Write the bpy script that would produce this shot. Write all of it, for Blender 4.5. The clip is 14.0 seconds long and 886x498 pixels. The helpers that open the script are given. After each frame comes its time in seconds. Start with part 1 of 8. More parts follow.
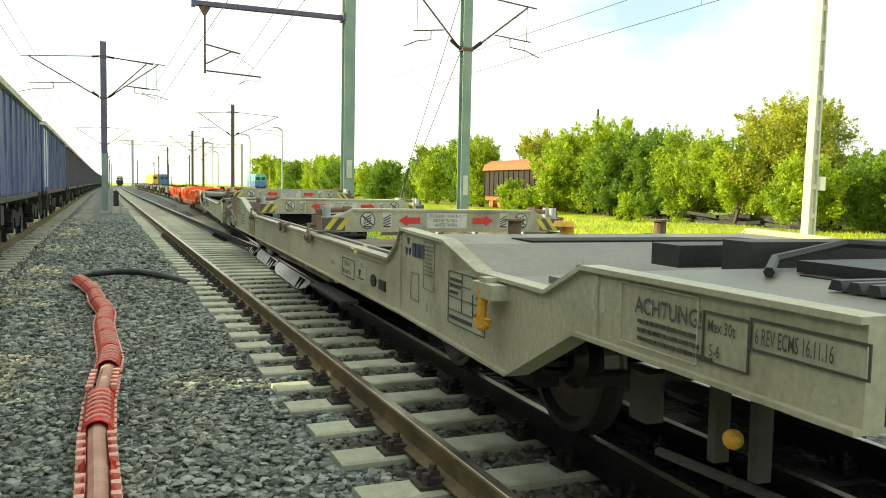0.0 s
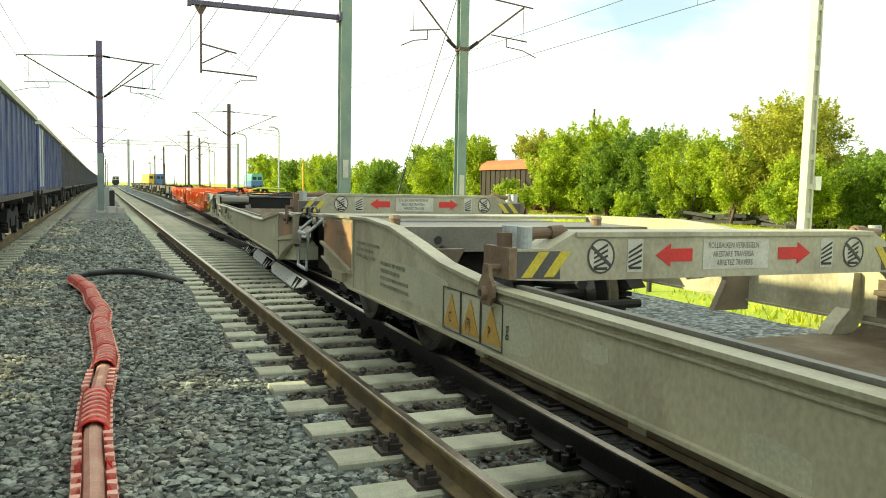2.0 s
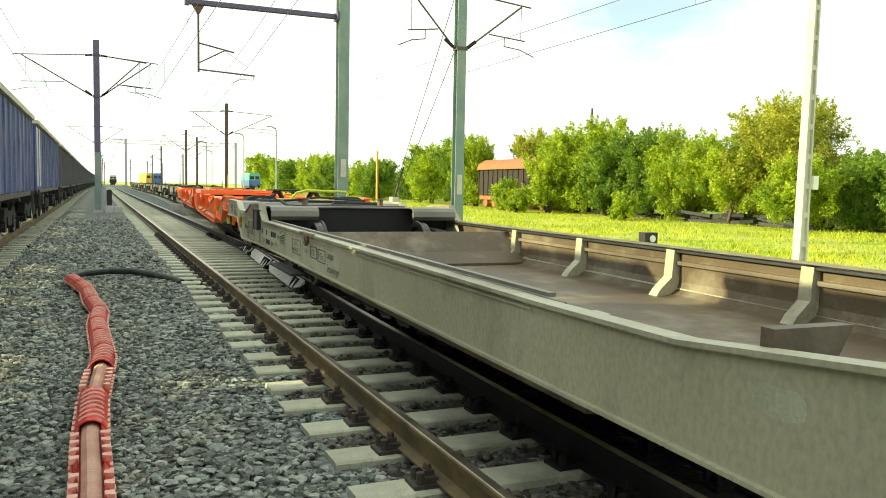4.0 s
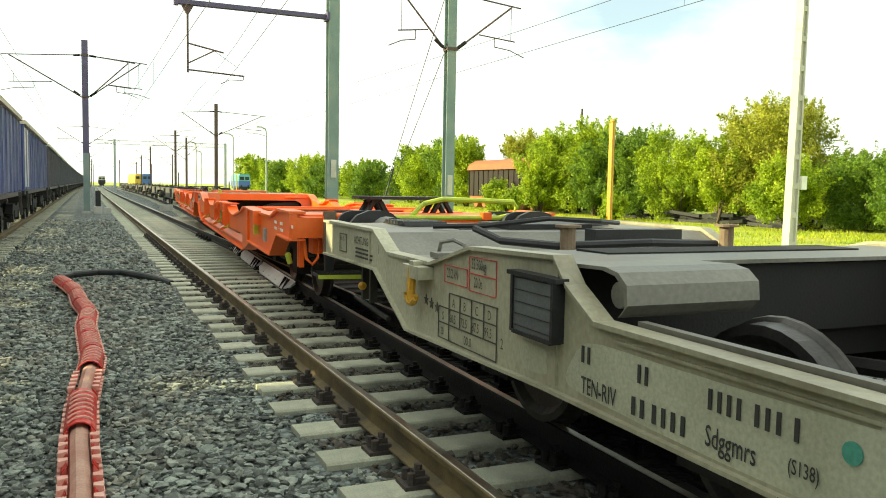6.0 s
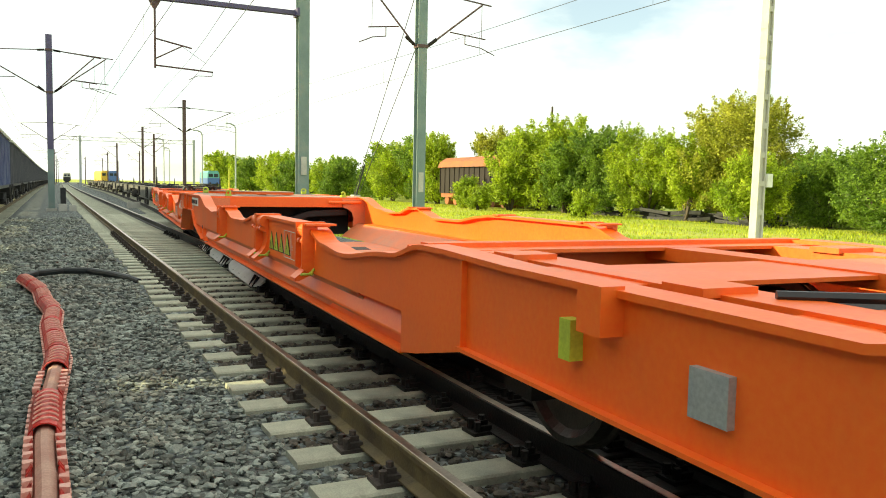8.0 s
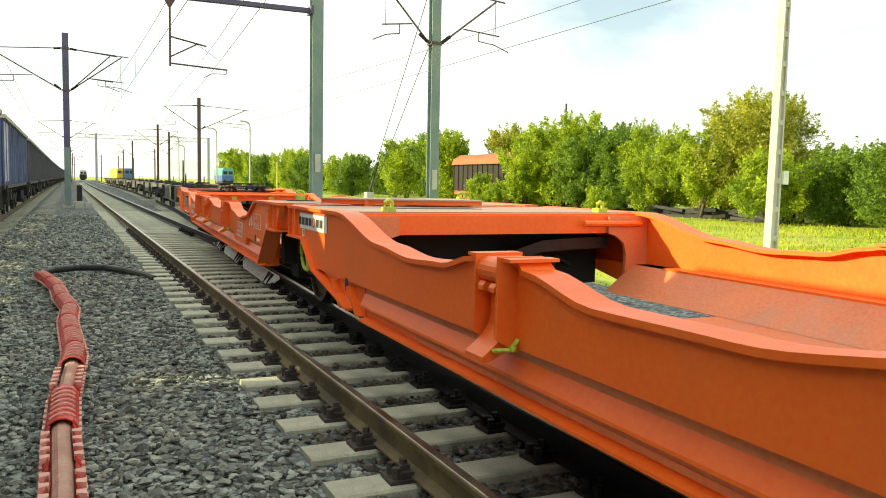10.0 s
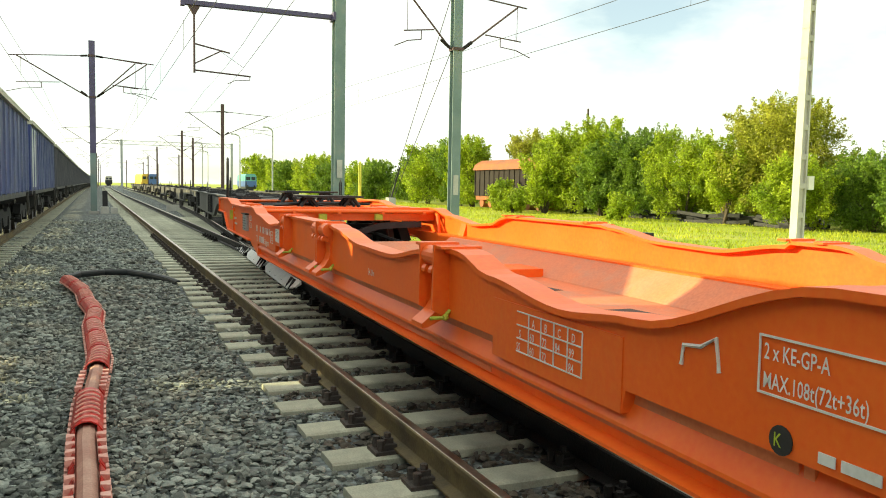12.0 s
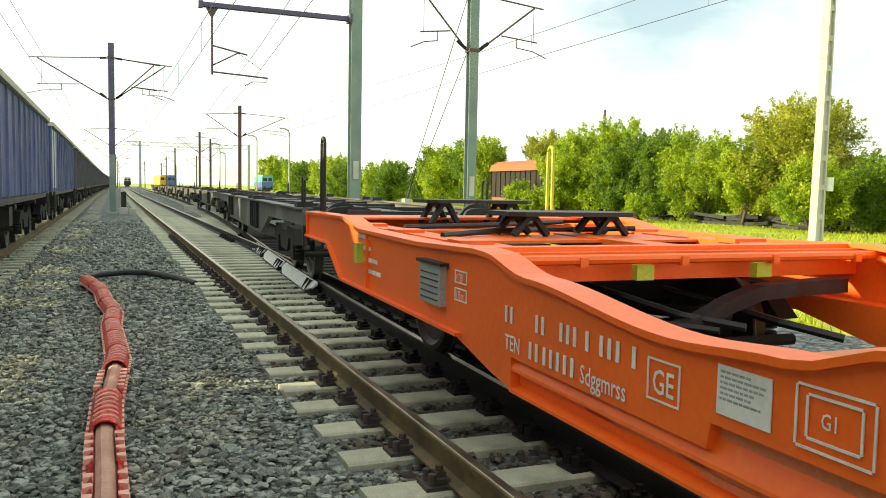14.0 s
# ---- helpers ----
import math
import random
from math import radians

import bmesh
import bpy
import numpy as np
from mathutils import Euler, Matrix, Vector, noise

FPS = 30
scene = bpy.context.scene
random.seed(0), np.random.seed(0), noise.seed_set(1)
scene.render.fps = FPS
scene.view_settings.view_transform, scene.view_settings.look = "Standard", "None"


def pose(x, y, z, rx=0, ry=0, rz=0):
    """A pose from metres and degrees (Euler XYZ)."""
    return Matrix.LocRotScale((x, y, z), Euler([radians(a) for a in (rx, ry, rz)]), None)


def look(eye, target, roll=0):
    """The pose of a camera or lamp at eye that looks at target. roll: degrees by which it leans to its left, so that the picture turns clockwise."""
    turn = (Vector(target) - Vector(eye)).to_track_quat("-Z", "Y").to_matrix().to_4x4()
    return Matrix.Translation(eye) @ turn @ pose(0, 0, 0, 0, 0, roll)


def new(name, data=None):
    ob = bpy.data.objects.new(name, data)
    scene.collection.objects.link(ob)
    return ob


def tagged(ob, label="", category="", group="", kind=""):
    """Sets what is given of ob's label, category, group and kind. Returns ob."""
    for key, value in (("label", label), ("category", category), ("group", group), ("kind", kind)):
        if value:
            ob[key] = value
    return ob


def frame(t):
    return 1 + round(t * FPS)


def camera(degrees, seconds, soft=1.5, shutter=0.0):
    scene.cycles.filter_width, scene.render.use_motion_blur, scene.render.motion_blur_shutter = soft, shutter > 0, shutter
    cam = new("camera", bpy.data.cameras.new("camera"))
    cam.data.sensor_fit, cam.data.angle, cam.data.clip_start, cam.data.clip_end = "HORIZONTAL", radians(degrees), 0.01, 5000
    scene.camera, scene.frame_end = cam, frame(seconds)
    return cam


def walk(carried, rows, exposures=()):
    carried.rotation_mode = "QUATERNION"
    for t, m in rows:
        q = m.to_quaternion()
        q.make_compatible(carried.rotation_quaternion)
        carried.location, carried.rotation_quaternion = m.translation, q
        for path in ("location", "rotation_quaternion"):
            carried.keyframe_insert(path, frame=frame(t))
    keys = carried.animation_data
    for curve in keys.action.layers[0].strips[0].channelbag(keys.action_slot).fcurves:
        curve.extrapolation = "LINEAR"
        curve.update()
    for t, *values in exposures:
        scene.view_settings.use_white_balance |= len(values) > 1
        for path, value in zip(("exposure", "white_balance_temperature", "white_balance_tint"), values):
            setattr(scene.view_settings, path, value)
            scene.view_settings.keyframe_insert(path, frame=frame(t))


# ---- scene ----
# ---- camera ----
cam = camera(57.9, 14.0, 1.0)
EYE = (0.0, 0.0, 1.42)
TURNS = [
    (0, 22.91, -4.34, 1.09),
    (0.5, 22.95, -4.35, 1.12),
    (1, 23.00, -4.35, 1.12),
    (1.5, 23.10, -4.36, 1.10),
    (2, 23.16, -4.36, 1.09),
    (2.5, 23.21, -4.38, 1.10),
    (3, 23.27, -4.39, 1.10),
    (5.5, 23.52, -4.37, 1.09),
    (6, 24.00, -4.35, 1.04),
    (6.5, 24.69, -4.33, 1.02),
    (7, 25.55, -4.32, 1.07),
    (7.2, 26.13, -4.34, 1.09),
    (9.5, 25.46, -4.75, 1.05),
    (10, 25.11, -4.71, 1.06),
    (10.5, 24.77, -4.67, 1.09),
    (11, 24.41, -4.59, 1.08),
    (11.5, 24.05, -4.42, 1.08),
    (12, 23.58, -4.35, 1.04),
    (12.5, 23.21, -4.31, 1.06),
    (13, 22.92, -4.28, 1.07),
    (13.5, 22.72, -4.27, 1.05),
    (14, 22.44, -4.29, 1.07),
]


def eye_pose(yaw, pitch, roll):
    """Pose of the camera from its heading to the right of the track, its tilt and its lean."""
    return Matrix.Translation(EYE) @ Euler((0, 0, radians(-yaw))).to_matrix().to_4x4() @ Euler((radians(90 + pitch), 0, 0)).to_matrix().to_4x4() @ Euler((0, 0, radians(roll))).to_matrix().to_4x4()


EXPOSURES = [(t, stops, 6750, tint) for t, stops, tint in ((0, 0.74, -6), (3, 0.74, -6), (6, 0.72, -5), (9.5, 0.58, 0), (11.5, 0.60, -2), (13, 0.52, 0), (14, 0.58, -2))]
walk(cam, [(t, eye_pose(a, b, c)) for t, a, b, c in TURNS], EXPOSURES)

# ---- sky and sun ----
SUN_ELEV, SUN_AZ = 18.0, -66.0  # azimuth from +y, to the right
world = bpy.data.worlds.new("world")
scene.world = world
world.use_nodes = True
wn, wl = world.node_tree.nodes, world.node_tree.links
wn.clear()
w_out = wn.new("ShaderNodeOutputWorld")
w_bg = wn.new("ShaderNodeBackground")
w_sky = wn.new("ShaderNodeTexSky")
w_sky.sky_type, w_sky.sun_disc = "NISHITA", False
w_sky.sun_elevation, w_sky.sun_rotation = radians(SUN_ELEV), radians(SUN_AZ)
w_co = wn.new("ShaderNodeTexCoord")
w_map = wn.new("ShaderNodeMapping")
w_map.inputs["Scale"].default_value = (1.0, 1.0, 2.6)
w_noise = wn.new("ShaderNodeTexNoise")
w_noise.inputs["Scale"].default_value = 2.4
w_noise.inputs["Detail"].default_value = 7
w_noise.inputs["Roughness"].default_value = 0.55
w_ramp = wn.new("ShaderNodeValToRGB")
w_ramp.color_ramp.elements[0].position, w_ramp.color_ramp.elements[0].color = 0.33, (0.22, 0.22, 0.22, 1)
w_ramp.color_ramp.elements[1].position, w_ramp.color_ramp.elements[1].color = 0.56, (1, 1, 1, 1)
w_gain = wn.new("ShaderNodeMixRGB")
w_gain.blend_type = "MULTIPLY"
w_gain.inputs["Fac"].default_value = 1
w_gain.inputs["Color2"].default_value = (0.15, 0.15, 0.15, 1)
w_mix = wn.new("ShaderNodeMixRGB")
w_mix.inputs["Color2"].default_value = (0.98, 0.97, 0.93, 1)
wl.new(w_co.outputs["Generated"], w_map.inputs["Vector"])
wl.new(w_map.outputs["Vector"], w_noise.inputs["Vector"])
wl.new(w_noise.outputs["Fac"], w_ramp.inputs["Fac"])
wl.new(w_sky.outputs["Color"], w_gain.inputs["Color1"])
wl.new(w_gain.outputs["Color"], w_mix.inputs["Color1"])
wl.new(w_ramp.outputs["Color"], w_mix.inputs["Fac"])
wl.new(w_mix.outputs["Color"], w_bg.inputs["Color"])
wl.new(w_bg.outputs["Background"], w_out.inputs["Surface"])
sun_data = bpy.data.lights.new("sun", "SUN")
sun_data.energy, sun_data.angle, sun_data.color = 5.4, radians(0.6), (1.0, 0.84, 0.50)
sun = new("sun", sun_data)
_a, _e = radians(SUN_AZ), radians(SUN_ELEV)
sun.matrix_basis = look((math.sin(_a) * math.cos(_e) * 50, math.cos(_a) * math.cos(_e) * 50, math.sin(_e) * 50), (0, 0, 0))


# ---- materials ----
def material(name, col, col2=None, rough=0.6, metal=0.0, scale=6.0, fine=60.0, bump=0.15, dirt=None, dirt_amount=0.0, dirt_scale=1.5, spread=0.0, stretch=(1, 1, 1), glow=0.0):
    """Surface with a coarse and a fine variation, optional stains of another colour and a tint that differs from piece to piece."""
    m = bpy.data.materials.new(name)
    m.use_nodes = True
    n, l = m.node_tree.nodes, m.node_tree.links
    b = n["Principled BSDF"]
    co = n.new("ShaderNodeTexCoord")
    mp = n.new("ShaderNodeMapping")
    mp.inputs["Scale"].default_value = stretch
    l.new(co.outputs["Object"], mp.inputs["Vector"])
    col2 = col2 or tuple(c * 0.72 for c in col)
    big = n.new("ShaderNodeTexNoise")
    big.inputs["Scale"].default_value, big.inputs["Detail"].default_value = scale, 6
    small = n.new("ShaderNodeTexNoise")
    small.inputs["Scale"].default_value, small.inputs["Detail"].default_value = fine, 4
    for t in (big, small):
        l.new(mp.outputs["Vector"], t.inputs["Vector"])
    ramp = n.new("ShaderNodeValToRGB")
    ramp.color_ramp.elements[0].position, ramp.color_ramp.elements[0].color = 0.32, (*col2, 1)
    ramp.color_ramp.elements[1].position, ramp.color_ramp.elements[1].color = 0.66, (*col, 1)
    l.new(big.outputs["Fac"], ramp.inputs["Fac"])
    grain = n.new("ShaderNodeMixRGB")
    grain.blend_type, grain.inputs["Fac"].default_value = "OVERLAY", 0.35
    l.new(ramp.outputs["Color"], grain.inputs["Color1"])
    l.new(small.outputs["Fac"], grain.inputs["Color2"])
    last = grain.outputs["Color"]
    if dirt:
        dn = n.new("ShaderNodeTexNoise")
        dn.inputs["Scale"].default_value, dn.inputs["Detail"].default_value, dn.inputs["Roughness"].default_value = dirt_scale, 9, 0.65
        dr = n.new("ShaderNodeValToRGB")
        dr.color_ramp.elements[0].position, dr.color_ramp.elements[1].position = 0.5, 0.72
        dr.color_ramp.elements[1].color = (dirt_amount,) * 3 + (1,)
        dm = n.new("ShaderNodeMixRGB")
        dm.inputs["Color2"].default_value = (*dirt, 1)
        l.new(mp.outputs["Vector"], dn.inputs["Vector"])
        l.new(dn.outputs["Fac"], dr.inputs["Fac"])
        l.new(dr.outputs["Color"], dm.inputs["Fac"])
        l.new(last, dm.inputs["Color1"])
        last = dm.outputs["Color"]
    if spread:
        info = n.new("ShaderNodeObjectInfo")
        geo = n.new("ShaderNodeNewGeometry")
        add = n.new("ShaderNodeMath")
        l.new(info.outputs["Random"], add.inputs[0])
        l.new(geo.outputs["Random Per Island"], add.inputs[1])
        fr = n.new("ShaderNodeMath")
        fr.operation = "FRACT"
        l.new(add.outputs[0], fr.inputs[0])
        mr = n.new("ShaderNodeMapRange")
        mr.inputs["To Min"].default_value, mr.inputs["To Max"].default_value = 1 - spread, 1 + spread
        l.new(fr.outputs[0], mr.inputs["Value"])
        sm = n.new("ShaderNodeVectorMath")
        sm.operation = "SCALE"
        l.new(last, sm.inputs[0])
        l.new(mr.outputs["Result"], sm.inputs["Scale"])
        last = sm.outputs["Vector"]
    l.new(last, b.inputs["Base Color"])
    rr = n.new("ShaderNodeMapRange")
    rr.inputs["To Min"].default_value, rr.inputs["To Max"].default_value = max(0.05, rough - 0.12), min(1.0, rough + 0.12)
    l.new(big.outputs["Fac"], rr.inputs["Value"])
    l.new(rr.outputs["Result"], b.inputs["Roughness"])
    b.inputs["Metallic"].default_value = metal
    if bump:
        bp = n.new("ShaderNodeBump")
        bp.inputs["Strength"].default_value, bp.inputs["Distance"].default_value = bump, 0.02
        l.new(small.outputs["Fac"], bp.inputs["Height"])
        l.new(bp.outputs["Normal"], b.inputs["Normal"])
    if glow:
        b.inputs["Emission Color"].default_value = (*col, 1)
        b.inputs["Emission Strength"].default_value = glow
    return m


RAIL_TOP = material("rail_running_face", (0.50, 0.44, 0.36), (0.33, 0.27, 0.21), 0.32, 0.9, 3, 40, 0.05)
RAIL_SIDE = material("rusty_rail", (0.165, 0.122, 0.05), (0.075, 0.056, 0.028), 0.75, 0.1, 3, 60, 0.25, (0.27, 0.195, 0.07), 0.7, 2.5)
# Near-black: shade under the train is put into these oily sleepers' colour.
SHADED_SLEEPER = material("shaded_oily_sleeper", (0.020, 0.018, 0.016), (0.011, 0.010, 0.009), 0.7, 0, 4, 60, 0.2)
# Oily rail steel, darkened in colour for the shade under the train.
RAIL_DARK = material("shaded_oily_rail", (0.03, 0.026, 0.023), (0.017, 0.015, 0.014), 0.6, 0.4, 3, 60, 0.25)
SLEEPER = material("sleeper_concrete", (0.57, 0.575, 0.44), (0.42, 0.43, 0.33), 0.85, 0, 5, 90, 0.3, (0.24, 0.22, 0.17), 0.6, 3.0, 0.10)
FASTENER = material("greasy_fastener", (0.085, 0.07, 0.06), (0.04, 0.033, 0.03), 0.7, 0.3, 12, 80, 0.3, (0.17, 0.10, 0.06), 0.7, 9)
BALLAST = material("ballast", (0.23, 0.26, 0.255), (0.16, 0.185, 0.18), 0.9, 0, 22, 120, 0.9, (0.36, 0.33, 0.27), 0.5, 1.2)
STONE = material("ballast_stone", (0.30, 0.32, 0.28), (0.165, 0.19, 0.17), 0.85, 0, 24, 160, 0.35, (0.30, 0.25, 0.17), 0.55, 1.6, 0.72)
STONE_BROWN = material("oily_brown_stone", (0.12, 0.105, 0.08), (0.06, 0.052, 0.042), 0.8, 0, 30, 160, 0.35, (0.20, 0.15, 0.09), 0.5, 4, 0.5)
# Oily ballast whose colour also holds the shade under the train.
DARK_BALLAST = material("shaded_oily_ballast", (0.016, 0.015, 0.013), (0.009, 0.008, 0.008), 0.85, 0, 22, 120, 0.9)
GRASS = material("meadow", (0.42, 0.46, 0.035), (0.25, 0.35, 0.02), 0.9, 0, 0.5, 14, 0.6, (0.46, 0.36, 0.14), 0.75, 0.2)
BLADE = material("grass_blade", (0.30, 0.43, 0.06), (0.17, 0.30, 0.03), 0.8, 0, 2, 20, 0.0, None, 0, 1, 0.35)
GREY_PAINT = material("grey_wagon_paint", (0.46, 0.445, 0.325), (0.33, 0.31, 0.22), 0.5, 0.0, 0.8, 40, 0.06, (0.15, 0.125, 0.08), 0.9, 1.1, 0.0, (1, 1, 0.7))
GREY_DECK = material("grey_deck_paint", (0.20, 0.195, 0.165), (0.12, 0.117, 0.10), 0.45, 0.1, 2.0, 40, 0.06, (0.13, 0.105, 0.075), 0.8, 1.2)
GREY_INNER = material("worn_inner_steel", (0.15, 0.115, 0.08), (0.085, 0.066, 0.047), 0.6, 0.1, 1.2, 40, 0.1, (0.38, 0.34, 0.27), 0.55, 0.9)
BLACK_STEEL = material("black_steel", (0.03, 0.031, 0.033), (0.018, 0.018, 0.02), 0.5, 0.3, 5, 60, 0.15)
RUST_PAINT = material("rust_paint", (0.20, 0.135, 0.085), (0.13, 0.085, 0.055), 0.75, 0.1, 3, 50, 0.2, (0.32, 0.28, 0.20), 0.6, 3)
ORANGE = material("orange_wagon_paint", (0.95, 0.16, 0.016), (0.90, 0.14, 0.013), 0.42, 0.0, 1.5, 30, 0.03, (0.55, 0.15, 0.05), 0.25, 1.3)
ORANGE_DECK = material("dusty_orange_deck", (0.46, 0.30, 0.20), (0.40, 0.23, 0.14), 0.5, 0.0, 2, 40, 0.05, (0.34, 0.28, 0.22), 0.7, 2)
ORANGE_FLOOR = material("scuffed_orange_floor", (0.74, 0.22, 0.085), (0.62, 0.20, 0.09), 0.55, 0.0, 2, 40, 0.05, (0.42, 0.30, 0.22), 0.6, 1.5)
LIME = material("lime_yellow_paint", (0.52, 0.62, 0.05), (0.40, 0.47, 0.05), 0.5, 0, 6, 60, 0.05)
HOOK_YELLOW = material("hook_yellow", (0.72, 0.40, 0.03), (0.58, 0.30, 0.03), 0.5, 0, 8, 60, 0.05, (0.2, 0.14, 0.07), 0.6, 8)
RED_PAINT = material("red_sign_paint", (0.62, 0.035, 0.035), (0.5, 0.035, 0.03), 0.6, 0, 8, 60, 0.02)
WHITE_PAINT = material("white_paint", (0.78, 0.78, 0.74), (0.68, 0.68, 0.63), 0.55, 0, 6, 60, 0.03)
BLACK_PAINT = material("black_lettering", (0.035, 0.035, 0.033), (0.025, 0.025, 0.025), 0.6, 0, 8, 60, 0.0)
GREY_LETTER = material("faded_grey_lettering", (0.075, 0.072, 0.06), (0.05, 0.048, 0.04), 0.6, 0, 8, 60, 0.0)
PALE_PAINT = material("pale_touch_up_paint", (0.47, 0.475, 0.36), (0.36, 0.36, 0.265), 0.55, 0, 3, 60, 0.02)
GALV = material("galvanised_steel", (0.42, 0.45, 0.45), (0.32, 0.35, 0.36), 0.5, 0.3, 4, 60, 0.05)
RUBBER = material("black_rubber", (0.025, 0.025, 0.026), (0.016, 0.016, 0.017), 0.45, 0, 8, 60, 0.05)
MAST_GREEN = material("grey_green_mast_paint", (0.23, 0.31, 0.29), (0.17, 0.24, 0.23), 0.6, 0.1, 1.5, 50, 0.05, (0.30, 0.26, 0.22), 0.5, 1.5)
MAST_PURPLE = material("dark_violet_mast_paint", (0.11, 0.095, 0.19), (0.075, 0.065, 0.13), 0.6, 0.1, 1.5, 50, 0.05)
MAST_RUST = material("rusty_mast", (0.13, 0.085, 0.085), (0.085, 0.055, 0.055), 0.75, 0.2, 1.5, 50, 0.05)
CONCRETE = material("pale_concrete", (0.56, 0.55, 0.50), (0.44, 0.43, 0.39), 0.85, 0, 2, 60, 0.2)
WIRE = material("dark_wire", (0.10, 0.10, 0.11), (0.07, 0.07, 0.08), 0.6, 0.4, 5, 60, 0)
HOSE_RED = material("red_spiral_guard", (0.66, 0.035, 0.025), (0.46, 0.028, 0.02), 0.45, 0, 4, 60, 0.05, (0.70, 0.34, 0.28), 0.55, 9)
HOSE_BLACK = material("black_hose", (0.02, 0.026, 0.027), (0.013, 0.016, 0.017), 0.5, 0, 4, 60, 0.1)
GONDOLA_BLUE = material("gondola_blue", (0.030, 0.055, 0.22), (0.018, 0.034, 0.13), 0.6, 0.1, 0.8, 40, 0.1, (0.30, 0.32, 0.33), 0.5, 1.0, 0.0, (1, 1, 0.4))
GONDOLA_GREY = material("gondola_grey", (0.045, 0.05, 0.062), (0.028, 0.03, 0.036), 0.65, 0.1, 0.8, 40, 0.1, (0.20, 0.17, 0.14), 0.6, 1.0, 0.0, (1, 1, 0.4))
PATCH_WHITE = material("bleached_panel", (0.45, 0.49, 0.52), (0.34, 0.37, 0.40), 0.6, 0, 2, 40, 0.1)
BROWN_WOOD = material("brown_boxcar_boards", (0.022, 0.014, 0.012), (0.014, 0.009, 0.008), 0.8, 0, 3, 40, 0.2)
ROOF_ORANGE = material("rust_orange_roof", (0.40, 0.135, 0.05), (0.26, 0.10, 0.05), 0.8, 0, 1.2, 30, 0.2, (0.16, 0.10, 0.06), 0.7, 0.8)
BARK = material("bark", (0.11, 0.085, 0.06), (0.06, 0.045, 0.035), 0.9, 0, 6, 40, 0.4)


def ballast_texture(m, scale, dark, light):
    """Stone-by-stone tones, painted shade between stones and relief for ballast that lies further off."""
    n, l = m.node_tree.nodes, m.node_tree.links
    b = n["Principled BSDF"]
    co = n.new("ShaderNodeTexCoord")
    vo = n.new("ShaderNodeTexVoronoi")
    vo.inputs["Scale"].default_value = scale
    l.new(co.outputs["Object"], vo.inputs["Vector"])
    sep = n.new("ShaderNodeSeparateColor")
    l.new(vo.outputs["Color"], sep.inputs["Color"])
    mr = n.new("ShaderNodeMapRange")
    mr.inputs["To Min"].default_value, mr.inputs["To Max"].default_value = dark, light
    l.new(sep.outputs["Red"], mr.inputs["Value"])
    # shade in the gaps: colour falls off towards each cell's edge
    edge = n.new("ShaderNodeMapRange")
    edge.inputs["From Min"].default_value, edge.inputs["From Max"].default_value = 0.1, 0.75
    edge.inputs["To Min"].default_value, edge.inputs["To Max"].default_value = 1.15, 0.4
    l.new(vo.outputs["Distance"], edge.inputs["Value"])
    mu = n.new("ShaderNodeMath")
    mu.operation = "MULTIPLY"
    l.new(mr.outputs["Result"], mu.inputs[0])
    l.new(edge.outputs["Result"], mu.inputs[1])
    sc = n.new("ShaderNodeVectorMath")
    sc.operation = "SCALE"
    l.new(b.inputs["Base Color"].links[0].from_socket, sc.inputs[0])
    l.new(mu.outputs[0], sc.inputs["Scale"])
    l.new(sc.outputs["Vector"], b.inputs["Base Color"])
    bp = n.new("ShaderNodeBump")
    bp.invert = True
    bp.inputs["Strength"].default_value, bp.inputs["Distance"].default_value = 1.0, 0.04
    l.new(vo.outputs["Distance"], bp.inputs["Height"])
    l.new(bp.outputs["Normal"], b.inputs["Normal"])


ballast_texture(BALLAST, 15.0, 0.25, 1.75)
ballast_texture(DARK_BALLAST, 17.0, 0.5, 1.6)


def leaf_material(name, col, col2):
    m = material(name, col, col2, 0.6, 0, 0.5, 6, 0.0, None, 0, 1, 0.45)
    n, l = m.node_tree.nodes, m.node_tree.links
    b = n["Principled BSDF"]
    out = [x for x in n if x.type == "OUTPUT_MATERIAL"][0]
    tr = n.new("ShaderNodeBsdfTranslucent")
    mx = n.new("ShaderNodeMixShader")
    mx.inputs["Fac"].default_value = 0.42
    l.new(b.inputs["Base Color"].links[0].from_socket, tr.inputs["Color"])
    l.new(b.outputs["BSDF"], mx.inputs[1])
    l.new(tr.outputs["BSDF"], mx.inputs[2])
    l.new(mx.outputs["Shader"], out.inputs["Surface"])
    return m


LEAF_LIGHT = leaf_material("light_leaves", (0.45, 0.54, 0.03), (0.24, 0.35, 0.02))
LEAF_DARK = leaf_material("dark_leaves", (0.24, 0.36, 0.03), (0.11, 0.20, 0.02))
LEAF_OLIVE = leaf_material("olive_leaves", (0.46, 0.46, 0.05), (0.28, 0.32, 0.03))
LEAF_BLADES = leaf_material("sunny_grass_blades", (0.50, 0.52, 0.035), (0.32, 0.41, 0.02))


# ---- mesh helpers ----
def part(name, bm, mat, parent=None, label=""):
    """One mesh object from a bmesh, under a thing or part."""
    me = bpy.data.meshes.new(name)
    bmesh.ops.recalc_face_normals(bm, faces=bm.faces[:])
    bm.to_mesh(me)
    bm.free()
    me.materials.append(mat)
    ob = new(name, me)
    if parent is not None:
        ob.parent = parent
    if label:
        ob["label"] = label
    return ob


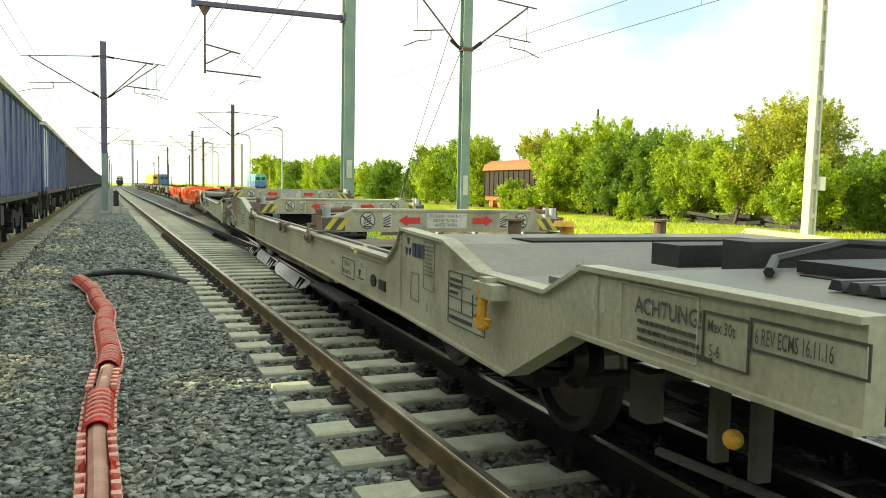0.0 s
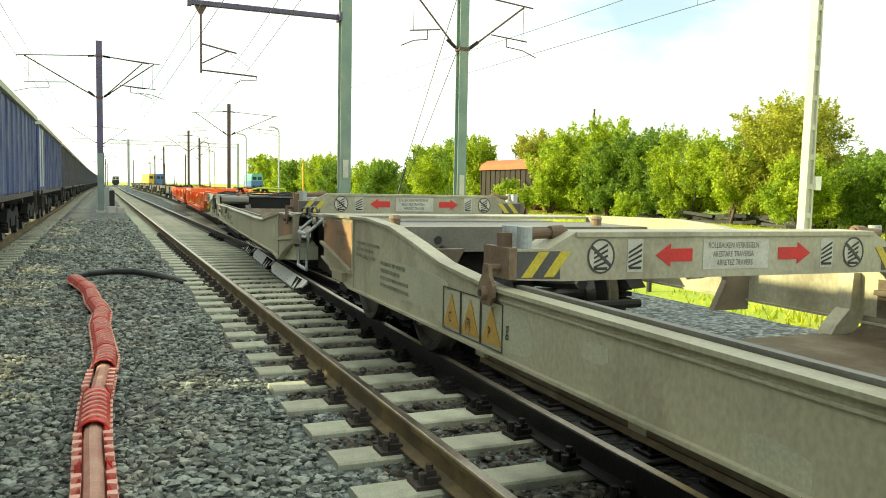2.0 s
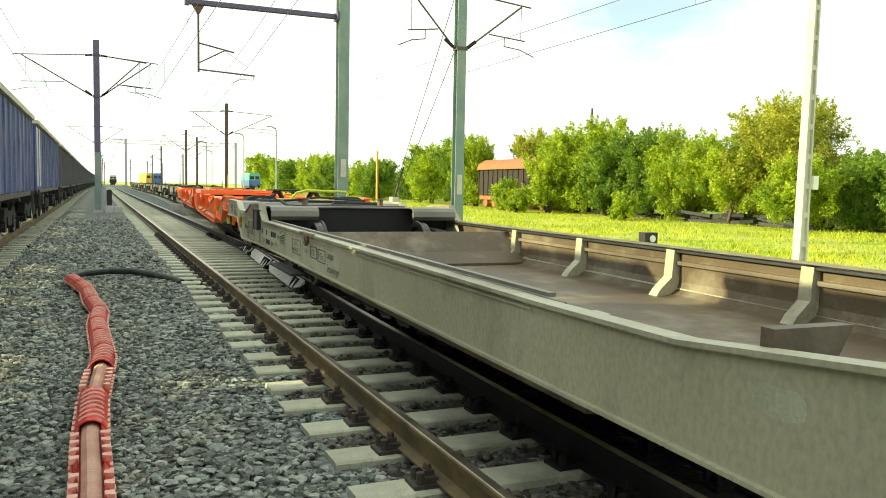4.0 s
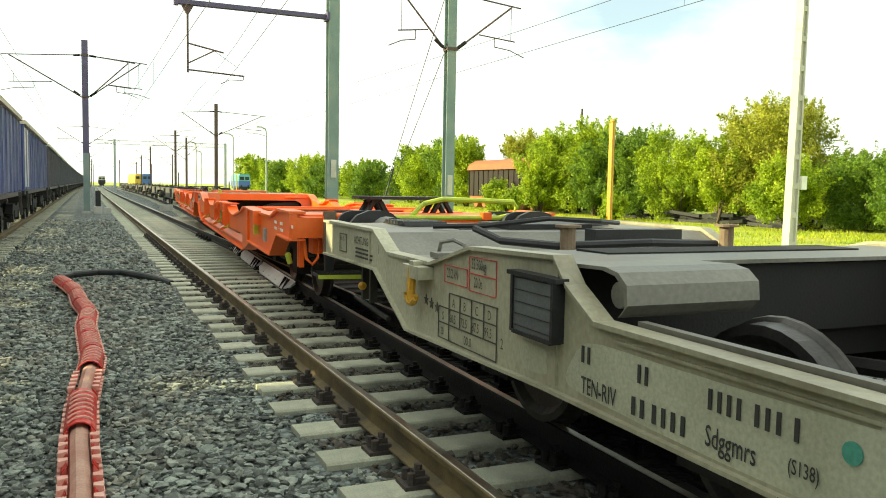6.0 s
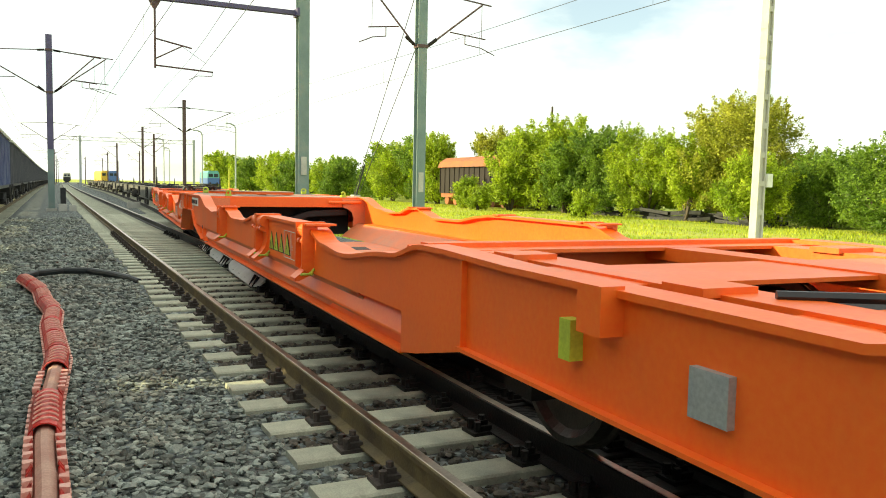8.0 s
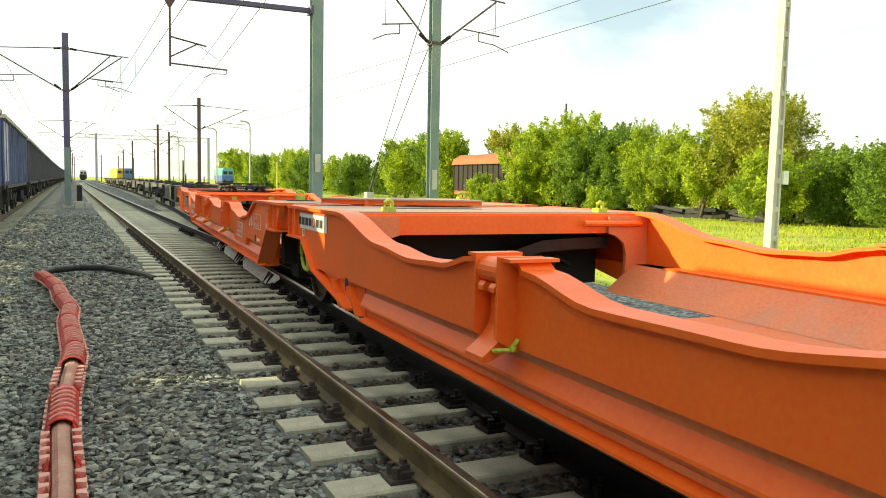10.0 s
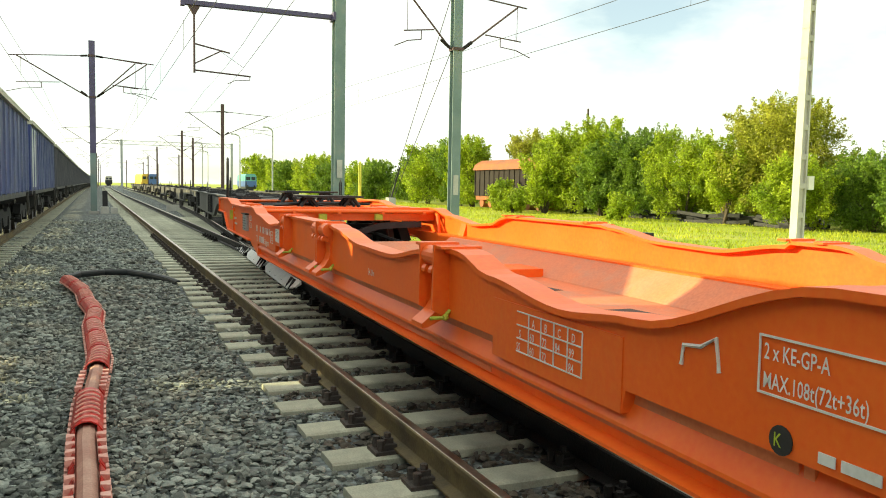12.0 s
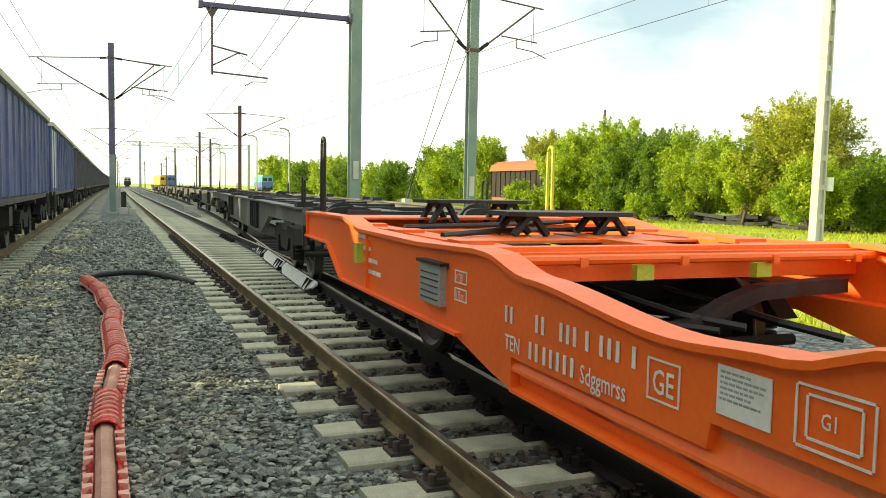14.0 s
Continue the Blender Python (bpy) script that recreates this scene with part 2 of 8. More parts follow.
def pieces(name, bm, mat, parent=None, label=""):
    """Each loose piece of a bmesh becomes a part of its own."""
    bm.verts.ensure_lookup_table()
    seen, made = set(), []
    for v in bm.verts:
        if v in seen:
            continue
        todo, island = [v], []
        seen.add(v)
        while todo:
            u = todo.pop()
            island.append(u)
            for e in u.link_edges:
                w = e.other_vert(u)
                if w not in seen:
                    seen.add(w)
                    todo.append(w)
        one = bmesh.new()
        at = {u: one.verts.new(u.co) for u in island}
        for f in {f for u in island for f in u.link_faces}:
            one.faces.new([at[u] for u in f.verts])
        made.append(part(name, one, mat, parent, label))
    bm.free()
    return made


def thing(name, at=(0, 0, 0), label="", category="", group="", kind=""):
    ob = new(name)
    ob.empty_display_size = 0.2
    ob.matrix_basis = Matrix.Translation(at)
    return tagged(ob, label, category, group, kind)


def box(bm, x0, x1, y0, y1, z0, z1, m=None):
    vs = [Vector((x, y, z)) for x in (x0, x1) for y in (y0, y1) for z in (z0, z1)]
    if m is not None:
        vs = [m @ v for v in vs]
    v = [bm.verts.new(p) for p in vs]
    for f in ((0, 1, 3, 2), (4, 6, 7, 5), (0, 4, 5, 1), (2, 3, 7, 6), (0, 2, 6, 4), (1, 5, 7, 3)):
        bm.faces.new([v[i] for i in f])
    return bm


def prism(bm, pts, x0, x1, axis="x", m=None):
    """Outline extruded between two planes. axis x: pts are (y, z); y: (x, z); z: (x, y)."""
    def at(p, d):
        v = Vector((d, p[0], p[1])) if axis == "x" else Vector((p[0], d, p[1])) if axis == "y" else Vector((p[0], p[1], d))
        return m @ v if m is not None else v
    a = [bm.verts.new(at(p, x0)) for p in pts]
    b = [bm.verts.new(at(p, x1)) for p in pts]
    n = len(pts)
    for i in range(n):
        j = (i + 1) % n
        bm.faces.new((a[i], a[j], b[j], b[i]))
    bm.faces.new(a[::-1])
    bm.faces.new(b)
    return bm


def strip(bm, line, z_off, x0, x1, thick):
    """Flange that follows an outline (y, z) at a height over it, with a thickness."""
    prism(bm, [(u, v + z_off) for u, v in line] + [(u, v + z_off + thick) for u, v in reversed(line)], x0, x1)
    return bm


def rod(bm, p, q, r, seg=8, r2=None):
    p, q = Vector(p), Vector(q)
    d = q - p
    if d.length < 1e-6:
        return bm
    m = Matrix.Translation((p + q) / 2) @ d.to_track_quat("Z", "Y").to_matrix().to_4x4()
    bmesh.ops.create_cone(bm, cap_ends=True, segments=seg, radius1=r, radius2=r if r2 is None else r2, depth=d.length, matrix=m)
    return bm


def tube(bm, pts, r, seg=8):
    """Round bar along a line of points, with one skin."""
    rings = []
    pts = [Vector(p) for p in pts]
    for i, p in enumerate(pts):
        d = (pts[min(i + 1, len(pts) - 1)] - pts[max(i - 1, 0)]).normalized()
        up = Vector((0, 0, 1)) if abs(d.z) < 0.95 else Vector((1, 0, 0))
        s = d.cross(up).normalized()
        u = s.cross(d)
        rings.append([bm.verts.new(p + r * (math.cos(6.28318 * k / seg) * s + math.sin(6.28318 * k / seg) * u)) for k in range(seg)])
    for a, b in zip(rings[:-1], rings[1:]):
        for k in range(seg):
            bm.faces.new((a[k], a[(k + 1) % seg], b[(k + 1) % seg], b[k]))
    bm.faces.new(rings[0][::-1])
    bm.faces.new(rings[-1])
    return bm


def sweep(bm, prof, pts):
    """Section (x, z) carried along a line of points that runs on in y."""
    rings = [[bm.verts.new((p[0] + a, p[1], p[2] + b)) for a, b in prof] for p in pts]
    n = len(prof)
    for r, s in zip(rings[:-1], rings[1:]):
        for k in range(n):
            bm.faces.new((r[k], r[(k + 1) % n], s[(k + 1) % n], s[k]))
    bm.faces.new(rings[0])
    bm.faces.new(rings[-1][::-1])
    return bm


def smooth_line(knots, step=0.1):
    """Points on a smooth line through knots (a, b), eased between them."""
    out = []
    for (a0, b0), (a1, b1) in zip(knots[:-1], knots[1:]):
        n = max(1, int(abs(a1 - a0) / step))
        for i in range(n):
            u = i / n
            out.append((a0 + (a1 - a0) * u, b0 + (b1 - b0) * (3 * u * u - 2 * u ** 3)))
    out.append(knots[-1])
    return out


def words(txt, size, m, mat, parent, name="lettering", squeeze=0.8):
    """Painted letters in the built-in font: m puts their x along the line and y up."""
    cu = bpy.data.curves.new(name, "FONT")
    cu.body, cu.size = txt, size
    cu.offset = size * 0.008
    cu.resolution_u = 2
    tmp = bpy.data.objects.new("tmp", cu)
    me = bpy.data.meshes.new_from_object(tmp)
    bpy.data.objects.remove(tmp)
    me.transform(m @ Matrix.Diagonal((squeeze, 1, 1, 1)))
    me.materials.clear()
    me.materials.append(mat)
    ob = new(name, me)
    ob.parent = parent
    return ob


def on_side(s, z, x=-1.506):
    """Frame on the side of a wagon that faces -x: letters run towards smaller y."""
    return Matrix(((0, 0, -1, x), (-1, 0, 0, s), (0, 1, 0, z), (0, 0, 0, 1)))


def plate(bm, y0, y1, z0, z1, x=-1.504, t=0.004):
    return box(bm, x - t, x, min(y0, y1), max(y0, y1), z0, z1)


def outline(bm, y0, y1, z0, z1, w=0.012, x=-1.504):
    plate(bm, y0, y1, z0, z0 + w, x)
    plate(bm, y0, y1, z1 - w, z1, x)
    plate(bm, y0, y0 + w, z0 + w, z1 - w, x)
    plate(bm, y1 - w, y1, z0 + w, z1 - w, x)
    return bm


# ---- the lines of the tracks ----
def bend(y):
    """Far off the tracks swing a little to the right."""
    return 3.2e-5 * max(0.0, y - 70.0) ** 2


_ky = [-80, -20, 3, 18, 24, 50, 90, 130, 900]
_ks = [0, 0.0, 0.02, 0.07, 0.07, 0.035, 0.02, 0, 0]
_py = np.arange(-80, 900, 0.25)
_psl = np.interp(_py, _ky, _ks)
_px = np.concatenate([[0], np.cumsum((_psl[1:] + _psl[:-1]) / 2 * 0.25)])
_px += 3.34 - np.interp(3, _py, _px)


def branch(y):
    """Centre line of the curved track on which the train runs."""
    return float(np.interp(y, _py, _px)) + bend(y)


MAIN_X, LEFT_X = 2.48, -2.92

# ---- ground and tracks ----
def ground_height(x):
    return float(np.interp(x, [-400, -9, -6.2, 8.2, 9.4, 30, 60, 400], [-0.6, -0.6, -0.26, -0.26, -0.55, -0.5, -0.35, -0.35]))


def build_ground():
    xs = [-2500, -300, -60, -20, -9.0] + [9.4, 12, 16, 20, 25, 30, 36, 45, 60, 120, 400, 2500]
    ys = [-400, -100, -30, 0] + list(range(10, 140, 6)) + [150, 180, 220, 300, 450, 800, 1500, 3500]
    bm = bmesh.new()
    grid = []
    for y in ys:
        row = []
        for x in xs:
            bump = noise.noise((x * 0.13, y * 0.13, 0)) * 0.12 if 10 < x < 130 else 0
            row.append(bm.verts.new((x + (bend(y) if -25 < x < 25 and y < 400 else 0), y, ground_height(x) + bump)))
        grid.append(row)
    for r, s in zip(grid[:-1], grid[1:]):
        for i in range(len(xs) - 1):
            bm.faces.new((r[i], r[i + 1], s[i + 1], s[i]))
    tagged(part("ground", bm, GRASS), "sunlit green meadow beside the railway tracks", "ground", kind="structure")
    bm = bmesh.new()
    ys = [-80, -20] + [y * 0.5 for y in range(0, 60)] + list(range(30, 140, 5)) + list(range(140, 460, 20))
    xs = [-9.6, -6.4, -5.2, -4.3, -3.6, -2.1, -1.4, -0.7, 0, 0.6, 1.1, 1.5, 2.0, 2.9, 3.5, 4.4, 5.2, 6.0, 7.0, 8.4, 9.9]
    zs = [-0.75, -0.27, -0.25, -0.22, -0.24, -0.24, -0.27, -0.28, -0.27, -0.25, -0.24, -0.23, -0.245, -0.24, -0.24, -0.24, -0.24, -0.25, -0.26, -0.3, -0.75]
    grid = [[bm.verts.new((x + bend(y), y, z + 0.02 * noise.noise((x * 1.3, y * 1.3, 3)))) for x, z in zip(xs, zs)] for y in ys]
    for r, s in zip(grid[:-1], grid[1:]):
        for i in range(len(xs) - 1):
            bm.faces.new((r[i], r[i + 1], s[i + 1], s[i]))
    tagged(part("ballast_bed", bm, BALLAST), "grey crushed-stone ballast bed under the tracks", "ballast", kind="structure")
    # strip along the train's track, its near-black colour stands for shade beneath the wagons
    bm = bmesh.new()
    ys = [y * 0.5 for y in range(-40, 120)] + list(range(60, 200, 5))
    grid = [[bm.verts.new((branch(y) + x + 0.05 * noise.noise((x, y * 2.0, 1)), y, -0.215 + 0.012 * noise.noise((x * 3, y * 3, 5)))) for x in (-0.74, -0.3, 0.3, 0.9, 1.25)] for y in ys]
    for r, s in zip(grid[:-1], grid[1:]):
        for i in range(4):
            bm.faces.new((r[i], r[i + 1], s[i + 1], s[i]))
    tagged(part("shaded_ballast_strip", bm, DARK_BALLAST), "dark oily ballast between the rails, with the train's shade in its colour", "ballast", kind="structure")


RAIL_PROFILE = [(-0.075, -0.172), (0.075, -0.172), (0.075, -0.160), (0.012, -0.140), (0.009, -0.05), (0.034, -0.036), (0.036, -0.006), (0.028, 0.0), (-0.028, 0.0), (-0.036, -0.006), (-0.034, -0.036), (-0.009, -0.05), (-0.012, -0.140), (-0.075, -0.160)]


def build_rail(line, y0, y1, mat, drop=0.0, label="rusty steel rail with a worn bright running face"):
    ys = []
    y = y0
    while y < y1:
        ys.append(y)
        y += 0.8 if y < 60 else 8
    ys.append(y1)
    pts = [(line(y), y, -drop) for y in ys]
    r = part("rail", sweep(bmesh.new(), RAIL_PROFILE, pts), mat)
    tagged(r, label, "rail", "rails of the tracks", "structure")
    part("running_face", sweep(bmesh.new(), [(-0.027, 0.0005), (0.027, 0.0005), (0.024, 0.003), (-0.024, 0.003)], pts), RAIL_TOP, r, "bright worn running face")


def build_tracks():
    build_rail(lambda y: MAIN_X - 0.7535 + bend(y), -30, 430, RAIL_SIDE)
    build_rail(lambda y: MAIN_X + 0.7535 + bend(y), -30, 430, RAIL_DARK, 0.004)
    build_rail(lambda y: branch(y) - 0.7535, -30, 430, RAIL_DARK, 0.008, "dark oily steel rail with the train's shade in its colour and a bright running face")
    build_rail(lambda y: branch(y) + 0.7535, -30, 430, RAIL_DARK, 0.012, "dark oily steel rail with the train's shade in its colour and a bright running face")
    build_rail(lambda y: LEFT_X - 0.7535 + bend(y), -30, 430, RAIL_SIDE)
    build_rail(lambda y: LEFT_X + 0.7535 + bend(y), -30, 430, RAIL_SIDE)
    # long bearers of the turnout, each one a piece of the track
    track = thing("turnout", (0, 0, 0), "railway turnout on pale concrete sleepers with greasy fasteners", "track", "", "structure")
    shared = {}
    clip = bmesh.new()
    box(clip, -0.20, 0.20, -0.085, 0.085, 0.0, 0.022)
    for sx in (-1, 1):
        box(clip, sx * 0.10 - 0.045, sx * 0.10 + 0.045, -0.06, 0.06, 0.022, 0.055)
        for sy in (-0.045, 0.045):
            rod(clip, (sx * 0.155, sy, 0.02), (sx * 0.155, sy, 0.085), 0.024, 6)
        rod(clip, (sx * 0.10, 0, 0.05), (sx * 0.10, 0, 0.115), 0.022, 6)
        box(clip, sx * 0.10 - 0.03, sx * 0.10 + 0.03, -0.03, 0.03, 0.05, 0.085)
    clip_me = bpy.data.meshes.new("fastener")
    bmesh.ops.recalc_face_normals(clip, faces=clip.faces[:])
    clip.to_mesh(clip_me)
    clip.free()
    clip_me.materials.append(FASTENER)
    # fasteners beneath the train get the shade-darkened rail colour
    shaded_clip_me = clip_me.copy()
    shaded_clip_me.materials[0] = RAIL_DARK
    rnd = random.Random(5)
    for i in range(-8, 62):
        y = 3.93 + 0.6 * i
        right = round((branch(y) + 1.32) * 4) / 4
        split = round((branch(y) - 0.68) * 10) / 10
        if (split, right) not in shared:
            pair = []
            # the end beneath the train has the shade painted into it
            for a, b, mt in ((0.0, split - 1.22, SLEEPER), (split - 1.22, right - 1.22, SHADED_SLEEPER)):
                bm = bmesh.new()
                hw = 0.135
                prism(bm, [(-hw, -0.2), (hw, -0.2), (hw - 0.004, -0.012), (hw - 0.018, 0), (-hw + 0.018, 0), (-hw + 0.004, -0.012)], a, b)
                me = bpy.data.meshes.new("sleeper")
                bmesh.ops.recalc_face_normals(bm, faces=bm.faces[:])
                bm.to_mesh(me)
                bm.free()
                me.materials.append(mt)
                pair.append(me)
            shared[(split, right)] = pair
        sl = new("sleeper", shared[(split, right)][0])
        sl.parent = track
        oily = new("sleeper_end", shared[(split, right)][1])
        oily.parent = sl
        sl.matrix_basis = pose(1.22 + rnd.uniform(-0.035, 0.035), y + rnd.uniform(-0.012, 0.012), -0.192, rnd.uniform(-0.5, 0.5), 0, rnd.uniform(-0.4, 0.4))
        for x in (MAIN_X - 0.7535, branch(y) - 0.7535, MAIN_X + 0.7535, branch(y) + 0.7535):
            if y < 26 and not (x == MAIN_X + 0.7535 and abs(branch(y) - 0.7535 - x) < 0.35):
                f = new("fastener", clip_me if x < MAIN_X else shaded_clip_me)
                f.parent = track
                f.matrix_basis = pose(x, y, -0.192, 0, 0, rnd.uniform(-3, 3))
    # sleepers further on, too small to tell apart
    bm = bmesh.new()
    for i in range(62, 420):
        y = 3.93 + 0.6 * i
        for x in (MAIN_X + bend(y), branch(y)):
            box(bm, x - 1.3, x + 1.3, y - 0.13, y + 0.13, -0.35, -0.2)
    tagged(part("sleepers", bm, SLEEPER), "pale concrete sleepers of the far track", "sleepers", kind="stuff")
    bm = bmesh.new()
    for i in range(0, 300):
        y = 0.3 + 0.6 * i
        box(bm, LEFT_X - 1.3 + bend(y), LEFT_X + 1.3 + bend(y), y - 0.13, y + 0.13, -0.38, -0.205)
    tagged(part("sleepers", bm, SLEEPER), "dusty sleepers of the neighbouring track", "sleepers", kind="stuff")
    # pale guard boards at the crossing of the rails
    for y0, y1 in ((11.7, 14.9), (15.1, 17.9), (18.3, 19.4), (19.6, 20.6)):
        th = thing("rail_guard_board", (0, 0, 0), "whitish sloping guard board with dark notches beside a rail", "guard board", "guard boards")
        bm = bmesh.new()
        n = 8
        a = []
        for k in range(n + 1):
            y = y0 + (y1 - y0) * k / n
            x = branch(y) - 0.7535
            taper = 0.55 if k in (0, n) else 1
            a.append([bm.verts.new(p) for p in ((x - 0.07, y, 0.0), (x - 0.09 - 0.12 * taper, y, 0.0 - 0.15 * taper), (x - 0.085 - 0.12 * taper, y, -0.02 - 0.15 * taper), (x - 0.07, y, -0.05))])
        for r, s in zip(a[:-1], a[1:]):
            for k in range(4):
                bm.faces.new((r[k], r[(k + 1) % 4], s[(k + 1) % 4], s[k]))
        bm.faces.new(a[0])
        bm.faces.new(a[-1][::-1])
        part("board", bm, WHITE_PAINT, th)
        bm = bmesh.new()
        for y in ((y0 + 0.35, y0 + 0.6) if y0 < 15 else (y0 + 0.1, y0 + 0.4, y0 + 0.7)):
            x = branch(y) - 0.7535
            rod(bm, (x - 0.105, y, -0.01), (x - 0.215, y - 0.03, -0.15), 0.032, 4, 0.01)
        pieces("notch", bm, RAIL_DARK, th, "dark notch")


def build_stones():
    """Loose ballast stones where the ground lies near."""
    base = bmesh.new()
    bmesh.ops.create_icosphere(base, subdivisions=1, radius=1)
    bv = np.array([v.co[:] for v in base.verts])
    bf = np.array([[v.index for v in f.verts] for f in base.faces])
    base.free()
    rs = np.random.RandomState(3)
    spots = []
    for x0, x1, y0, y1, dens in ((-2.6, 1.25, 3.0, 6.0, 520), (-2.9, 1.25, 6.0, 10.5, 360), (-3.0, 1.2, 10.5, 17.0, 170), (1.25, 4.3, 2.4, 8.0, 320), (1.3, 4.6, 8.0, 14.0, 130), (4.3, 6.5, 1.5, 8.0, 160), (-3.0, 1.15, 17.0, 26.0, 70), (-3.0, 1.15, 26.0, 38.0, 28)):
        n = int((x1 - x0) * (y1 - y0) * dens * 1.75)
        spots.append(np.stack([rs.uniform(x0, x1, n), rs.uniform(y0, y1, n)], 1))
    p = np.concatenate(spots)
    y = p[:, 1]
    on_sleeper = (p[:, 0] > 1.18) & (np.abs(((y - 3.93 + 0.3) % 0.6) - 0.3) < 0.17)
    under = (p[:, 0] > np.interp(p[:, 1], _py, _px) - 0.78) & (p[:, 0] < 4.9)
    p = p[~on_sleeper & ~under]
    n = len(p)
    size = (0.012 + 0.021 * rs.uniform(0, 1, n) ** 1.5) * (1 + 0.3 * (p[:, 1] > 9) + 0.25 * (p[:, 1] > 17))
    z = np.interp(p[:, 0], [-3, -2.1, -1.4, -0.7, 0, 0.6, 1.1, 1.5, 3], [-0.235, -0.24, -0.27, -0.28, -0.27, -0.25, -0.24, -0.235, -0.24]) + rs.uniform(-0.008, 0.03, n)
    vs = bv[None] * rs.uniform(0.55, 1.4, (n, 12, 1)) * (size[:, None] * rs.uniform(0.55, 1.6, (n, 3)))[:, None, :]
    a = rs.uniform(0, 6.28, n)
    c, s = np.cos(a), np.sin(a)
    vs = np.stack([vs[..., 0] * c[:, None] - vs[..., 1] * s[:, None], vs[..., 0] * s[:, None] + vs[..., 1] * c[:, None], vs[..., 2] * 0.6], -1)
    vs += np.concatenate([p, z[:, None]], 1)[:, None, :]
    inner = p[:, 0] > 1.42 + 0.12 * np.sin(p[:, 1] * 5.0)
    for pick, name, mat, label in ((~inner, "ballast_stones", STONE, "loose angular grey ballast stones"), (inner, "track_stones", STONE_BROWN, "brown oily ballast stones between the sleepers")):
        v = vs[pick]
        faces = (bf[None] + (np.arange(len(v)) * 12)[:, None, None]).reshape(-1, 3)
        me = bpy.data.meshes.new(name)
        me.from_pydata(v.reshape(-1, 3).tolist(), [], faces.tolist())
        me.materials.append(mat)
        tagged(new(name, me), label, "ballast", kind="stuff")


build_ground()
build_tracks()

# ---- the passing train ----
def speed_table():
    t = np.arange(0, 14.3, 0.01)
    v = 0.964 * np.interp(t, [0, 3.0, 5.4, 7, 14], [5.12, 5.12, 4.38, 4.24, 4.22])
    return t, np.concatenate([[0], np.cumsum((v[1:] + v[:-1]) / 2 * 0.01)])


_tt, _ss = speed_table()


def gone(t):
    """Metres that the train has moved on after t seconds."""
    return float(np.interp(t, _tt, _ss))


UNITS = []   # (thing, station of its rear pivot, station of its front pivot)
AXLES = []   # wheelsets


def unit(name, s_a, s_b, label, group):
    """A wagon body that rides on the track at two stations of the train."""
    ob = thing(name, (0, 0, 0), label, "wagon", group)
    UNITS.append((ob, s_a, s_b))
    return ob


def pose_at(s_a, s_b, t):
    a, b = s_a - gone(t), s_b - gone(t)
    pa, pb = Vector((branch(a), a, 0)), Vector((branch(b), b, 0))
    d = pb - pa
    return Matrix.Translation((pa + pb) / 2) @ Euler((0, 0, -math.atan2(d.x, d.y))).to_matrix().to_4x4()


def lathe(bm, prof, seg=32):
    """Ring section (x, radius) turned round the x axis."""
    rings = [[bm.verts.new((x, r * math.cos(6.28318 * k / seg), r * math.sin(6.28318 * k / seg))) for k in range(seg)] for x, r in prof]
    for a, b in zip(rings, rings[1:] + rings[:1]):
        for k in range(seg):
            bm.faces.new((a[k], a[(k + 1) % seg], b[(k + 1) % seg], b[k]))
    return bm


def wheelset(parent, y):
    w = part("wheelset", rod(bmesh.new(), (-0.95, 0, 0), (0.95, 0, 0), 0.072, 12), WHEEL, parent, "worn steel wheelset")
    for sx in (-1, 1):
        prof = [(0.70, 0.07), (0.70, 0.13), (0.755, 0.20), (0.755, 0.36), (0.705, 0.39), (0.705, 0.465), (0.715, 0.475), (0.73, 0.47), (0.745, 0.45), (0.835, 0.443), (0.84, 0.40), (0.80, 0.36), (0.79, 0.20), (0.85, 0.14), (0.85, 0.07)]
        part("wheel", lathe(bmesh.new(), [(sx * x, r) for x, r in prof]), WHEEL, w, "dark wheel with a bright worn tread")
    AXLES.append((w, y))
    w.location = (0, y, 0.445)
    return w


BRAKE_GREY = material("grimy_grey_steel", (0.06, 0.056, 0.048), (0.03, 0.028, 0.025), 0.7, 0.1, 5, 60, 0.1)
# Darker than BLACK_STEEL: carries the shade under the wagons in its colour.
BOGIE_BLACK = material("shaded_bogie_steel", (0.016, 0.015, 0.014), (0.009, 0.009, 0.009), 0.85, 0.0, 5, 60, 0.15)
HAZARD_DARK = material("dark_grey_warning_paint", (0.10, 0.10, 0.095), (0.065, 0.065, 0.06), 0.6)
HAZARD = material("hazard_yellow", (0.62, 0.52, 0.05), (0.5, 0.4, 0.05), 0.55)
RUST_GREY = material("rust_stained_grey_paint", (0.22, 0.15, 0.095), (0.15, 0.10, 0.065), 0.65, 0.0, 1.2, 40, 0.08, (0.52, 0.22, 0.075), 0.95, 1.0)
WHEEL = material("wheel_steel", (0.09, 0.085, 0.08), (0.05, 0.047, 0.045), 0.35, 0.7, 4, 60, 0.1)


DULL_YELLOW = material("faded_yellow_sign", (0.50, 0.31, 0.06), (0.42, 0.26, 0.06), 0.6, 0, 8, 60, 0.02, (0.30, 0.24, 0.12), 0.6, 6)
RUST_LINING = material("rust_brown_sheet", (0.115, 0.082, 0.048), (0.07, 0.05, 0.03), 0.55, 0.1, 1.1, 40, 0.1, (0.40, 0.37, 0.29), 0.45, 1.6)
YOKE_STEEL = material("dark_yoke_steel", (0.028, 0.029, 0.031), (0.015, 0.015, 0.017), 0.5, 0.3, 5, 60, 0.1)
FADED_LETTER = material("worn_off_lettering", (0.24, 0.235, 0.165), (0.19, 0.185, 0.13), 0.6, 0, 8, 60, 0)
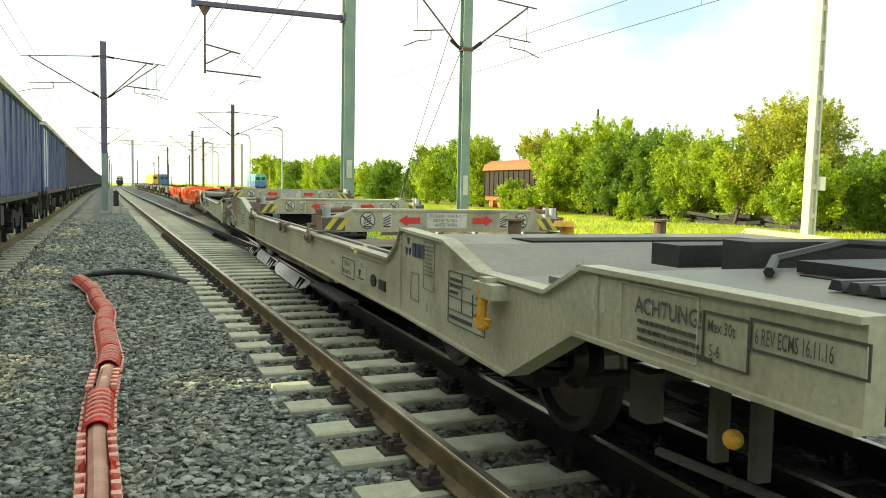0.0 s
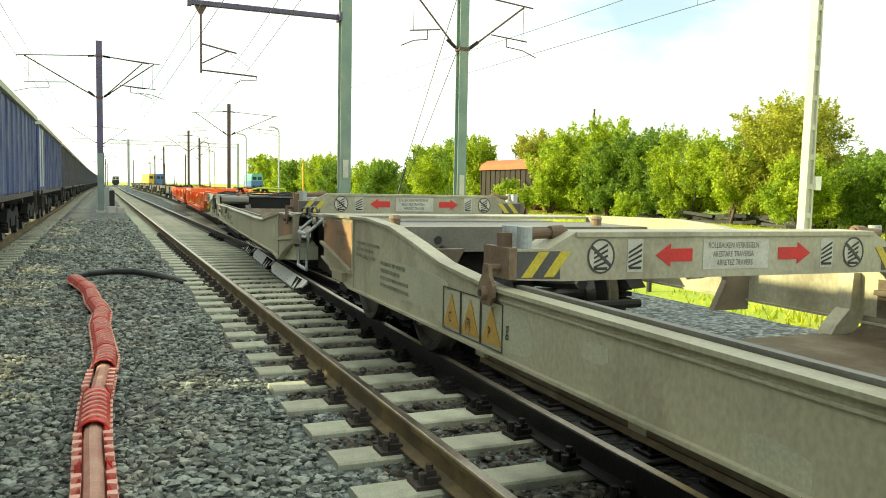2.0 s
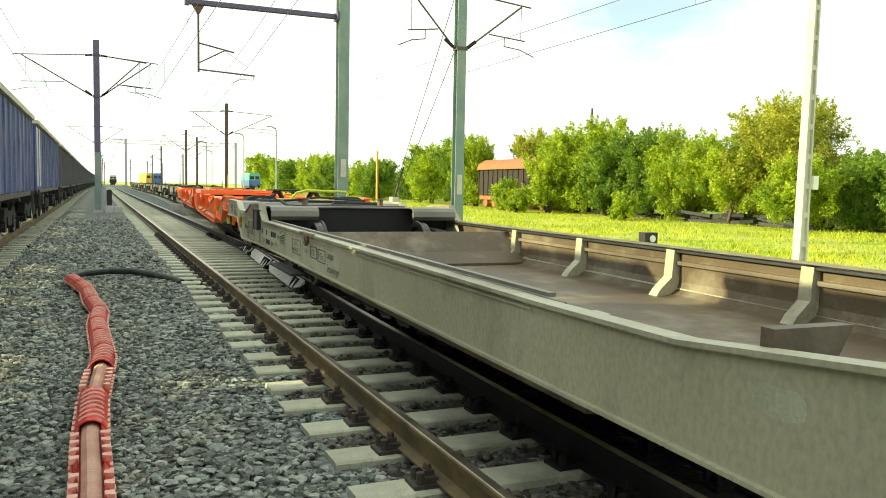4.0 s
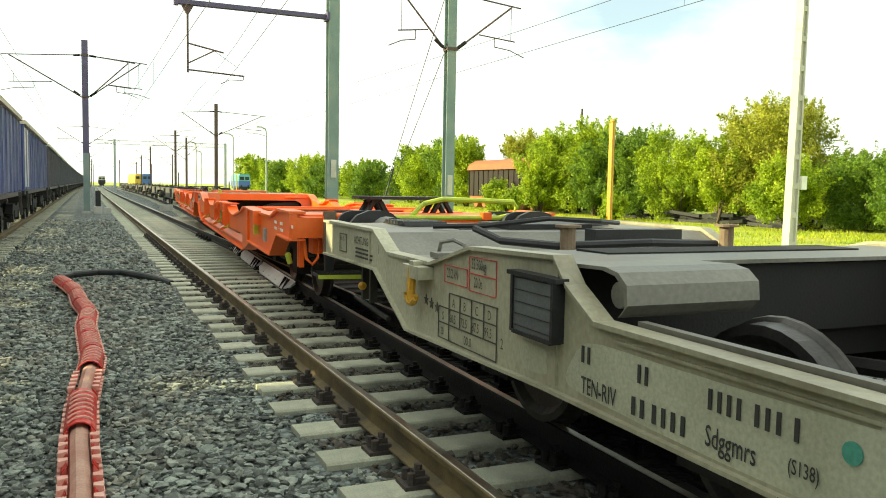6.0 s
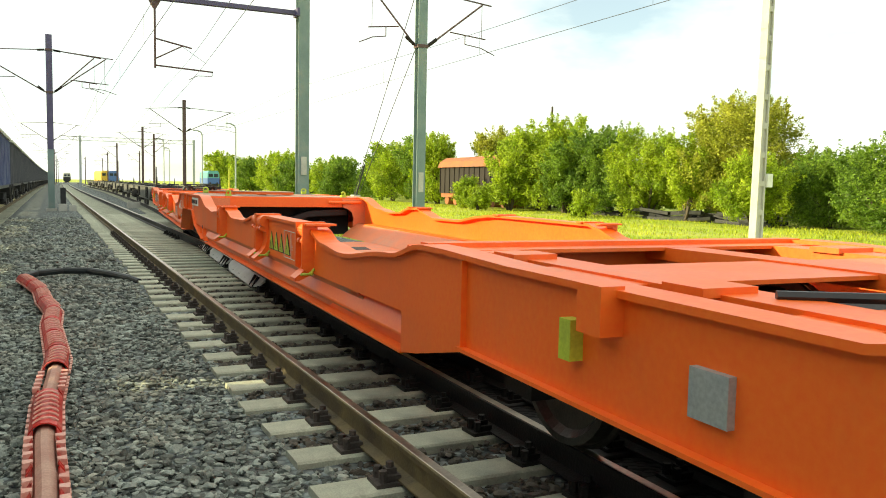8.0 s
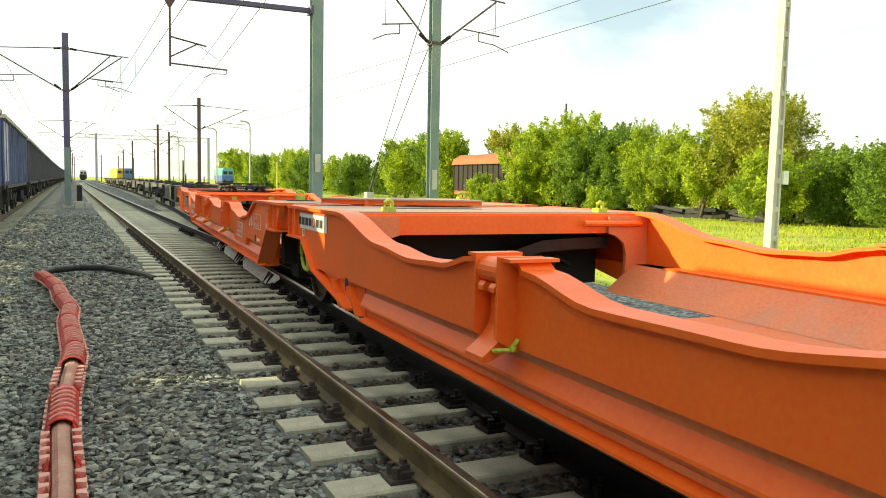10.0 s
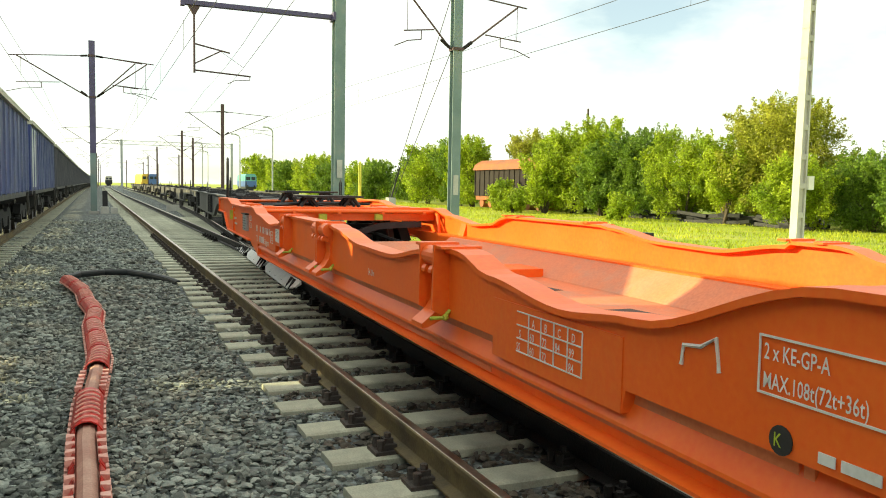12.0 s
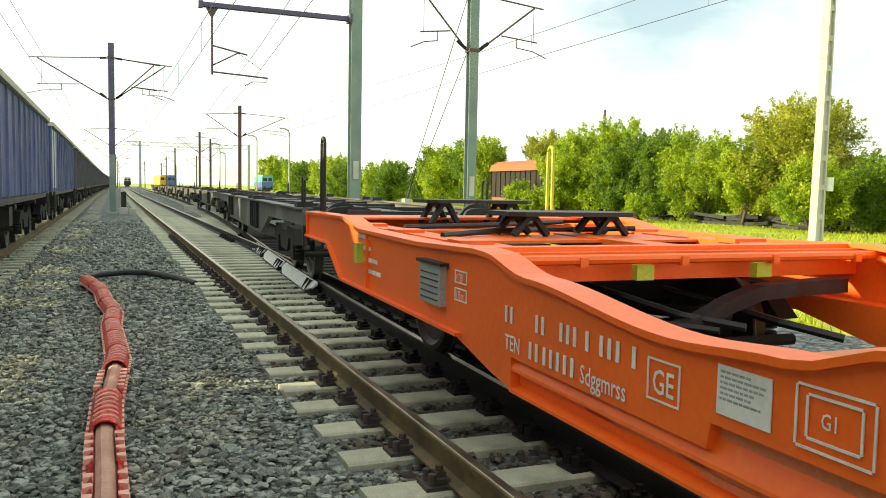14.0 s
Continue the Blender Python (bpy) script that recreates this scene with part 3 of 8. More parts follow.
BLUE_MARK = material("faded_navy_mark", (0.05, 0.06, 0.11), (0.04, 0.05, 0.09), 0.6)
PALE_SIGN = material("dirty_white_sign", (0.60, 0.60, 0.52), (0.48, 0.48, 0.41), 0.6, 0, 8, 60, 0.02, (0.36, 0.34, 0.27), 0.5, 5)
FADED_DARK = material("faded_dark_lettering", (0.14, 0.14, 0.12), (0.11, 0.11, 0.095), 0.6, 0, 8, 60, 0)
RUST_LETTER = material("letters_lost_in_rust", (0.16, 0.095, 0.055), (0.13, 0.075, 0.045), 0.7, 0, 8, 60, 0)
SLATE = material("slate_grey_panel", (0.13, 0.14, 0.145), (0.085, 0.09, 0.095), 0.5, 0.1, 5, 60, 0.05)
RING_ORANGE = material("pale_orange_mark", (0.62, 0.22, 0.10), (0.52, 0.18, 0.09), 0.6)
TEAL_MARK = material("faded_green_mark", (0.08, 0.32, 0.24), (0.06, 0.26, 0.2), 0.6)


def bogie(parent, y):
    """Two-axle bogie: side frames, springs, axle boxes, centre beam, brake beams and wheelsets."""
    bm = bmesh.new()
    for sx in (-1, 1):
        x0, x1 = sx * 0.95, sx * 1.12
        a, b = min(x0, x1), max(x0, x1)
        prism(bm, [(y - 1.35, 0.55), (y - 1.1, 0.78), (y - 0.45, 0.80), (y - 0.3, 0.72), (y + 0.3, 0.72), (y + 0.45, 0.80), (y + 1.1, 0.78), (y + 1.35, 0.55), (y + 1.2, 0.52), (y + 0.55, 0.62), (y + 0.35, 0.40), (y - 0.35, 0.40), (y - 0.55, 0.62), (y - 1.2, 0.52)], a, b)
        for ay in (-0.9, 0.9):
            box(bm, a, b, y + ay - 0.15, y + ay + 0.15, 0.30, 0.58)
            for k in (-0.24, 0.24):
                for h in range(4):
                    rod(bm, (sx * 1.03, y + ay + k, 0.40 + h * 0.055), (sx * 1.03, y + ay + k, 0.43 + h * 0.055), 0.075, 10)
    box(bm, -1.0, 1.0, y - 0.22, y + 0.22, 0.55, 0.76)
    for ay in (-1.42, 1.42):
        rod(bm, (-1.0, y + ay, 0.42), (1.0, y + ay, 0.42), 0.04, 8)
    part("bogie_frame", bm, BOGIE_BLACK, parent, "black steel bogie frame")
    bm = bmesh.new()
    for k in (-0.35, 0.35):
        tube(bm, [(k, y - 1.5, 0.62), (k * 1.2, y - 0.8, 0.55), (k, y, 0.5), (k * 1.3, y + 0.7, 0.58), (k, y + 1.5, 0.66)], 0.05, 6)
    part("brake_rigging", bm, BOGIE_BLACK, parent, "dark brake rods")
    for ay in (-0.9, 0.9):
        wheelset(parent, y + ay)


def both_sides(build):
    bm = bmesh.new()
    build(bm, -1)
    build(bm, 1)
    return bm


def side_plate(bm, sx, pts, x_out, thick):
    a, b = sx * x_out, sx * (x_out - thick)
    prism(bm, pts, min(a, b), max(a, b))


def flange(bm, sx, line, z_off, xo, xi, thick):
    strip(bm, line, z_off, min(sx * xo, sx * xi), max(sx * xo, sx * xi), thick)


def arrow(bm, y, x, z, d, w=0.25, h=0.13):
    """Flat arrow on a face that looks to -y."""
    pts = [(-w / 2 * d, 0), (-w / 2 * d + 0.10 * d, h / 2), (-w / 2 * d + 0.10 * d, h / 3.6), (w / 2 * d, h / 3.6), (w / 2 * d, -h / 3.6), (-w / 2 * d + 0.10 * d, -h / 3.6), (-w / 2 * d + 0.10 * d, -h / 2)]
    prism(bm, [(x + a, z + b) for a, b in pts], y - 0.004, y, "y")


def on_front(x, y, z):
    """Frame on a face that looks to -y: letters run towards +x."""
    return Matrix(((1, 0, 0, x), (0, 0, -1, y), (0, 1, 0, z), (0, 0, 0, 1)))


def roller_beam(parent, y, z0, z1, plain=False):
    """Sliding cross beam with lowered ends, locking claws, guide posts and warning signs."""
    h = z1 - z0
    zb = z0 + 0.66 * h
    bm = bmesh.new()
    prism(bm, [(-1.43, z0 + 0.012), (-1.15, z0), (1.15, z0), (1.43, z0 + 0.012), (1.43, zb), (1.24, zb), (1.08, z1), (-1.08, z1), (-1.24, zb), (-1.43, zb)], y, y + 0.26, "y")
    box(bm, -1.08, 1.08, y - 0.012, y, z1 - 0.026, z1 - 0.001)
    b = part("roller_beam", bm, GREY_PAINT, parent, "grey sliding cross beam with red arrows")
    for sx in (-1, 1):
        lo, hi = (lambda u, v: (min(sx * u, sx * v), max(sx * u, sx * v)))(1.43, 1.475)
        bm = bmesh.new()
        box(bm, lo, hi, y - 0.01, y + 0.30, z0 + 0.015, zb + 0.006)
        part("end_block", bm, RUST_PAINT, b, "brown end plate")
        for yy in (y + 0.05, y + 0.22):
            bm = bmesh.new()
            rod(bm, (sx * 1.36, yy, zb), (sx * 1.36, yy, z1 + 0.025), 0.042, 14)
            part("guide_post", bm, GALV, b, "pale steel guide post")
        bm = bmesh.new()
        rod(bm, (sx * 1.30, y + 0.14, z1 - 0.02), (sx * 1.06, y + 0.14, z1 - 0.01), 0.028, 10)
        rod(bm, (sx * 1.16, y + 0.14, z1 - 0.015), (sx * 1.08, y + 0.14, z1 - 0.012), 0.042, 10)
        box(bm, min(sx * 1.46, sx * 1.40), max(sx * 1.46, sx * 1.40), y + 0.11, y + 0.17, zb, z1 - 0.01)
        part("locking_rod", bm, RUST_PAINT, b, "rusty locking rod")
        bm = bmesh.new()
        yy = y + 0.10
        claw = [(yy - 0.035, z0 + 0.09), (yy + 0.035, z0 + 0.09), (yy + 0.045, z0 + 0.03), (yy + 0.085, z0 - 0.02), (yy + 0.085, z0 - 0.08), (yy + 0.045, z0 - 0.125), (yy - 0.045, z0 - 0.125), (yy - 0.085, z0 - 0.08), (yy - 0.085, z0 - 0.02), (yy - 0.045, z0 + 0.03)]
        prism(bm, claw, min(sx * 1.535, sx * 1.555), max(sx * 1.535, sx * 1.555))
        rod(bm, (sx * 1.47, yy, z0 + 0.07), (sx * 1.56, yy, z0 + 0.07), 0.02, 8)
        rod(bm, (sx * 1.50, yy, z0 - 0.06), (sx * 1.585, yy, z0 - 0.06), 0.036, 14)
        cl = part("claw", bm, RUST_PAINT, b, "rusty locking claw")
        part("pin_hole", rod(bmesh.new(), (sx * 1.583, yy, z0 - 0.06), (sx * 1.587, yy, z0 - 0.06), 0.019, 12), BLACK_STEEL, cl)
        bm = bmesh.new()
        prism(bm, [(sx * 1.425, z0 + 0.02), (sx * 1.17, z0 + 0.012), (sx * 1.17, zb - 0.012), (sx * 1.235, zb - 0.012), (sx * 1.425, zb - 0.012)], y - 0.0025, y, "y")
        part("hazard_panel", bm, HAZARD_DARK, b, "dark hazard panel")
        bm = bmesh.new()
        zt, zl = zb - 0.014, z0 + 0.024
        for u, v in ((1.40, 0.062), (1.27, 0.062)):
            prism(bm, [(sx * u, zl), (sx * (u - v), zl), (sx * (u - v - 0.10), zt), (sx * (u - 0.10), zt)], y - 0.005, y, "y")
        pieces("hazard_stripe", bm, HAZARD, b, "yellow hazard stripes")
    if plain:
        return b
    zc = (z0 + z1) / 2
    bm = bmesh.new()
    arrow(bm, y, -0.44, zc, 1)
    arrow(bm, y, 0.44, zc, -1)
    pieces("arrow", bm, RED_PAINT, b, "red direction arrows")
    bm = bmesh.new()
    prism(bm, [(-0.24, zc - 0.085), (0.24, zc - 0.085), (0.24, zc + 0.085), (-0.24, zc + 0.085)], y - 0.003, y, "y")
    for x in (-0.70, 0.70):
        prism(bm, [(x - 0.05, zc - 0.09), (x + 0.05, zc - 0.09), (x + 0.05, zc + 0.09), (x - 0.05, zc + 0.09)], y - 0.003, y, "y")
    for x in (-0.92, 0.92):
        prism(bm, [(x + 0.085 * math.cos(k * 0.5236), zc + 0.095 * math.sin(k * 0.5236)) for k in range(12)], y - 0.003, y, "y")
    pieces("sign", bm, PALE_SIGN, b, "whitish sign plates")
    bm = bmesh.new()
    for x in (-0.92, 0.92):
        ring = [(x + 0.085 * math.cos(a), zc + 0.095 * math.sin(a)) for a in np.linspace(0, 6.28318, 25)]
        for p, q in zip(ring[:-1], ring[1:]):
            prism(bm, [p, q, (x + (q[0] - x) * 0.9, zc + (q[1] - zc) * 0.9), (x + (p[0] - x) * 0.9, zc + (p[1] - zc) * 0.9)], y - 0.0065, y - 0.003, "y")
        prism(bm, [(x - 0.065, zc + 0.045), (x - 0.055, zc + 0.058), (x + 0.065, zc - 0.045), (x + 0.055, zc - 0.058)], y - 0.0068, y - 0.003, "y")
    part("pictogram_ring", bm, GREY_LETTER, b, "grey barred ring")
    bm = bmesh.new()
    for x in (-0.92, -0.70, 0.70, 0.92):
        for k in range(4):
            prism(bm, [(x - 0.045, zc - 0.055 + k * 0.025), (x - 0.045, zc - 0.065 + k * 0.025), (x + 0.04, zc - 0.035 + k * 0.03), (x + 0.04, zc - 0.022 + k * 0.03)], y - 0.006, y - 0.003, "y")
        prism(bm, [(x - 0.04, zc - 0.075), (x + 0.04, zc - 0.075), (x + 0.04, zc - 0.06), (x - 0.04, zc - 0.06)], y - 0.006, y - 0.003, "y")
    pieces("pictogram", bm, BLACK_PAINT, b, "black pictograms")
    for k, w in enumerate(("ROLLBALKEN VERRIEGELN", "ARESTARE TRAVERSA", "ARRETEZ TRAVERS")):
        words(w, 0.047, on_front((-0.205, -0.17, -0.14)[k], y - 0.004, zc + 0.036 - k * 0.05), FADED_DARK, b, squeeze=0.66)
    return b


def tie_hook(parent, y, z, x=-1.5):
    """Lashing hook under its housing."""
    bm = bmesh.new()
    box(bm, x - 0.10, x, y - 0.16, y + 0.10, z + 0.0, z + 0.075)
    box(bm, x - 0.085, x, y - 0.05, y + 0.03, z + 0.06, z + 0.10)
    part("hook_housing", bm, GREY_PAINT, parent, "grey hook housing")
    bm = bmesh.new()
    tube(bm, [(x - 0.075, y, z + 0.06), (x - 0.08, y + 0.005, z - 0.10)], 0.028, 8)
    arc = [(x - 0.08, y + 0.075 * math.cos(a), z - 0.10 - 0.055 * math.sin(a)) for a in np.linspace(0, math.pi, 9)]
    tube(bm, arc, 0.02, 8)
    rod(bm, (x - 0.08, y, z - 0.10), (x - 0.08, y, z - 0.155), 0.026, 8)
    part("hook", bm, HOOK_YELLOW, parent, "yellow lashing hook")


def board_text(parent, lines, y, z, size, mat, frame_mat=None, pad=0.03, squeeze=0.75, lead=1.15, width=None):
    """Lines of lettering on the side, with a painted frame if wanted. y: where the line begins (it runs towards smaller y)."""
    for k, t in enumerate(lines):
        if t.strip("|"):
            words(t, size, on_side(y, z - k * size * lead), mat, parent, squeeze=squeeze)
    if frame_mat:
        w = width or 0.62 * squeeze * size * max(len(t) for t in lines)
        bm = bmesh.new()
        outline(bm, y - w - pad, y + pad, z - (len(lines) - 1) * size * lead - pad, z + size * 0.75 + pad, 0.007)
        part("painted_frame", bm, frame_mat, parent)


def bars(parent, y, z, width, n, size, mat, seed=1, name="lettering_bar"):
    """Unreadable lines of lettering."""
    r = random.Random(seed)
    bm = bmesh.new()
    for k in range(n):
        u = y
        end = y - width * r.uniform(0.7, 1.0)
        while u > end:
            w = size * r.uniform(1.0, 3.2)
            plate(bm, u - w, u, z - k * size * 1.8, z - k * size * 1.8 + size * 0.8)
            u -= w + size * 0.5
    part(name, bm, mat, parent)


def blotch(parent, y, z, ry, rz, seed, mat=None):
    """Touch-up paint patch with an uneven rounded edge."""
    r = random.Random(seed)
    f, g = r.uniform(0, 6), r.uniform(0, 6)
    x = -1.5010 - (seed % 9) * 0.00012
    pts = []
    for k in range(28):
        a = 6.28318 * k / 28
        u = 1 + 0.07 * math.sin(2 * a + f) + 0.05 * math.sin(5 * a + g)
        pts.append((y + ry * u * math.copysign(abs(math.cos(a)) ** 0.55, math.cos(a)), z + rz * u * math.copysign(abs(math.sin(a)) ** 0.55, math.sin(a))))
    bm = bmesh.new()
    prism(bm, pts, x, -1.5)
    part("paint_patch", bm, mat or PALE_PAINT, parent, "pale touch-up patch")


def axle_load_panel(parent, y, z):
    """Framed lettering on a touched-up patch; y, z: upper corner where the lines begin."""
    blotch(parent, y - 0.24, z - 0.08, 0.29, 0.105, int(y * 10) % 50 + 3)
    outline(bm := bmesh.new(), y - 0.46, y, z - 0.165, z, 0.006)
    part("painted_frame", bm, GREY_LETTER, parent)
    words("2xKE-GP-A", 0.064, on_side(y - 0.095, z - 0.068), GREY_LETTER, parent, squeeze=0.70)
    words("Max.90t(60t+30t)", 0.066, on_side(y - 0.035, z - 0.138), GREY_LETTER, parent, squeeze=0.66)


def digits(parent, y, z, groups, w, h, mat):
    """Numbers as plain upright bars, one to a digit."""
    bm = bmesh.new()
    for at, n in groups:
        for k in range(n):
            plate(bm, y - at - k * w * 1.5 - w * 0.55, y - at - k * w * 1.5, z, z + h)
    pieces("number_bar", bm, mat, parent)


def grey_unit(s_end, s_in, sgn, label):
    """Half of the grey articulated pocket wagon. d runs from the outer end to the joint."""
    e = 0.15 if sgn > 0 else 0.0
    s_mid = s_end + sgn * (16.81 + e)
    pivot = s_end + sgn * (3.45 + e)
    ob = unit("pocket_wagon", pivot, s_mid, label, "halves of the grey pocket wagon") if sgn > 0 else unit("pocket_wagon", s_mid, pivot, label, "halves of the grey pocket wagon")
    c = (pivot + s_mid) / 2

    def Y(d):
        return s_end + sgn * d - c
    if sgn > 0:
        inner_top = [(12.3, 0.90), (13.0, 0.96), (13.5, 1.05), (14.0, 1.13), (14.6, 1.165), (16.1, 1.14)]
        inner_bot = [(16.1, 0.74), (15.1, 0.56)]
    else:
        inner_top = [(12.3, 0.89), (13.3, 0.90), (15.0, 1.06), (16.1, 1.07)]
        inner_bot = [(16.1, 0.75), (15.9, 0.72), (15.0, 0.47), (14.6, 0.52)]
    top = [(0, 1.12), (1.36, 1.115), (1.67, 0.977), (2.44, 0.977), (2.99, 1.11), (3.84, 1.135), (3.95, 1.02), (4.16, 0.90)] + inner_top
    bot = inner_bot + [(3.78, 0.555), (2.05, 0.52), (1.40, 0.84), (0, 0.84)]
    topy = [(Y(d), z) for d, z in top]
    poly = topy + [(Y(d), z) for d, z in bot]
    bm = both_sides(lambda b, sx: side_plate(b, sx, poly, 1.5, 0.07))
    body = part("body", bm, GREY_PAINT, ob)
    # top and bottom flanges, seams, stiffeners
    bm = both_sides(lambda b, sx: flange(b, sx, topy, -0.012, 1.525, 1.425, 0.02))
    pieces("top_flange", bm, GREY_PAINT, ob, "worn steel top flange")
    bm = both_sides(lambda b, sx: flange(b, sx, [(Y(d), 0.905) for d in (4.3, 12.2)], 0, 1.415, 1.375, 0.02))
    pieces("guide_rail", bm, GREY_DECK, ob, "inner guide rail")
    # dark strip along the gap between top flange and guide rail
    bm = both_sides(lambda b, sx: flange(b, sx, [(Y(d), 0.87) for d in (4.2, 12.3)], 0, 1.43, 1.37, 0.02))
    pieces("guide_slot", bm, BLACK_STEEL, ob, "dark strip along the guide slot")
    bm = bmesh.new()
    for sx in (-1, 1):
        a, b = min(sx * 1.424, sx * 1.43), max(sx * 1.424, sx * 1.43)
        prism(bm, [(Y(4.3), 0.60), (Y(12.4), 0.47), (Y(12.4), 0.86), (Y(4.3), 0.86)], a, b)
        prism(bm, [(sx * 1.424, 0.60), (sx * 1.40, 0.53), (sx * 1.33, 0.485), (sx * 1.24, 0.471), (sx * 1.424, 0.471)], min(Y(6.6), Y(12.5)), max(Y(6.6), Y(12.5)), "y")
    pieces("inner_lining", bm, RUST_LINING, ob, "rust-brown inner side lining")
    bm = bmesh.new()
    for sx in (-1, 1):
        prism(bm, [(sx * x, z) for x, z in ((1.43, 0.48), (1.08, 0.48), (1.14, 0.60), (1.2, 0.72), (1.18, 0.86), (1.1, 1.0), (1.43, 1.0))], min(Y(13.6), Y(13.66)), max(Y(13.6), Y(13.66)), "y")
    pieces("gusset", bm, GREY_INNER, ob, "rust-brown gusset")
    bm = bmesh.new()
    arm = [(-1.2, 0.47), (-0.7, 0.48), (-0.3, 0.53), (0.05, 0.62), (0.35, 0.73), (0.62, 0.79), (1.12, 0.80)]
    prism(bm, [(x, z - 0.05) for x, z in arm] + [(x, z + 0.05) for x, z in reversed(arm)], min(Y(15.08), Y(15.2)), max(Y(15.08), Y(15.2)), "y")
    part("yoke", bm, YOKE_STEEL, ob, "dusty dark steel yoke")
    # added black block: hides the meadow and stands for the dark under the deck
    part("underdeck_fill", box(bmesh.new(), -1.15, 1.15, min(Y(15.3), Y(15.5)), max(Y(15.3), Y(15.5)), 0.5, 0.98), BOGIE_BLACK, ob, "added near-black block closing the dark space under the deck")
    bm = both_sides(lambda b, sx: flange(b, sx, [(Y(d), z) for d, z in bot], -0.01, 1.53, 1.40, 0.016))
    pieces("bottom_flange", bm, GREY_PAINT, ob)
    bm = both_sides(lambda b, sx: flange(b, sx, [(Y(d), 0.845) for d in (4.3, 12.2)], 0, 1.512, 1.50, 0.012))
    for d in (1.25, 3.86):
        plate(bm, Y(d) - 0.01, Y(d) + 0.01, 0.86 if d < 2 else 0.58, 1.09, -1.5, 0.012)
    pieces("seam", bm, GREY_PAINT, ob)
    # deck over the end bogie
    bm = bmesh.new()
    dk = [(0.02, 1.10), (1.35, 1.095), (1.67, 0.957), (2.44, 0.957), (2.99, 1.09), (3.80, 1.10)]
    for (a, za), (b2, zb) in zip(dk[:-1], dk[1:]):
        for x0, x1 in ((-1.42, 1.42),):
            prism(bm, [(Y(a), za), (Y(b2), zb), (Y(b2), zb - 0.02), (Y(a), za - 0.02)], x0, x1)
    box(bm, -1.42, 1.42, min(Y(0.0), Y(0.05)), max(Y(0.0), Y(0.05)), 0.84, 1.10)
    pieces("end_deck", bm, GREY_DECK, ob, "dusty grey end deck")
    # flat near-black sheets in place of shaded recesses
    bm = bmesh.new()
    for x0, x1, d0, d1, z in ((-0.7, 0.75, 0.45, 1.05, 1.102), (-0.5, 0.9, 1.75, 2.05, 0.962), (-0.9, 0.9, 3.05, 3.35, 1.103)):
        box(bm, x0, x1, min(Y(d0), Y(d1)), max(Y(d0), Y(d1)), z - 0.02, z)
    pieces("recess_shade", bm, BOGIE_BLACK, ob, "near-black sheet painted as a shaded recess in the deck")
    bm = bmesh.new()
    for k in range(7):
        prism(bm, [(Y(0.10 + k * 0.075), 1.105), (Y(0.165 + k * 0.075), 1.105), (Y(0.15 + k * 0.075), 1.14), (Y(0.115 + k * 0.075), 1.14)], -1.0, -0.62)
        prism(bm, [(Y(0.10 + k * 0.075), 1.105), (Y(0.165 + k * 0.075), 1.105), (Y(0.15 + k * 0.075), 1.14), (Y(0.115 + k * 0.075), 1.14)], 0.62, 1.0)
    pieces("grip_tooth", bm, RUBBER, ob, "black grip tooth")
    bm = bmesh.new()
    if sgn > 0:
        box(bm, -0.62, 0.66, min(Y(0.5), Y(1.15)), max(Y(0.5), Y(1.15)), 1.10, 1.15)
        box(bm, -0.55, 0.9, min(Y(1.5), Y(1.7)), max(Y(1.5), Y(1.7)), 1.03, 1.20)
        box(bm, -0.5, 0.8, min(Y(2.1), Y(2.35)), max(Y(2.1), Y(2.35)), 1.02, 1.14)
    else:
        box(bm, -0.3, 0.5, Y(1.1), Y(0.55), 1.10, 1.14)
        box(bm, 0.1, 0.9, Y(1.75), Y(1.6), 1.02, 1.13)
        tube(bm, [(-0.78, Y(1.5), 1.13), (-0.72, Y(1.8), 1.06), (-0.5, Y(2.2), 1.05), (0.1, Y(2.4), 1.08), (0.7, Y(2.35), 1.06)], 0.028, 8)
        tube(bm, [(-0.6, Y(2.9), 1.0), (-0.1, Y(3.3), 1.03), (0.6, Y(3.2), 1.02)], 0.03, 8)
    tube(bm, [(-0.9, Y(1.0), 1.12), (-0.6, Y(1.3), 1.14), (-0.1, Y(1.4), 1.20), (0.5, Y(1.2), 1.17), (0.9, Y(0.9), 1.14)], 0.022, 6)
    pieces("coupling_rail", bm, BLACK_STEEL, ob, "dark trailer coupling rails")
    bm = bmesh.new()
    tube(bm, [(-1.22, Y(1.86), 0.97), (-1.22, Y(1.90), 1.06), (-1.16, Y(1.98), 1.08), (-1.12, Y(2.06), 1.05), (-1.12, Y(2.1), 0.97)], 0.015, 6)
    box(bm, -1.30, -1.14, Y(1.98) - 0.07, Y(1.98) + 0.07, 0.965, 1.0)
    part("lashing_ring", bm, GREY_DECK, ob)
    # pins that stand on the deck and a lifting eye
    bm = bmesh.new()
    for x in (-0.55, 0.75):
        d = 4.05 if sgn > 0 else 2.4
        rod(bm, (x, Y(d), 0.92), (x, Y(d), 1.185), 0.05, 12)
        rod(bm, (x, Y(d), 1.185), (x, Y(d), 1.20), 0.085, 12)
    pieces("king_pin_stop", bm, RUST_PAINT, ob, "brown steel pin")
    if sgn > 0:
        part("bogie_cover", box(bmesh.new(), -1.24, 1.24, Y(2.99), Y(4.1), 0.90, 0.93), RUST_LINING, ob, "rust-brown cover plate over the bogie")
        bm = bmesh.new()
        box(bm, -0.40, 0.0, Y(3.75), Y(4.1), 0.93, 1.05)
        seat = part("king_pin_seat", bm, RUST_PAINT, ob, "brown king pin seat")
        bm = bmesh.new()
        rod(bm, (-0.2, Y(3.92), 1.05), (-0.2, Y(3.92), 1.09), 0.085, 14)
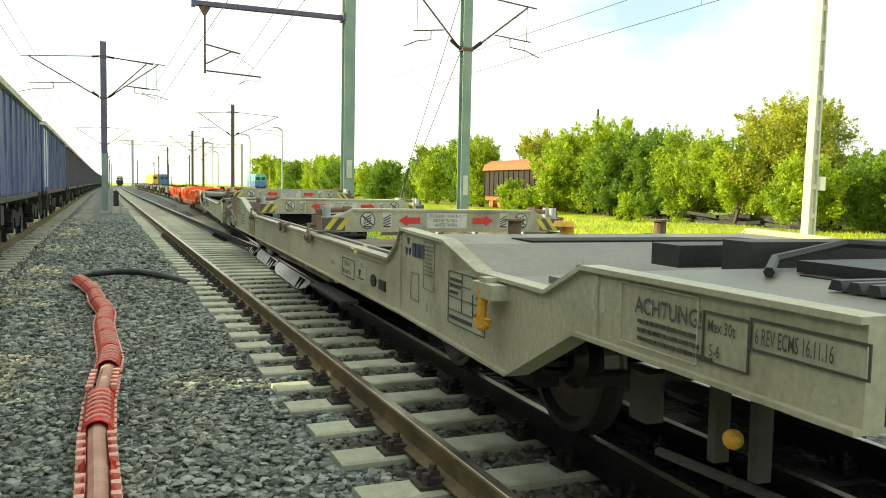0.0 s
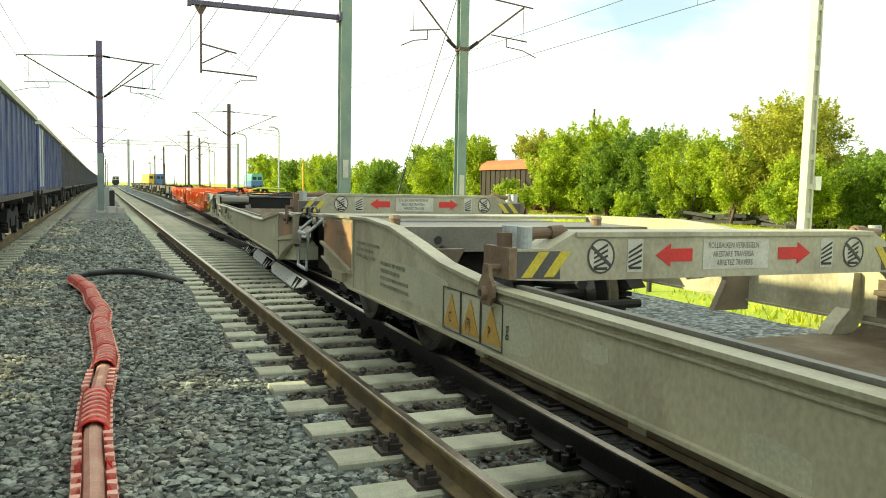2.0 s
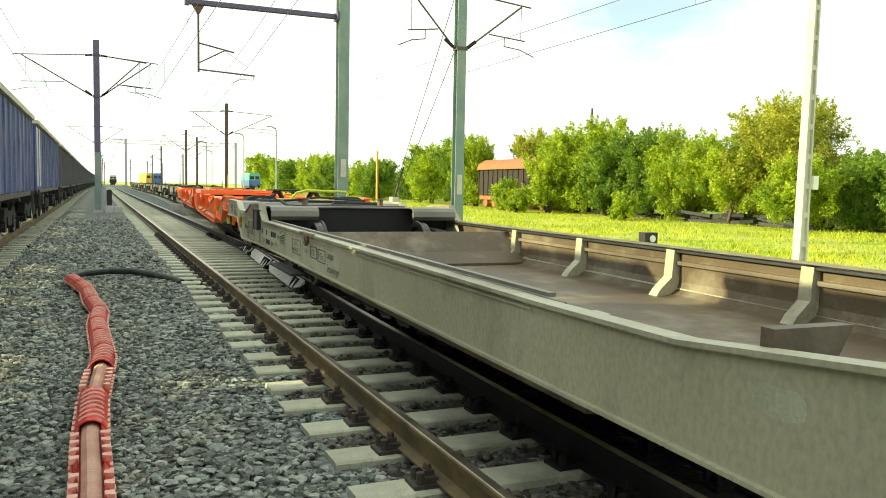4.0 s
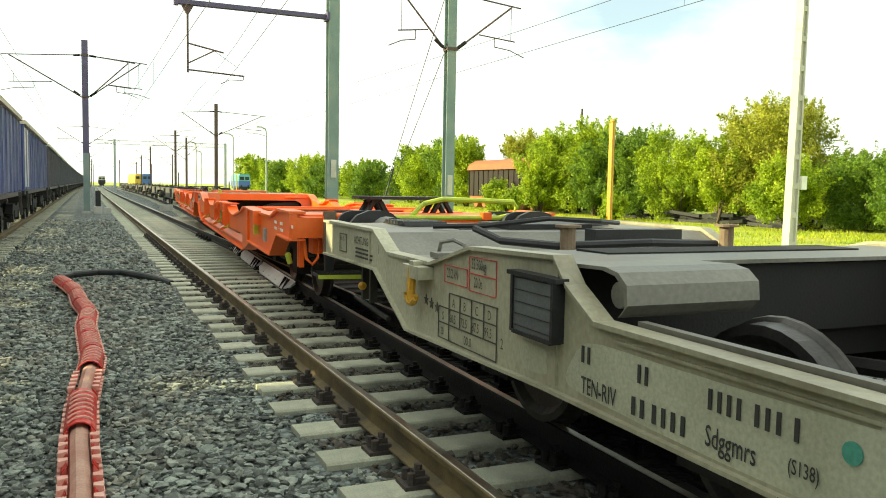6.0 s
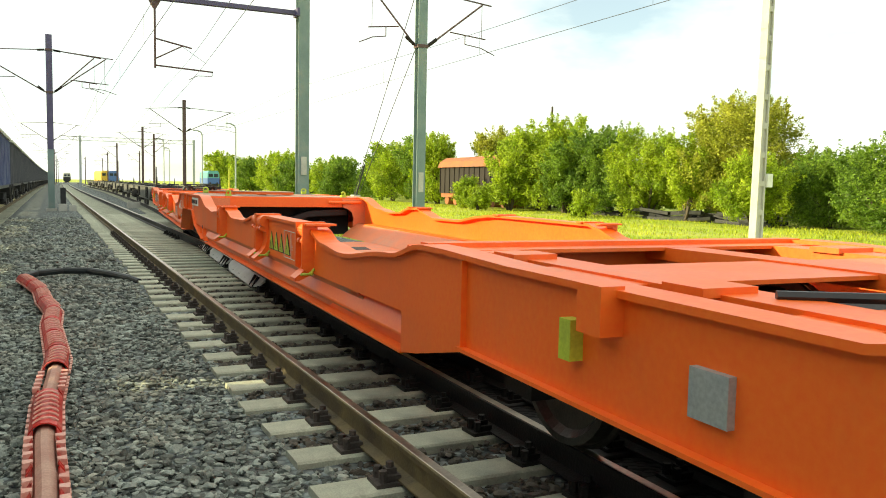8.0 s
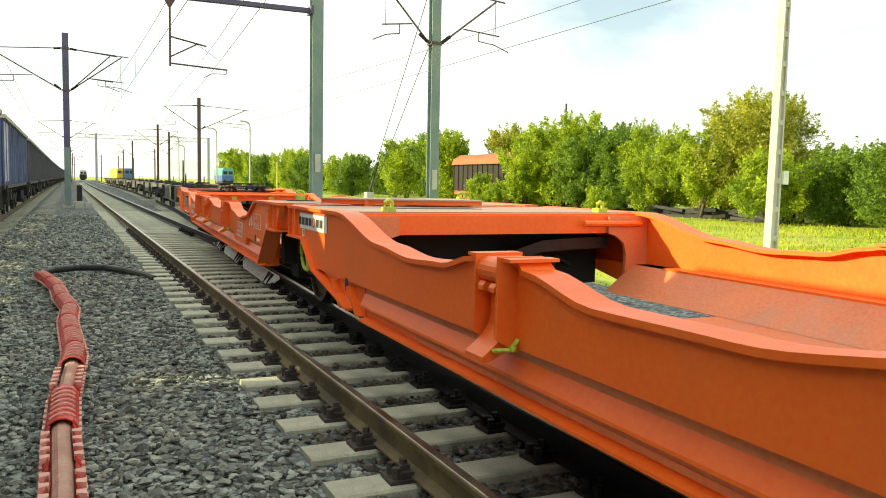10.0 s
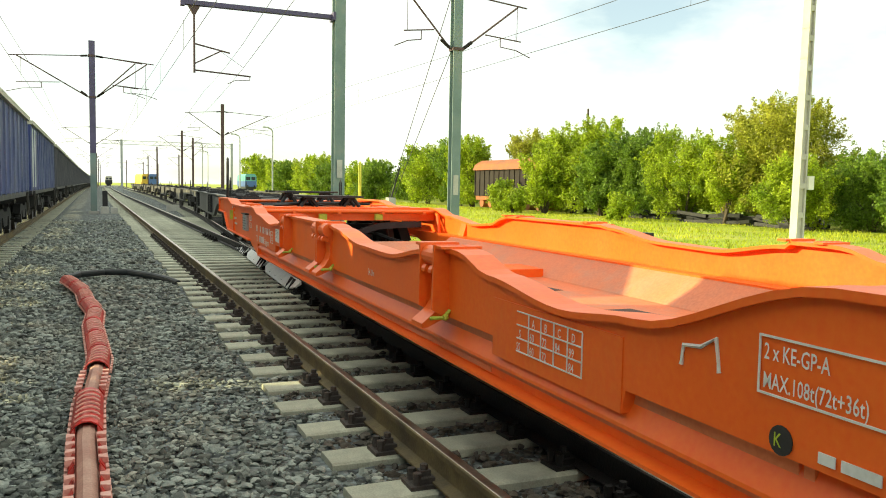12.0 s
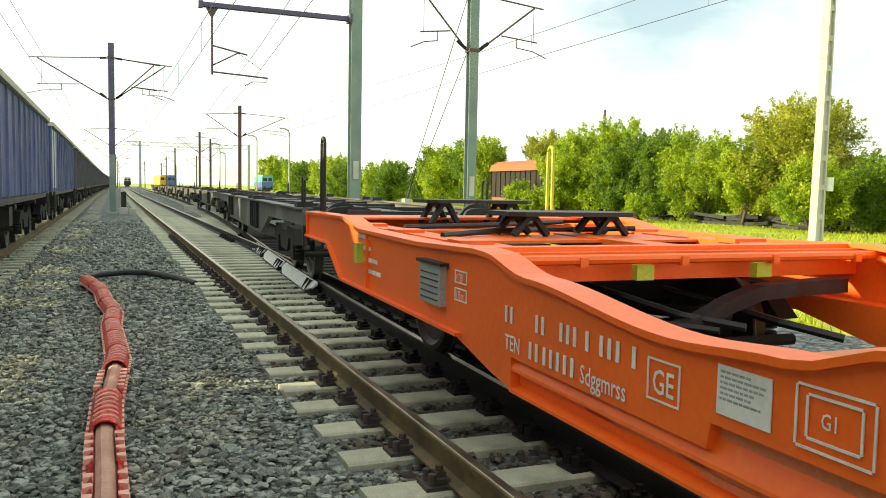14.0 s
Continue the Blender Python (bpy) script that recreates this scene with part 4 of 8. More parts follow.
        rod(bm, (-0.17, Y(3.92), 1.09), (-0.17, Y(3.92), 1.15), 0.05, 14)
        rod(bm, (-0.2, Y(3.92), 1.15), (-0.2, Y(3.92), 1.19), 0.09, 14, 0.07)
        part("king_pin", bm, HOOK_YELLOW, seat, "yellow king pin")
    # pocket: floor, cross walls and inner ribs
    bm = bmesh.new()
    box(bm, -1.43, 1.43, min(Y(6.6), Y(12.6)), max(Y(6.6), Y(12.6)), 0.44, 0.47)
    prism(bm, [(Y(6.6), 0.44), (Y(6.6), 0.50), (Y(6.3), 0.62), (Y(6.0), 0.85), (Y(5.95), 0.85), (Y(6.2), 0.60)], -1.43, 1.43)
    part("pocket_floor", bm, RUST_LINING, ob, "rust-brown scuffed pocket floor")
    bm = bmesh.new()
    for d in (6.3, 7.9, 9.5, 11.1, 12.6):
        for sx in (-1, 1):
            prism(bm, [(sx * 1.43, 0.47), (sx * 1.18, 0.47), (sx * 1.22, 0.53), (sx * 1.34, 0.64), (sx * 1.36, 0.89), (sx * 1.43, 0.89)], Y(d) - 0.06, Y(d) + 0.06, "y")
    pieces("rib", bm, GREY_PAINT, ob, "inner stiffening ribs")
    bm = both_sides(lambda b, sx: flange(b, sx, [(Y(d), 0.755) for d in (5.0, 12.4)], 0, 1.424, 1.385, 0.035))
    pieces("inner_rail", bm, GREY_INNER, ob)
    bm = bmesh.new()
    box(bm, -1.43, 1.43, min(Y(15.0), Y(16.0)), max(Y(15.0), Y(16.0)), 1.05, 1.08)
    prism(bm, [(-1.43, 1.05), (-1.43, 0.90), (-0.9, 0.90), (-0.7, 0.86), (0.7, 0.86), (0.9, 0.90), (1.43, 0.90), (1.43, 1.05)], min(Y(15.0), Y(15.06)), max(Y(15.0), Y(15.06)), "y")
    pieces("cross_member", bm, GREY_DECK, ob)
    bm = bmesh.new()
    for x in (-0.75, 0.55):
        rod(bm, (x, min(Y(14.996), Y(14.99)), 0.965), (x, max(Y(14.996), Y(14.99)), 0.965), 0.035, 14)
    pieces("round_hole", bm, BLACK_STEEL, ob)
    bm = bmesh.new()
    tube(bm, [(0.62, Y(14.95), 0.98), (0.85, Y(14.9), 0.975), (1.0, Y(14.8), 0.92), (1.1, Y(14.5), 0.78), (1.32, Y(14.2), 0.74)], 0.028, 8)
    part("brake_pipe", bm, RUST_PAINT, ob, "brown bent brake pipe")
    for x in (-1.05, 1.05):
        bm = bmesh.new()
        rod(bm, (x, Y(15.3), 1.08), (x, Y(15.3), 1.14), 0.05, 12)
        rod(bm, (x, Y(15.3), 1.14), (x, Y(15.3), 1.17), 0.062, 12, 0.04)
        part("locating_pin", bm, RUST_PAINT, ob, "brown locating pin")
    bm = bmesh.new()
    bent = [(3.72, 1.10), (4.05, 1.11), (4.14, 1.095), (4.20, 1.05), (4.21, 0.97), (4.17, 0.93)]
    for x0, x1 in ((-1.40, -0.72), (0.72, 1.40)):
        prism(bm, [(Y(d), z) for d, z in bent] + [(Y(d - 0.022), z - 0.016) for d, z in reversed(bent)], x0, x1)
        rod(bm, (x0 + 0.03, Y(4.11), 1.0), (x1 - 0.03, Y(4.11), 1.0), 0.055, 14)
    if sgn < 0:
        pieces("support_pad", bm, GREY_DECK, ob, "dusty bent support pads")
    else:
        bm.free()
    # added wall, near-black, so that the gap under the deck reads as dark
    part("gap_fill", box(bmesh.new(), -1.42, 1.42, min(Y(3.70), Y(3.76)), max(Y(3.70), Y(3.76)), 0.72, 1.07), BOGIE_BLACK, ob, "added near-black wall filling the dark gap over the bogie")
    # under the end: brake lever with an orange ball, hanging bars
    bm = bmesh.new()
    for k in (0.55, 0.75):
        box(bm, -1.34, -1.28, Y(k) - 0.02, Y(k) + 0.02, 0.50, 0.84)
    rod(bm, (-1.30, Y(0.25), 0.48), (-1.30, Y(1.1), 0.42), 0.02, 6)
    box(bm, -1.30, -1.22, Y(1.25) - 0.06, Y(1.25) + 0.06, 0.50, 0.70)
    pieces("brake_gear", bm, BRAKE_GREY, ob, "dusty brake levers")
    bm = bmesh.new()
    bmesh.ops.create_icosphere(bm, subdivisions=2, radius=0.035, matrix=pose(-1.36, Y(0.62), 0.62))
    part("lever_knob", bm, HOOK_YELLOW, ob, "orange lever knob")
    for x in (-0.875, 0.875):
        bm = bmesh.new()
        rod(bm, (x, Y(0.02), 1.0), (x, Y(-0.22), 1.0), 0.15, 18)
        rod(bm, (x, Y(-0.20), 1.0), (x, Y(-0.52), 1.0), 0.105, 18)
        prism(bm, [(x + 0.28 * math.cos(a), 1.0 + 0.2 * math.sin(a)) for a in np.linspace(0, 6.0, 14)], Y(-0.50), Y(-0.56), "y")
        part("buffer", bm, RUBBER, ob, "black buffer")
    bogie(ob, Y(3.45 + e))
    tie_hook(ob, Y(2.22 if sgn > 0 else 2.30), 0.88)
    if sgn > 0:
        bogie(ob, Y(15.9))
    # long steel strip along the foot of the body
    bm = both_sides(lambda b, sx: box(b, min(sx * 1.44, sx * 1.60), max(sx * 1.44, sx * 1.60), min(Y(5.3), Y(6.7)), max(Y(5.3), Y(6.7)), 0.40, 0.425))
    pieces("foot_board", bm, BLACK_STEEL, ob, "dark foot board")
    return ob, Y


def grey_front():
    ob, Y = grey_unit(1.29, 17.45, 1, "front half of a dusty grey articulated pocket wagon")
    for s, z0, z1 in ((8.3, 0.93, 1.18), (13.47, 0.94, 1.20)):
        roller_beam(ob, Y(s - 1.29), z0, z1)
    bm = bmesh.new()
    for s in (10.15, 10.5):
        tube(bm, [(-1.53, Y(s - 1.29) + 0.032 * math.cos(a), 0.862 + 0.036 * math.sin(a)) for a in np.linspace(0, 6.0, 11)], 0.014, 6)
        box(bm, -1.545, -1.47, Y(s - 1.29) - 0.07, Y(s - 1.29) + 0.07, 0.902, 0.93)
        rod(bm, (-1.50, Y(s - 1.29) - 0.11, 0.925), (-1.50, Y(s - 1.29) + 0.12, 0.925), 0.018, 8)
    pieces("stop_boss", bm, RUST_PAINT, ob, "rusty stop bosses")
    # lettering of the outer end
    t = lambda s: Y((s - 0.15 if s < 5.25 else s) - 1.29)
    board_text(ob, ["ACHTUNG!"], t(2.43), 0.99, 0.085, GREY_LETTER, squeeze=0.85)
    bars(ob, t(2.41), 0.955, 0.42, 3, 0.017, GREY_LETTER, 4)
    bm = outline(bmesh.new(), t(2.52), t(2.08), 0.87, 1.09, 0.004)
    part("painted_frame", bm, PALE_PAINT, ob)
    board_text(ob, ["Max 30t", " 5-6"], t(2.03), 0.99, 0.055, GREY_LETTER, GREY_LETTER, 0.022, 0.7, 1.4)
    board_text(ob, ["6 REV ECMS 16.11.16"], t(1.82), 0.99, 0.068, GREY_LETTER, GREY_LETTER, 0.022, 0.47)
    blotch(ob, t(2.69), 1.0, 0.05, 0.06, 3)
    words("6", 0.085, on_side(t(2.715), 0.968), GREY_LETTER, ob)
    blotch(ob, t(1.56), 0.90, 0.045, 0.02, 5)
    # mark of the owner: plain shapes
    bm = bmesh.new()
    for k in range(3):
        a = 1.5708 + k * 2.0944
        prism(bm, [(t(5.14) + 0.06 * math.cos(a + e), 1.02 + 0.065 * math.sin(a + e)) for e in (-0.5, 0.0, 0.5)] + [(t(5.14) + 0.02 * math.cos(a), 1.02 + 0.02 * math.sin(a))], -1.506, -1.502)
    for k in range(3):
        plate(bm, t(5.04) - k * 0.085 - 0.065, t(5.04) - k * 0.085, 0.965, 1.055)
    pieces("owner_mark", bm, BLUE_MARK, ob, "dark three-lobed mark with three bars")
    bars(ob, t(4.78), 1.045, 0.15, 8, 0.014, FADED_LETTER, 11)
    bm = outline(bmesh.new(), t(4.80), t(4.60), 0.78, 1.08, 0.004)
    outline(bm, t(5.06), t(4.90), 0.68, 0.86, 0.004)
    pieces("painted_frame", bm, FADED_LETTER, ob)
    bm = bmesh.new()
    for k in range(3):
        plate(bm, t(4.34), t(3.80), 0.72 + k * 0.075, 0.724 + k * 0.075)
    outline(bm, t(4.34), t(3.80), 0.64, 0.945, 0.005)
    for k in range(2):
        plate(bm, t(4.13) - k * 0.16, t(4.126) - k * 0.16, 0.72, 0.945)
    pieces("table_line", bm, GREY_LETTER, ob, "dark painted data tables")
    bars(ob, t(4.32), 0.89, 0.16, 3, 0.02, GREY_LETTER, 13)
    bars(ob, t(4.32), 0.67, 0.46, 1, 0.026, GREY_LETTER, 14)
    blotch(ob, t(4.07), 0.80, 0.31, 0.17, 17)
    words("+6", 0.07, on_side(t(3.93), 0.81), GREY_LETTER, ob)
    words("0", 0.07, on_side(t(3.90), 0.71), GREY_LETTER, ob)
    words("5", 0.07, on_side(t(4.74), 0.64), GREY_LETTER, ob)
    blotch(ob, t(4.72), 0.66, 0.05, 0.05, 8)
    blotch(ob, t(7.27), 0.70, 0.24, 0.075, 15)
    words("- 2x14.20m -", 0.062, on_side(t(7.45), 0.68), GREY_LETTER, ob, squeeze=0.74)
    axle_load_panel(ob, t(6.96), 0.785)
    blotch(ob, t(6.25), 0.72, 0.13, 0.10, 16)
    words("1155", 0.062, on_side(t(6.29), 0.75), GREY_LETTER, ob)
    bm = bmesh.new()
    plate(bm, t(6.36), t(6.18), 0.655, 0.663)
    prism(bm, [(t(6.35), 0.73), (t(6.28), 0.73), (t(6.315), 0.675)], -1.508, -1.504)
    pieces("height_mark", bm, GREY_LETTER, ob, "load height mark")
    bm = bmesh.new()
    prism(bm, [(t(5.87) + 0.075 * math.cos(a), 0.69 + 0.05 * math.sin(a)) for a in np.linspace(0, 5.9, 14)], -1.512, -1.5)
    plate(bm, t(5.70), t(5.53), 0.645, 0.72, -1.5, 0.012)
    pieces("maker_plate", bm, BLACK_STEEL, ob, "dark cast maker plates")
    # triangles and faded lettering near the joint
    for k, ch in enumerate(("C", "(P)", "P")):
        y = t(14.14 - k * 0.275)
        bm = bmesh.new()
        prism(bm, [(y - 0.12, 0.60), (y + 0.12, 0.60), (y, 0.80)], -1.508, -1.504)
        part("warning_triangle", bm, DULL_YELLOW, ob, "dull yellow warning triangle")
        words(ch, 0.09, on_side(y + (0.06 if len(ch) > 1 else 0.035), 0.63, -1.511), GREY_LETTER, ob, squeeze=0.7)
        outline_bm = outline(bmesh.new(), y - 0.134, y + 0.134, 0.575, 0.83, 0.006)
        part("painted_frame", outline_bm, GREY_LETTER, ob)
    words("g", 0.11, on_side(t(13.42), 0.68), GREY_LETTER, ob)
    for k, txt in enumerate(("VORSICHTIG RANGIEREN", "CAREFULLY", "CAUTELA")):
        words(txt, 0.05, on_side(t(16.88 - k * 0.10), 0.985 - k * 0.062, -1.5045), RUST_LETTER, ob, squeeze=0.62)
    bars(ob, t(16.22), 0.95, 0.62, 3, 0.028, FADED_LETTER, 23)
    bars(ob, t(15.55), 0.84, 0.6, 4, 0.03, FADED_LETTER, 24)
    blotch(ob, t(15.0), 0.76, 0.75, 0.13, 41)
    blotch(ob, t(13.75), 0.70, 0.58, 0.135, 44)
    for k, (s, z, a, b) in enumerate(((9.3, 0.72, 0.09, 0.07), (11.6, 0.62, 0.14, 0.06), (8.95, 0.74, 0.07, 0.06), (12.6, 0.75, 0.10, 0.04))):
        blotch(ob, t(s), z, a, b, 30 + k)
    bm = bmesh.new()
    prism(bm, [(t(17.38), 0.89), (t(16.40), 0.715), (t(16.40), 1.11), (t(17.38), 1.10)], -1.503, -1.5)
    part("rusty_end_panel", bm, RUST_GREY, ob, "brown rust-stained end panel")
    bm = bmesh.new()
    box(bm, -1.50, 1.45, t(17.36), t(17.95), 1.11, 1.135)
    for s in (17.3, 17.75):
        rod(bm, (-1.50, t(s), 1.06), (-1.53, t(s), 1.06), 0.03, 12)
    part("end_lip", bm, GREY_PAINT, ob, "projecting end lip with rings")
    bm = bmesh.new()
    prism(bm, [(t(17.42), 0.89), (t(16.36), 0.71), (t(16.36), 0.685), (t(17.42), 0.865)], -1.535, -1.5)
    plate(bm, t(16.30), t(16.33), 0.56, 1.13, -1.5, 0.012)
    plate(bm, t(16.87), t(16.53), 0.59, 0.67, -1.5, 0.05)
    pieces("end_rib", bm, GREY_PAINT, ob)
    # hand brake wheel
    bm = bmesh.new()
    y = t(17.86)
    ring = [(-1.30, y + 0.165 * math.cos(a), 0.72 + 0.165 * math.sin(a)) for a in np.linspace(0, 6.28318, 25)]
    tube(bm, ring, 0.014, 8)
    box(bm, -1.305, -1.29, y - 0.155, y + 0.155, 0.685, 0.755)
    rod(bm, (-1.32, y, 0.72), (-1.1, y, 0.72), 0.022, 10)
    part("hand_brake_wheel", bm, HOOK_YELLOW, ob, "yellow hand brake wheel")


def grey_rear():
    ob, Y0 = grey_unit(35.06, 18.93, -1, "rear half of a dusty grey articulated pocket wagon")
    t = lambda s: Y0(35.06 - s)
    roller_beam(ob, t(19.05), 1.09, 1.33)
    bm = bmesh.new()
    tube(bm, [(-1.53, t(27.9) + 0.045 * math.cos(a), 0.835 + 0.045 * math.sin(a)) for a in np.linspace(0, 6.0, 13)], 0.02, 6)
    box(bm, -1.54, -1.5, t(27.6), t(28.2), 0.885, 0.915)
    pieces("stop_boss", bm, RUST_PAINT, ob, "rusty stop boss")
    # ladder at the joint and its cable loops
    bm = bmesh.new()
    for y in (t(18.7), t(18.2)):
        tube(bm, [(-1.30, y, 1.06), (-1.46, y, 0.92), (-1.48, y, 0.52)], 0.022, 6)
    for z in (0.52, 0.90):
        rod(bm, (-1.48, t(18.7), z), (-1.48, t(18.2), z), 0.02, 6)
    part("step_ladder", bm, GALV, ob, "grey tubular step ladder")
    bm = bmesh.new()
    for k in range(3):
        y = t(18.78 - k * 0.3)
        tube(bm, [(-1.40, y + 0.17 * math.cos(a), 1.12 + (0.045 + 0.015 * k) * math.sin(a)) for a in np.linspace(0.2, 5.6, 17)] + [(-1.36, y + 0.3, 1.085), (-1.25, y + 0.5, 1.08)], 0.013, 6)
    part("cable_loop", bm, RUBBER, ob, "black cable loops")
    bm = bmesh.new()
    box(bm, -1.3, 1.3, t(17.6), t(18.95), 1.03, 1.06)
    part("joint_plate", bm, GREY_DECK, ob, "grey cover plate over the joint")
    # black mass added to fill the dark space below the joint
    bm = bmesh.new()
    prism(bm, [(t(19.4), 0.42), (t(17.5), 0.40), (t(17.5), 1.02), (t(19.4), 1.02)], -1.12, 1.12)
    part("joint_fill", bm, BOGIE_BLACK, ob, "added near-black mass for the dark undercarriage at the joint")
    bm = bmesh.new()
    prism(bm, [(t(20.1), 0.50), (t(19.6), 0.50), (t(19.0), 0.55), (t(19.0), 0.70), (t(19.5), 0.78)], -1.46, -1.2)
    part("spring_cover", bm, PALE_PAINT, ob, "pale bent cover plate")
    bm = bmesh.new()
    prism(bm, [(t(20.09), 0.74), (t(18.95), 0.83), (t(18.95), 0.80), (t(20.09), 0.71)], -1.53, -1.5)
    plate(bm, t(20.10), t(20.08), 0.48, 1.06, -1.5, 0.012)
    pieces("end_rib", bm, GREY_PAINT, ob)
    part("rusty_end_panel", prism(bmesh.new(), [(t(20.06), 0.76), (t(19.0), 0.85), (t(19.0), 1.04), (t(20.06), 1.03)], -1.503, -1.5), RUST_GREY, ob, "brown rust-stained end panel")
    for k, (s, a, b) in enumerate(((21.3, 0.10, 0.05), (20.6, 0.11, 0.09))):
        blotch(ob, t(s), 0.80, a, b, 60 + k)
    # lettering
    words("Ladegut:", 0.10, on_side(t(27.05), 0.72), GREY_LETTER, ob)
    words("Sattelanhänger", 0.10, on_side(t(27.05), 0.59), GREY_LETTER, ob)
    board_text(ob, ["R  75m"], t(27.41), 0.68, 0.095, GREY_LETTER, GREY_LETTER, 0.03, 0.72)
    board_text(ob, ["<1°30'"], t(27.76), 0.69, 0.095, GREY_LETTER, GREY_LETTER, 0.025, 0.66)
    words("34.03m", 0.07, on_side(t(28.09), 0.69), GREY_LETTER, ob)
    axle_load_panel(ob, t(28.78), 0.80)
    blotch(ob, t(30.2), 0.70, 0.86, 0.135, 71)
    blotch(ob, t(27.95), 0.70, 0.22, 0.09, 73)
    blotch(ob, t(27.2), 0.68, 0.62, 0.12, 75)
    part("round_mark", rod(bmesh.new(), (-1.504, t(29.72), 0.75), (-1.508, t(29.72), 0.75), 0.032, 16), TEAL_MARK, ob, "faded green round mark")
    bm = bmesh.new()
    plate(bm, t(29.64), t(29.24), 0.66, 0.86, -1.503)
    pieces("sign", bm, PALE_PAINT, ob)
    bm = outline(bmesh.new(), t(29.61), t(29.27), 0.68, 0.84, 0.006)
    for k in range(4):
        prism(bm, [(t(29.56), 0.70 + k * 0.02), (t(29.31), 0.70 + k * 0.03), (t(29.31), 0.715 + k * 0.03), (t(29.56), 0.71 + k * 0.02)], -1.512, -1.508)
    part("ramp_pictogram", bm, GREY_LETTER, ob)
    words("MAX 1,7%", 0.045, on_side(t(29.55), 0.80, -1.509), GREY_LETTER, ob, squeeze=0.6)
    digits(ob, t(31.0), 0.725, ((0, 2), (0.37, 2), (0.74, 4), (0.94, 3), (1.09, 1)), 0.028, 0.068, BLACK_PAINT)
    words("TEN-RIV", 0.10, on_side(t(31.0), 0.60), BLACK_PAINT, ob, squeeze=0.66)
    digits(ob, t(30.66), 0.60, ((0, 2), (0.12, 4)), 0.034, 0.068, BLACK_PAINT)
    words("Sdggmrs", 0.10, on_side(t(30.27), 0.605), BLACK_PAINT, ob, squeeze=0.66)
    words("(S138)", 0.062, on_side(t(29.93), 0.63), BLACK_PAINT, ob, squeeze=0.7)
    # dark frame of the document holder
    bm = bmesh.new()
    box(bm, -1.55, -1.5, t(31.17), t(31.51), 0.78, 1.03)
    part("document_holder", bm, SLATE, ob, "slate grey panel of a document holder")
    bm = bmesh.new()
    box(bm, -1.565, -1.5, t(31.12), t(31.56), 1.03, 1.05)
    for k in range(5):
        box(bm, -1.554, -1.55, t(31.18), t(31.50), 0.80 + k * 0.055, 0.803 + k * 0.055)
    box(bm, -1.56, -1.5, t(31.15), t(31.17), 0.77, 1.03)
    box(bm, -1.56, -1.5, t(31.51), t(31.53), 0.77, 1.03)
    box(bm, -1.56, -1.5, t(31.17), t(31.51), 0.762, 0.78)
    part("holder_frame", bm, BLACK_STEEL, ob)
    blotch(ob, t(31.4), 0.66, 0.13, 0.06, 77)
    # data table
    bm = bmesh.new()
    y0, y1 = t(32.50), t(31.76)
    for z in (0.56, 0.65, 0.74, 0.83):
        plate(bm, t(32.35) if z > 0.8 else y0, y1, z, z + 0.006)
    for k in range(5):
        plate(bm, t(32.35) - k * 0.1475, t(32.35) - k * 0.1475 + 0.006, 0.65 if 0 < k < 4 else 0.56, 0.83)
    plate(bm, y0, y0 + 0.006, 0.56, 0.74)
    pieces("table_grid", bm, GREY_LETTER, ob, "dark painted data table")
    for k, (h, v) in enumerate((("A", "60.5"), ("B", "72.5"), ("C", "87.5"), ("D", "99.5"))):
        words(h, 0.07, on_side(t(32.31 - k * 0.1475), 0.76), GREY_LETTER, ob)
        words(v, 0.07, on_side(t(32.345 - k * 0.1475), 0.67), GREY_LETTER, ob, squeeze=0.72)
    words("S", 0.07, on_side(t(32.45), 0.67), GREY_LETTER, ob)
    words("120", 0.06, on_side(t(32.49), 0.585), GREY_LETTER, ob, squeeze=0.7)
    words("00.0", 0.07, on_side(t(32.15), 0.58), GREY_LETTER, ob)
    for txt, s, z in (("20.2 kN", 32.39, 0.92), ("35 500kg", 32.07, 1.0), (" 20.0t", 32.05, 0.905)):
        words(txt, 0.078, on_side(t(s), z), GREY_LETTER, ob, squeeze=0.60)
    bm = outline(bmesh.new(), t(32.42), t(32.12), 0.89, 0.99, 0.0035)
    outline(bm, t(32.09), t(31.78), 0.88, 0.975, 0.0035)
    outline(bm, t(32.09), t(31.78), 0.9735, 1.065, 0.0035)
    part("red_frame", bm, RED_PAINT, ob, "thin red painted frames")
    bm = bmesh.new()
    for k in range(3):
        y = t(32.70 - k * 0.085)
        prism(bm, [(y + (0.035 if j % 2 == 0 else 0.014) * math.sin(j * 0.62832), 0.75 - k * 0.012 + (0.035 if j % 2 == 0 else 0.014) * math.cos(j * 0.62832)) for j in range(10)], -1.507, -1.503)
    pieces("star", bm, GREY_LETTER, ob, "dark painted stars")
    board_text(ob, ["ACHTUNG!"], t(34.2), 0.985, 0.085, GREY_LETTER, squeeze=0.85)
    bars(ob, t(34.16), 0.945, 0.40, 3, 0.017, GREY_LETTER, 81)
    board_text(ob, ["Max 30t", " 1-2"], t(34.58), 0.985, 0.05, GREY_LETTER, GREY_LETTER, 0.02, 0.7, 1.4)
    stanchion(ob, 1.40, t(35.0), 0.95, 0.03, 1.18, HOOK_YELLOW, "orange-yellow tubular hand rail")
    words("1", 0.09, on_side(t(33.62), 0.95), GREY_LETTER, ob)
    words("2", 0.075, on_side(t(31.72), 0.64), GREY_LETTER, ob)


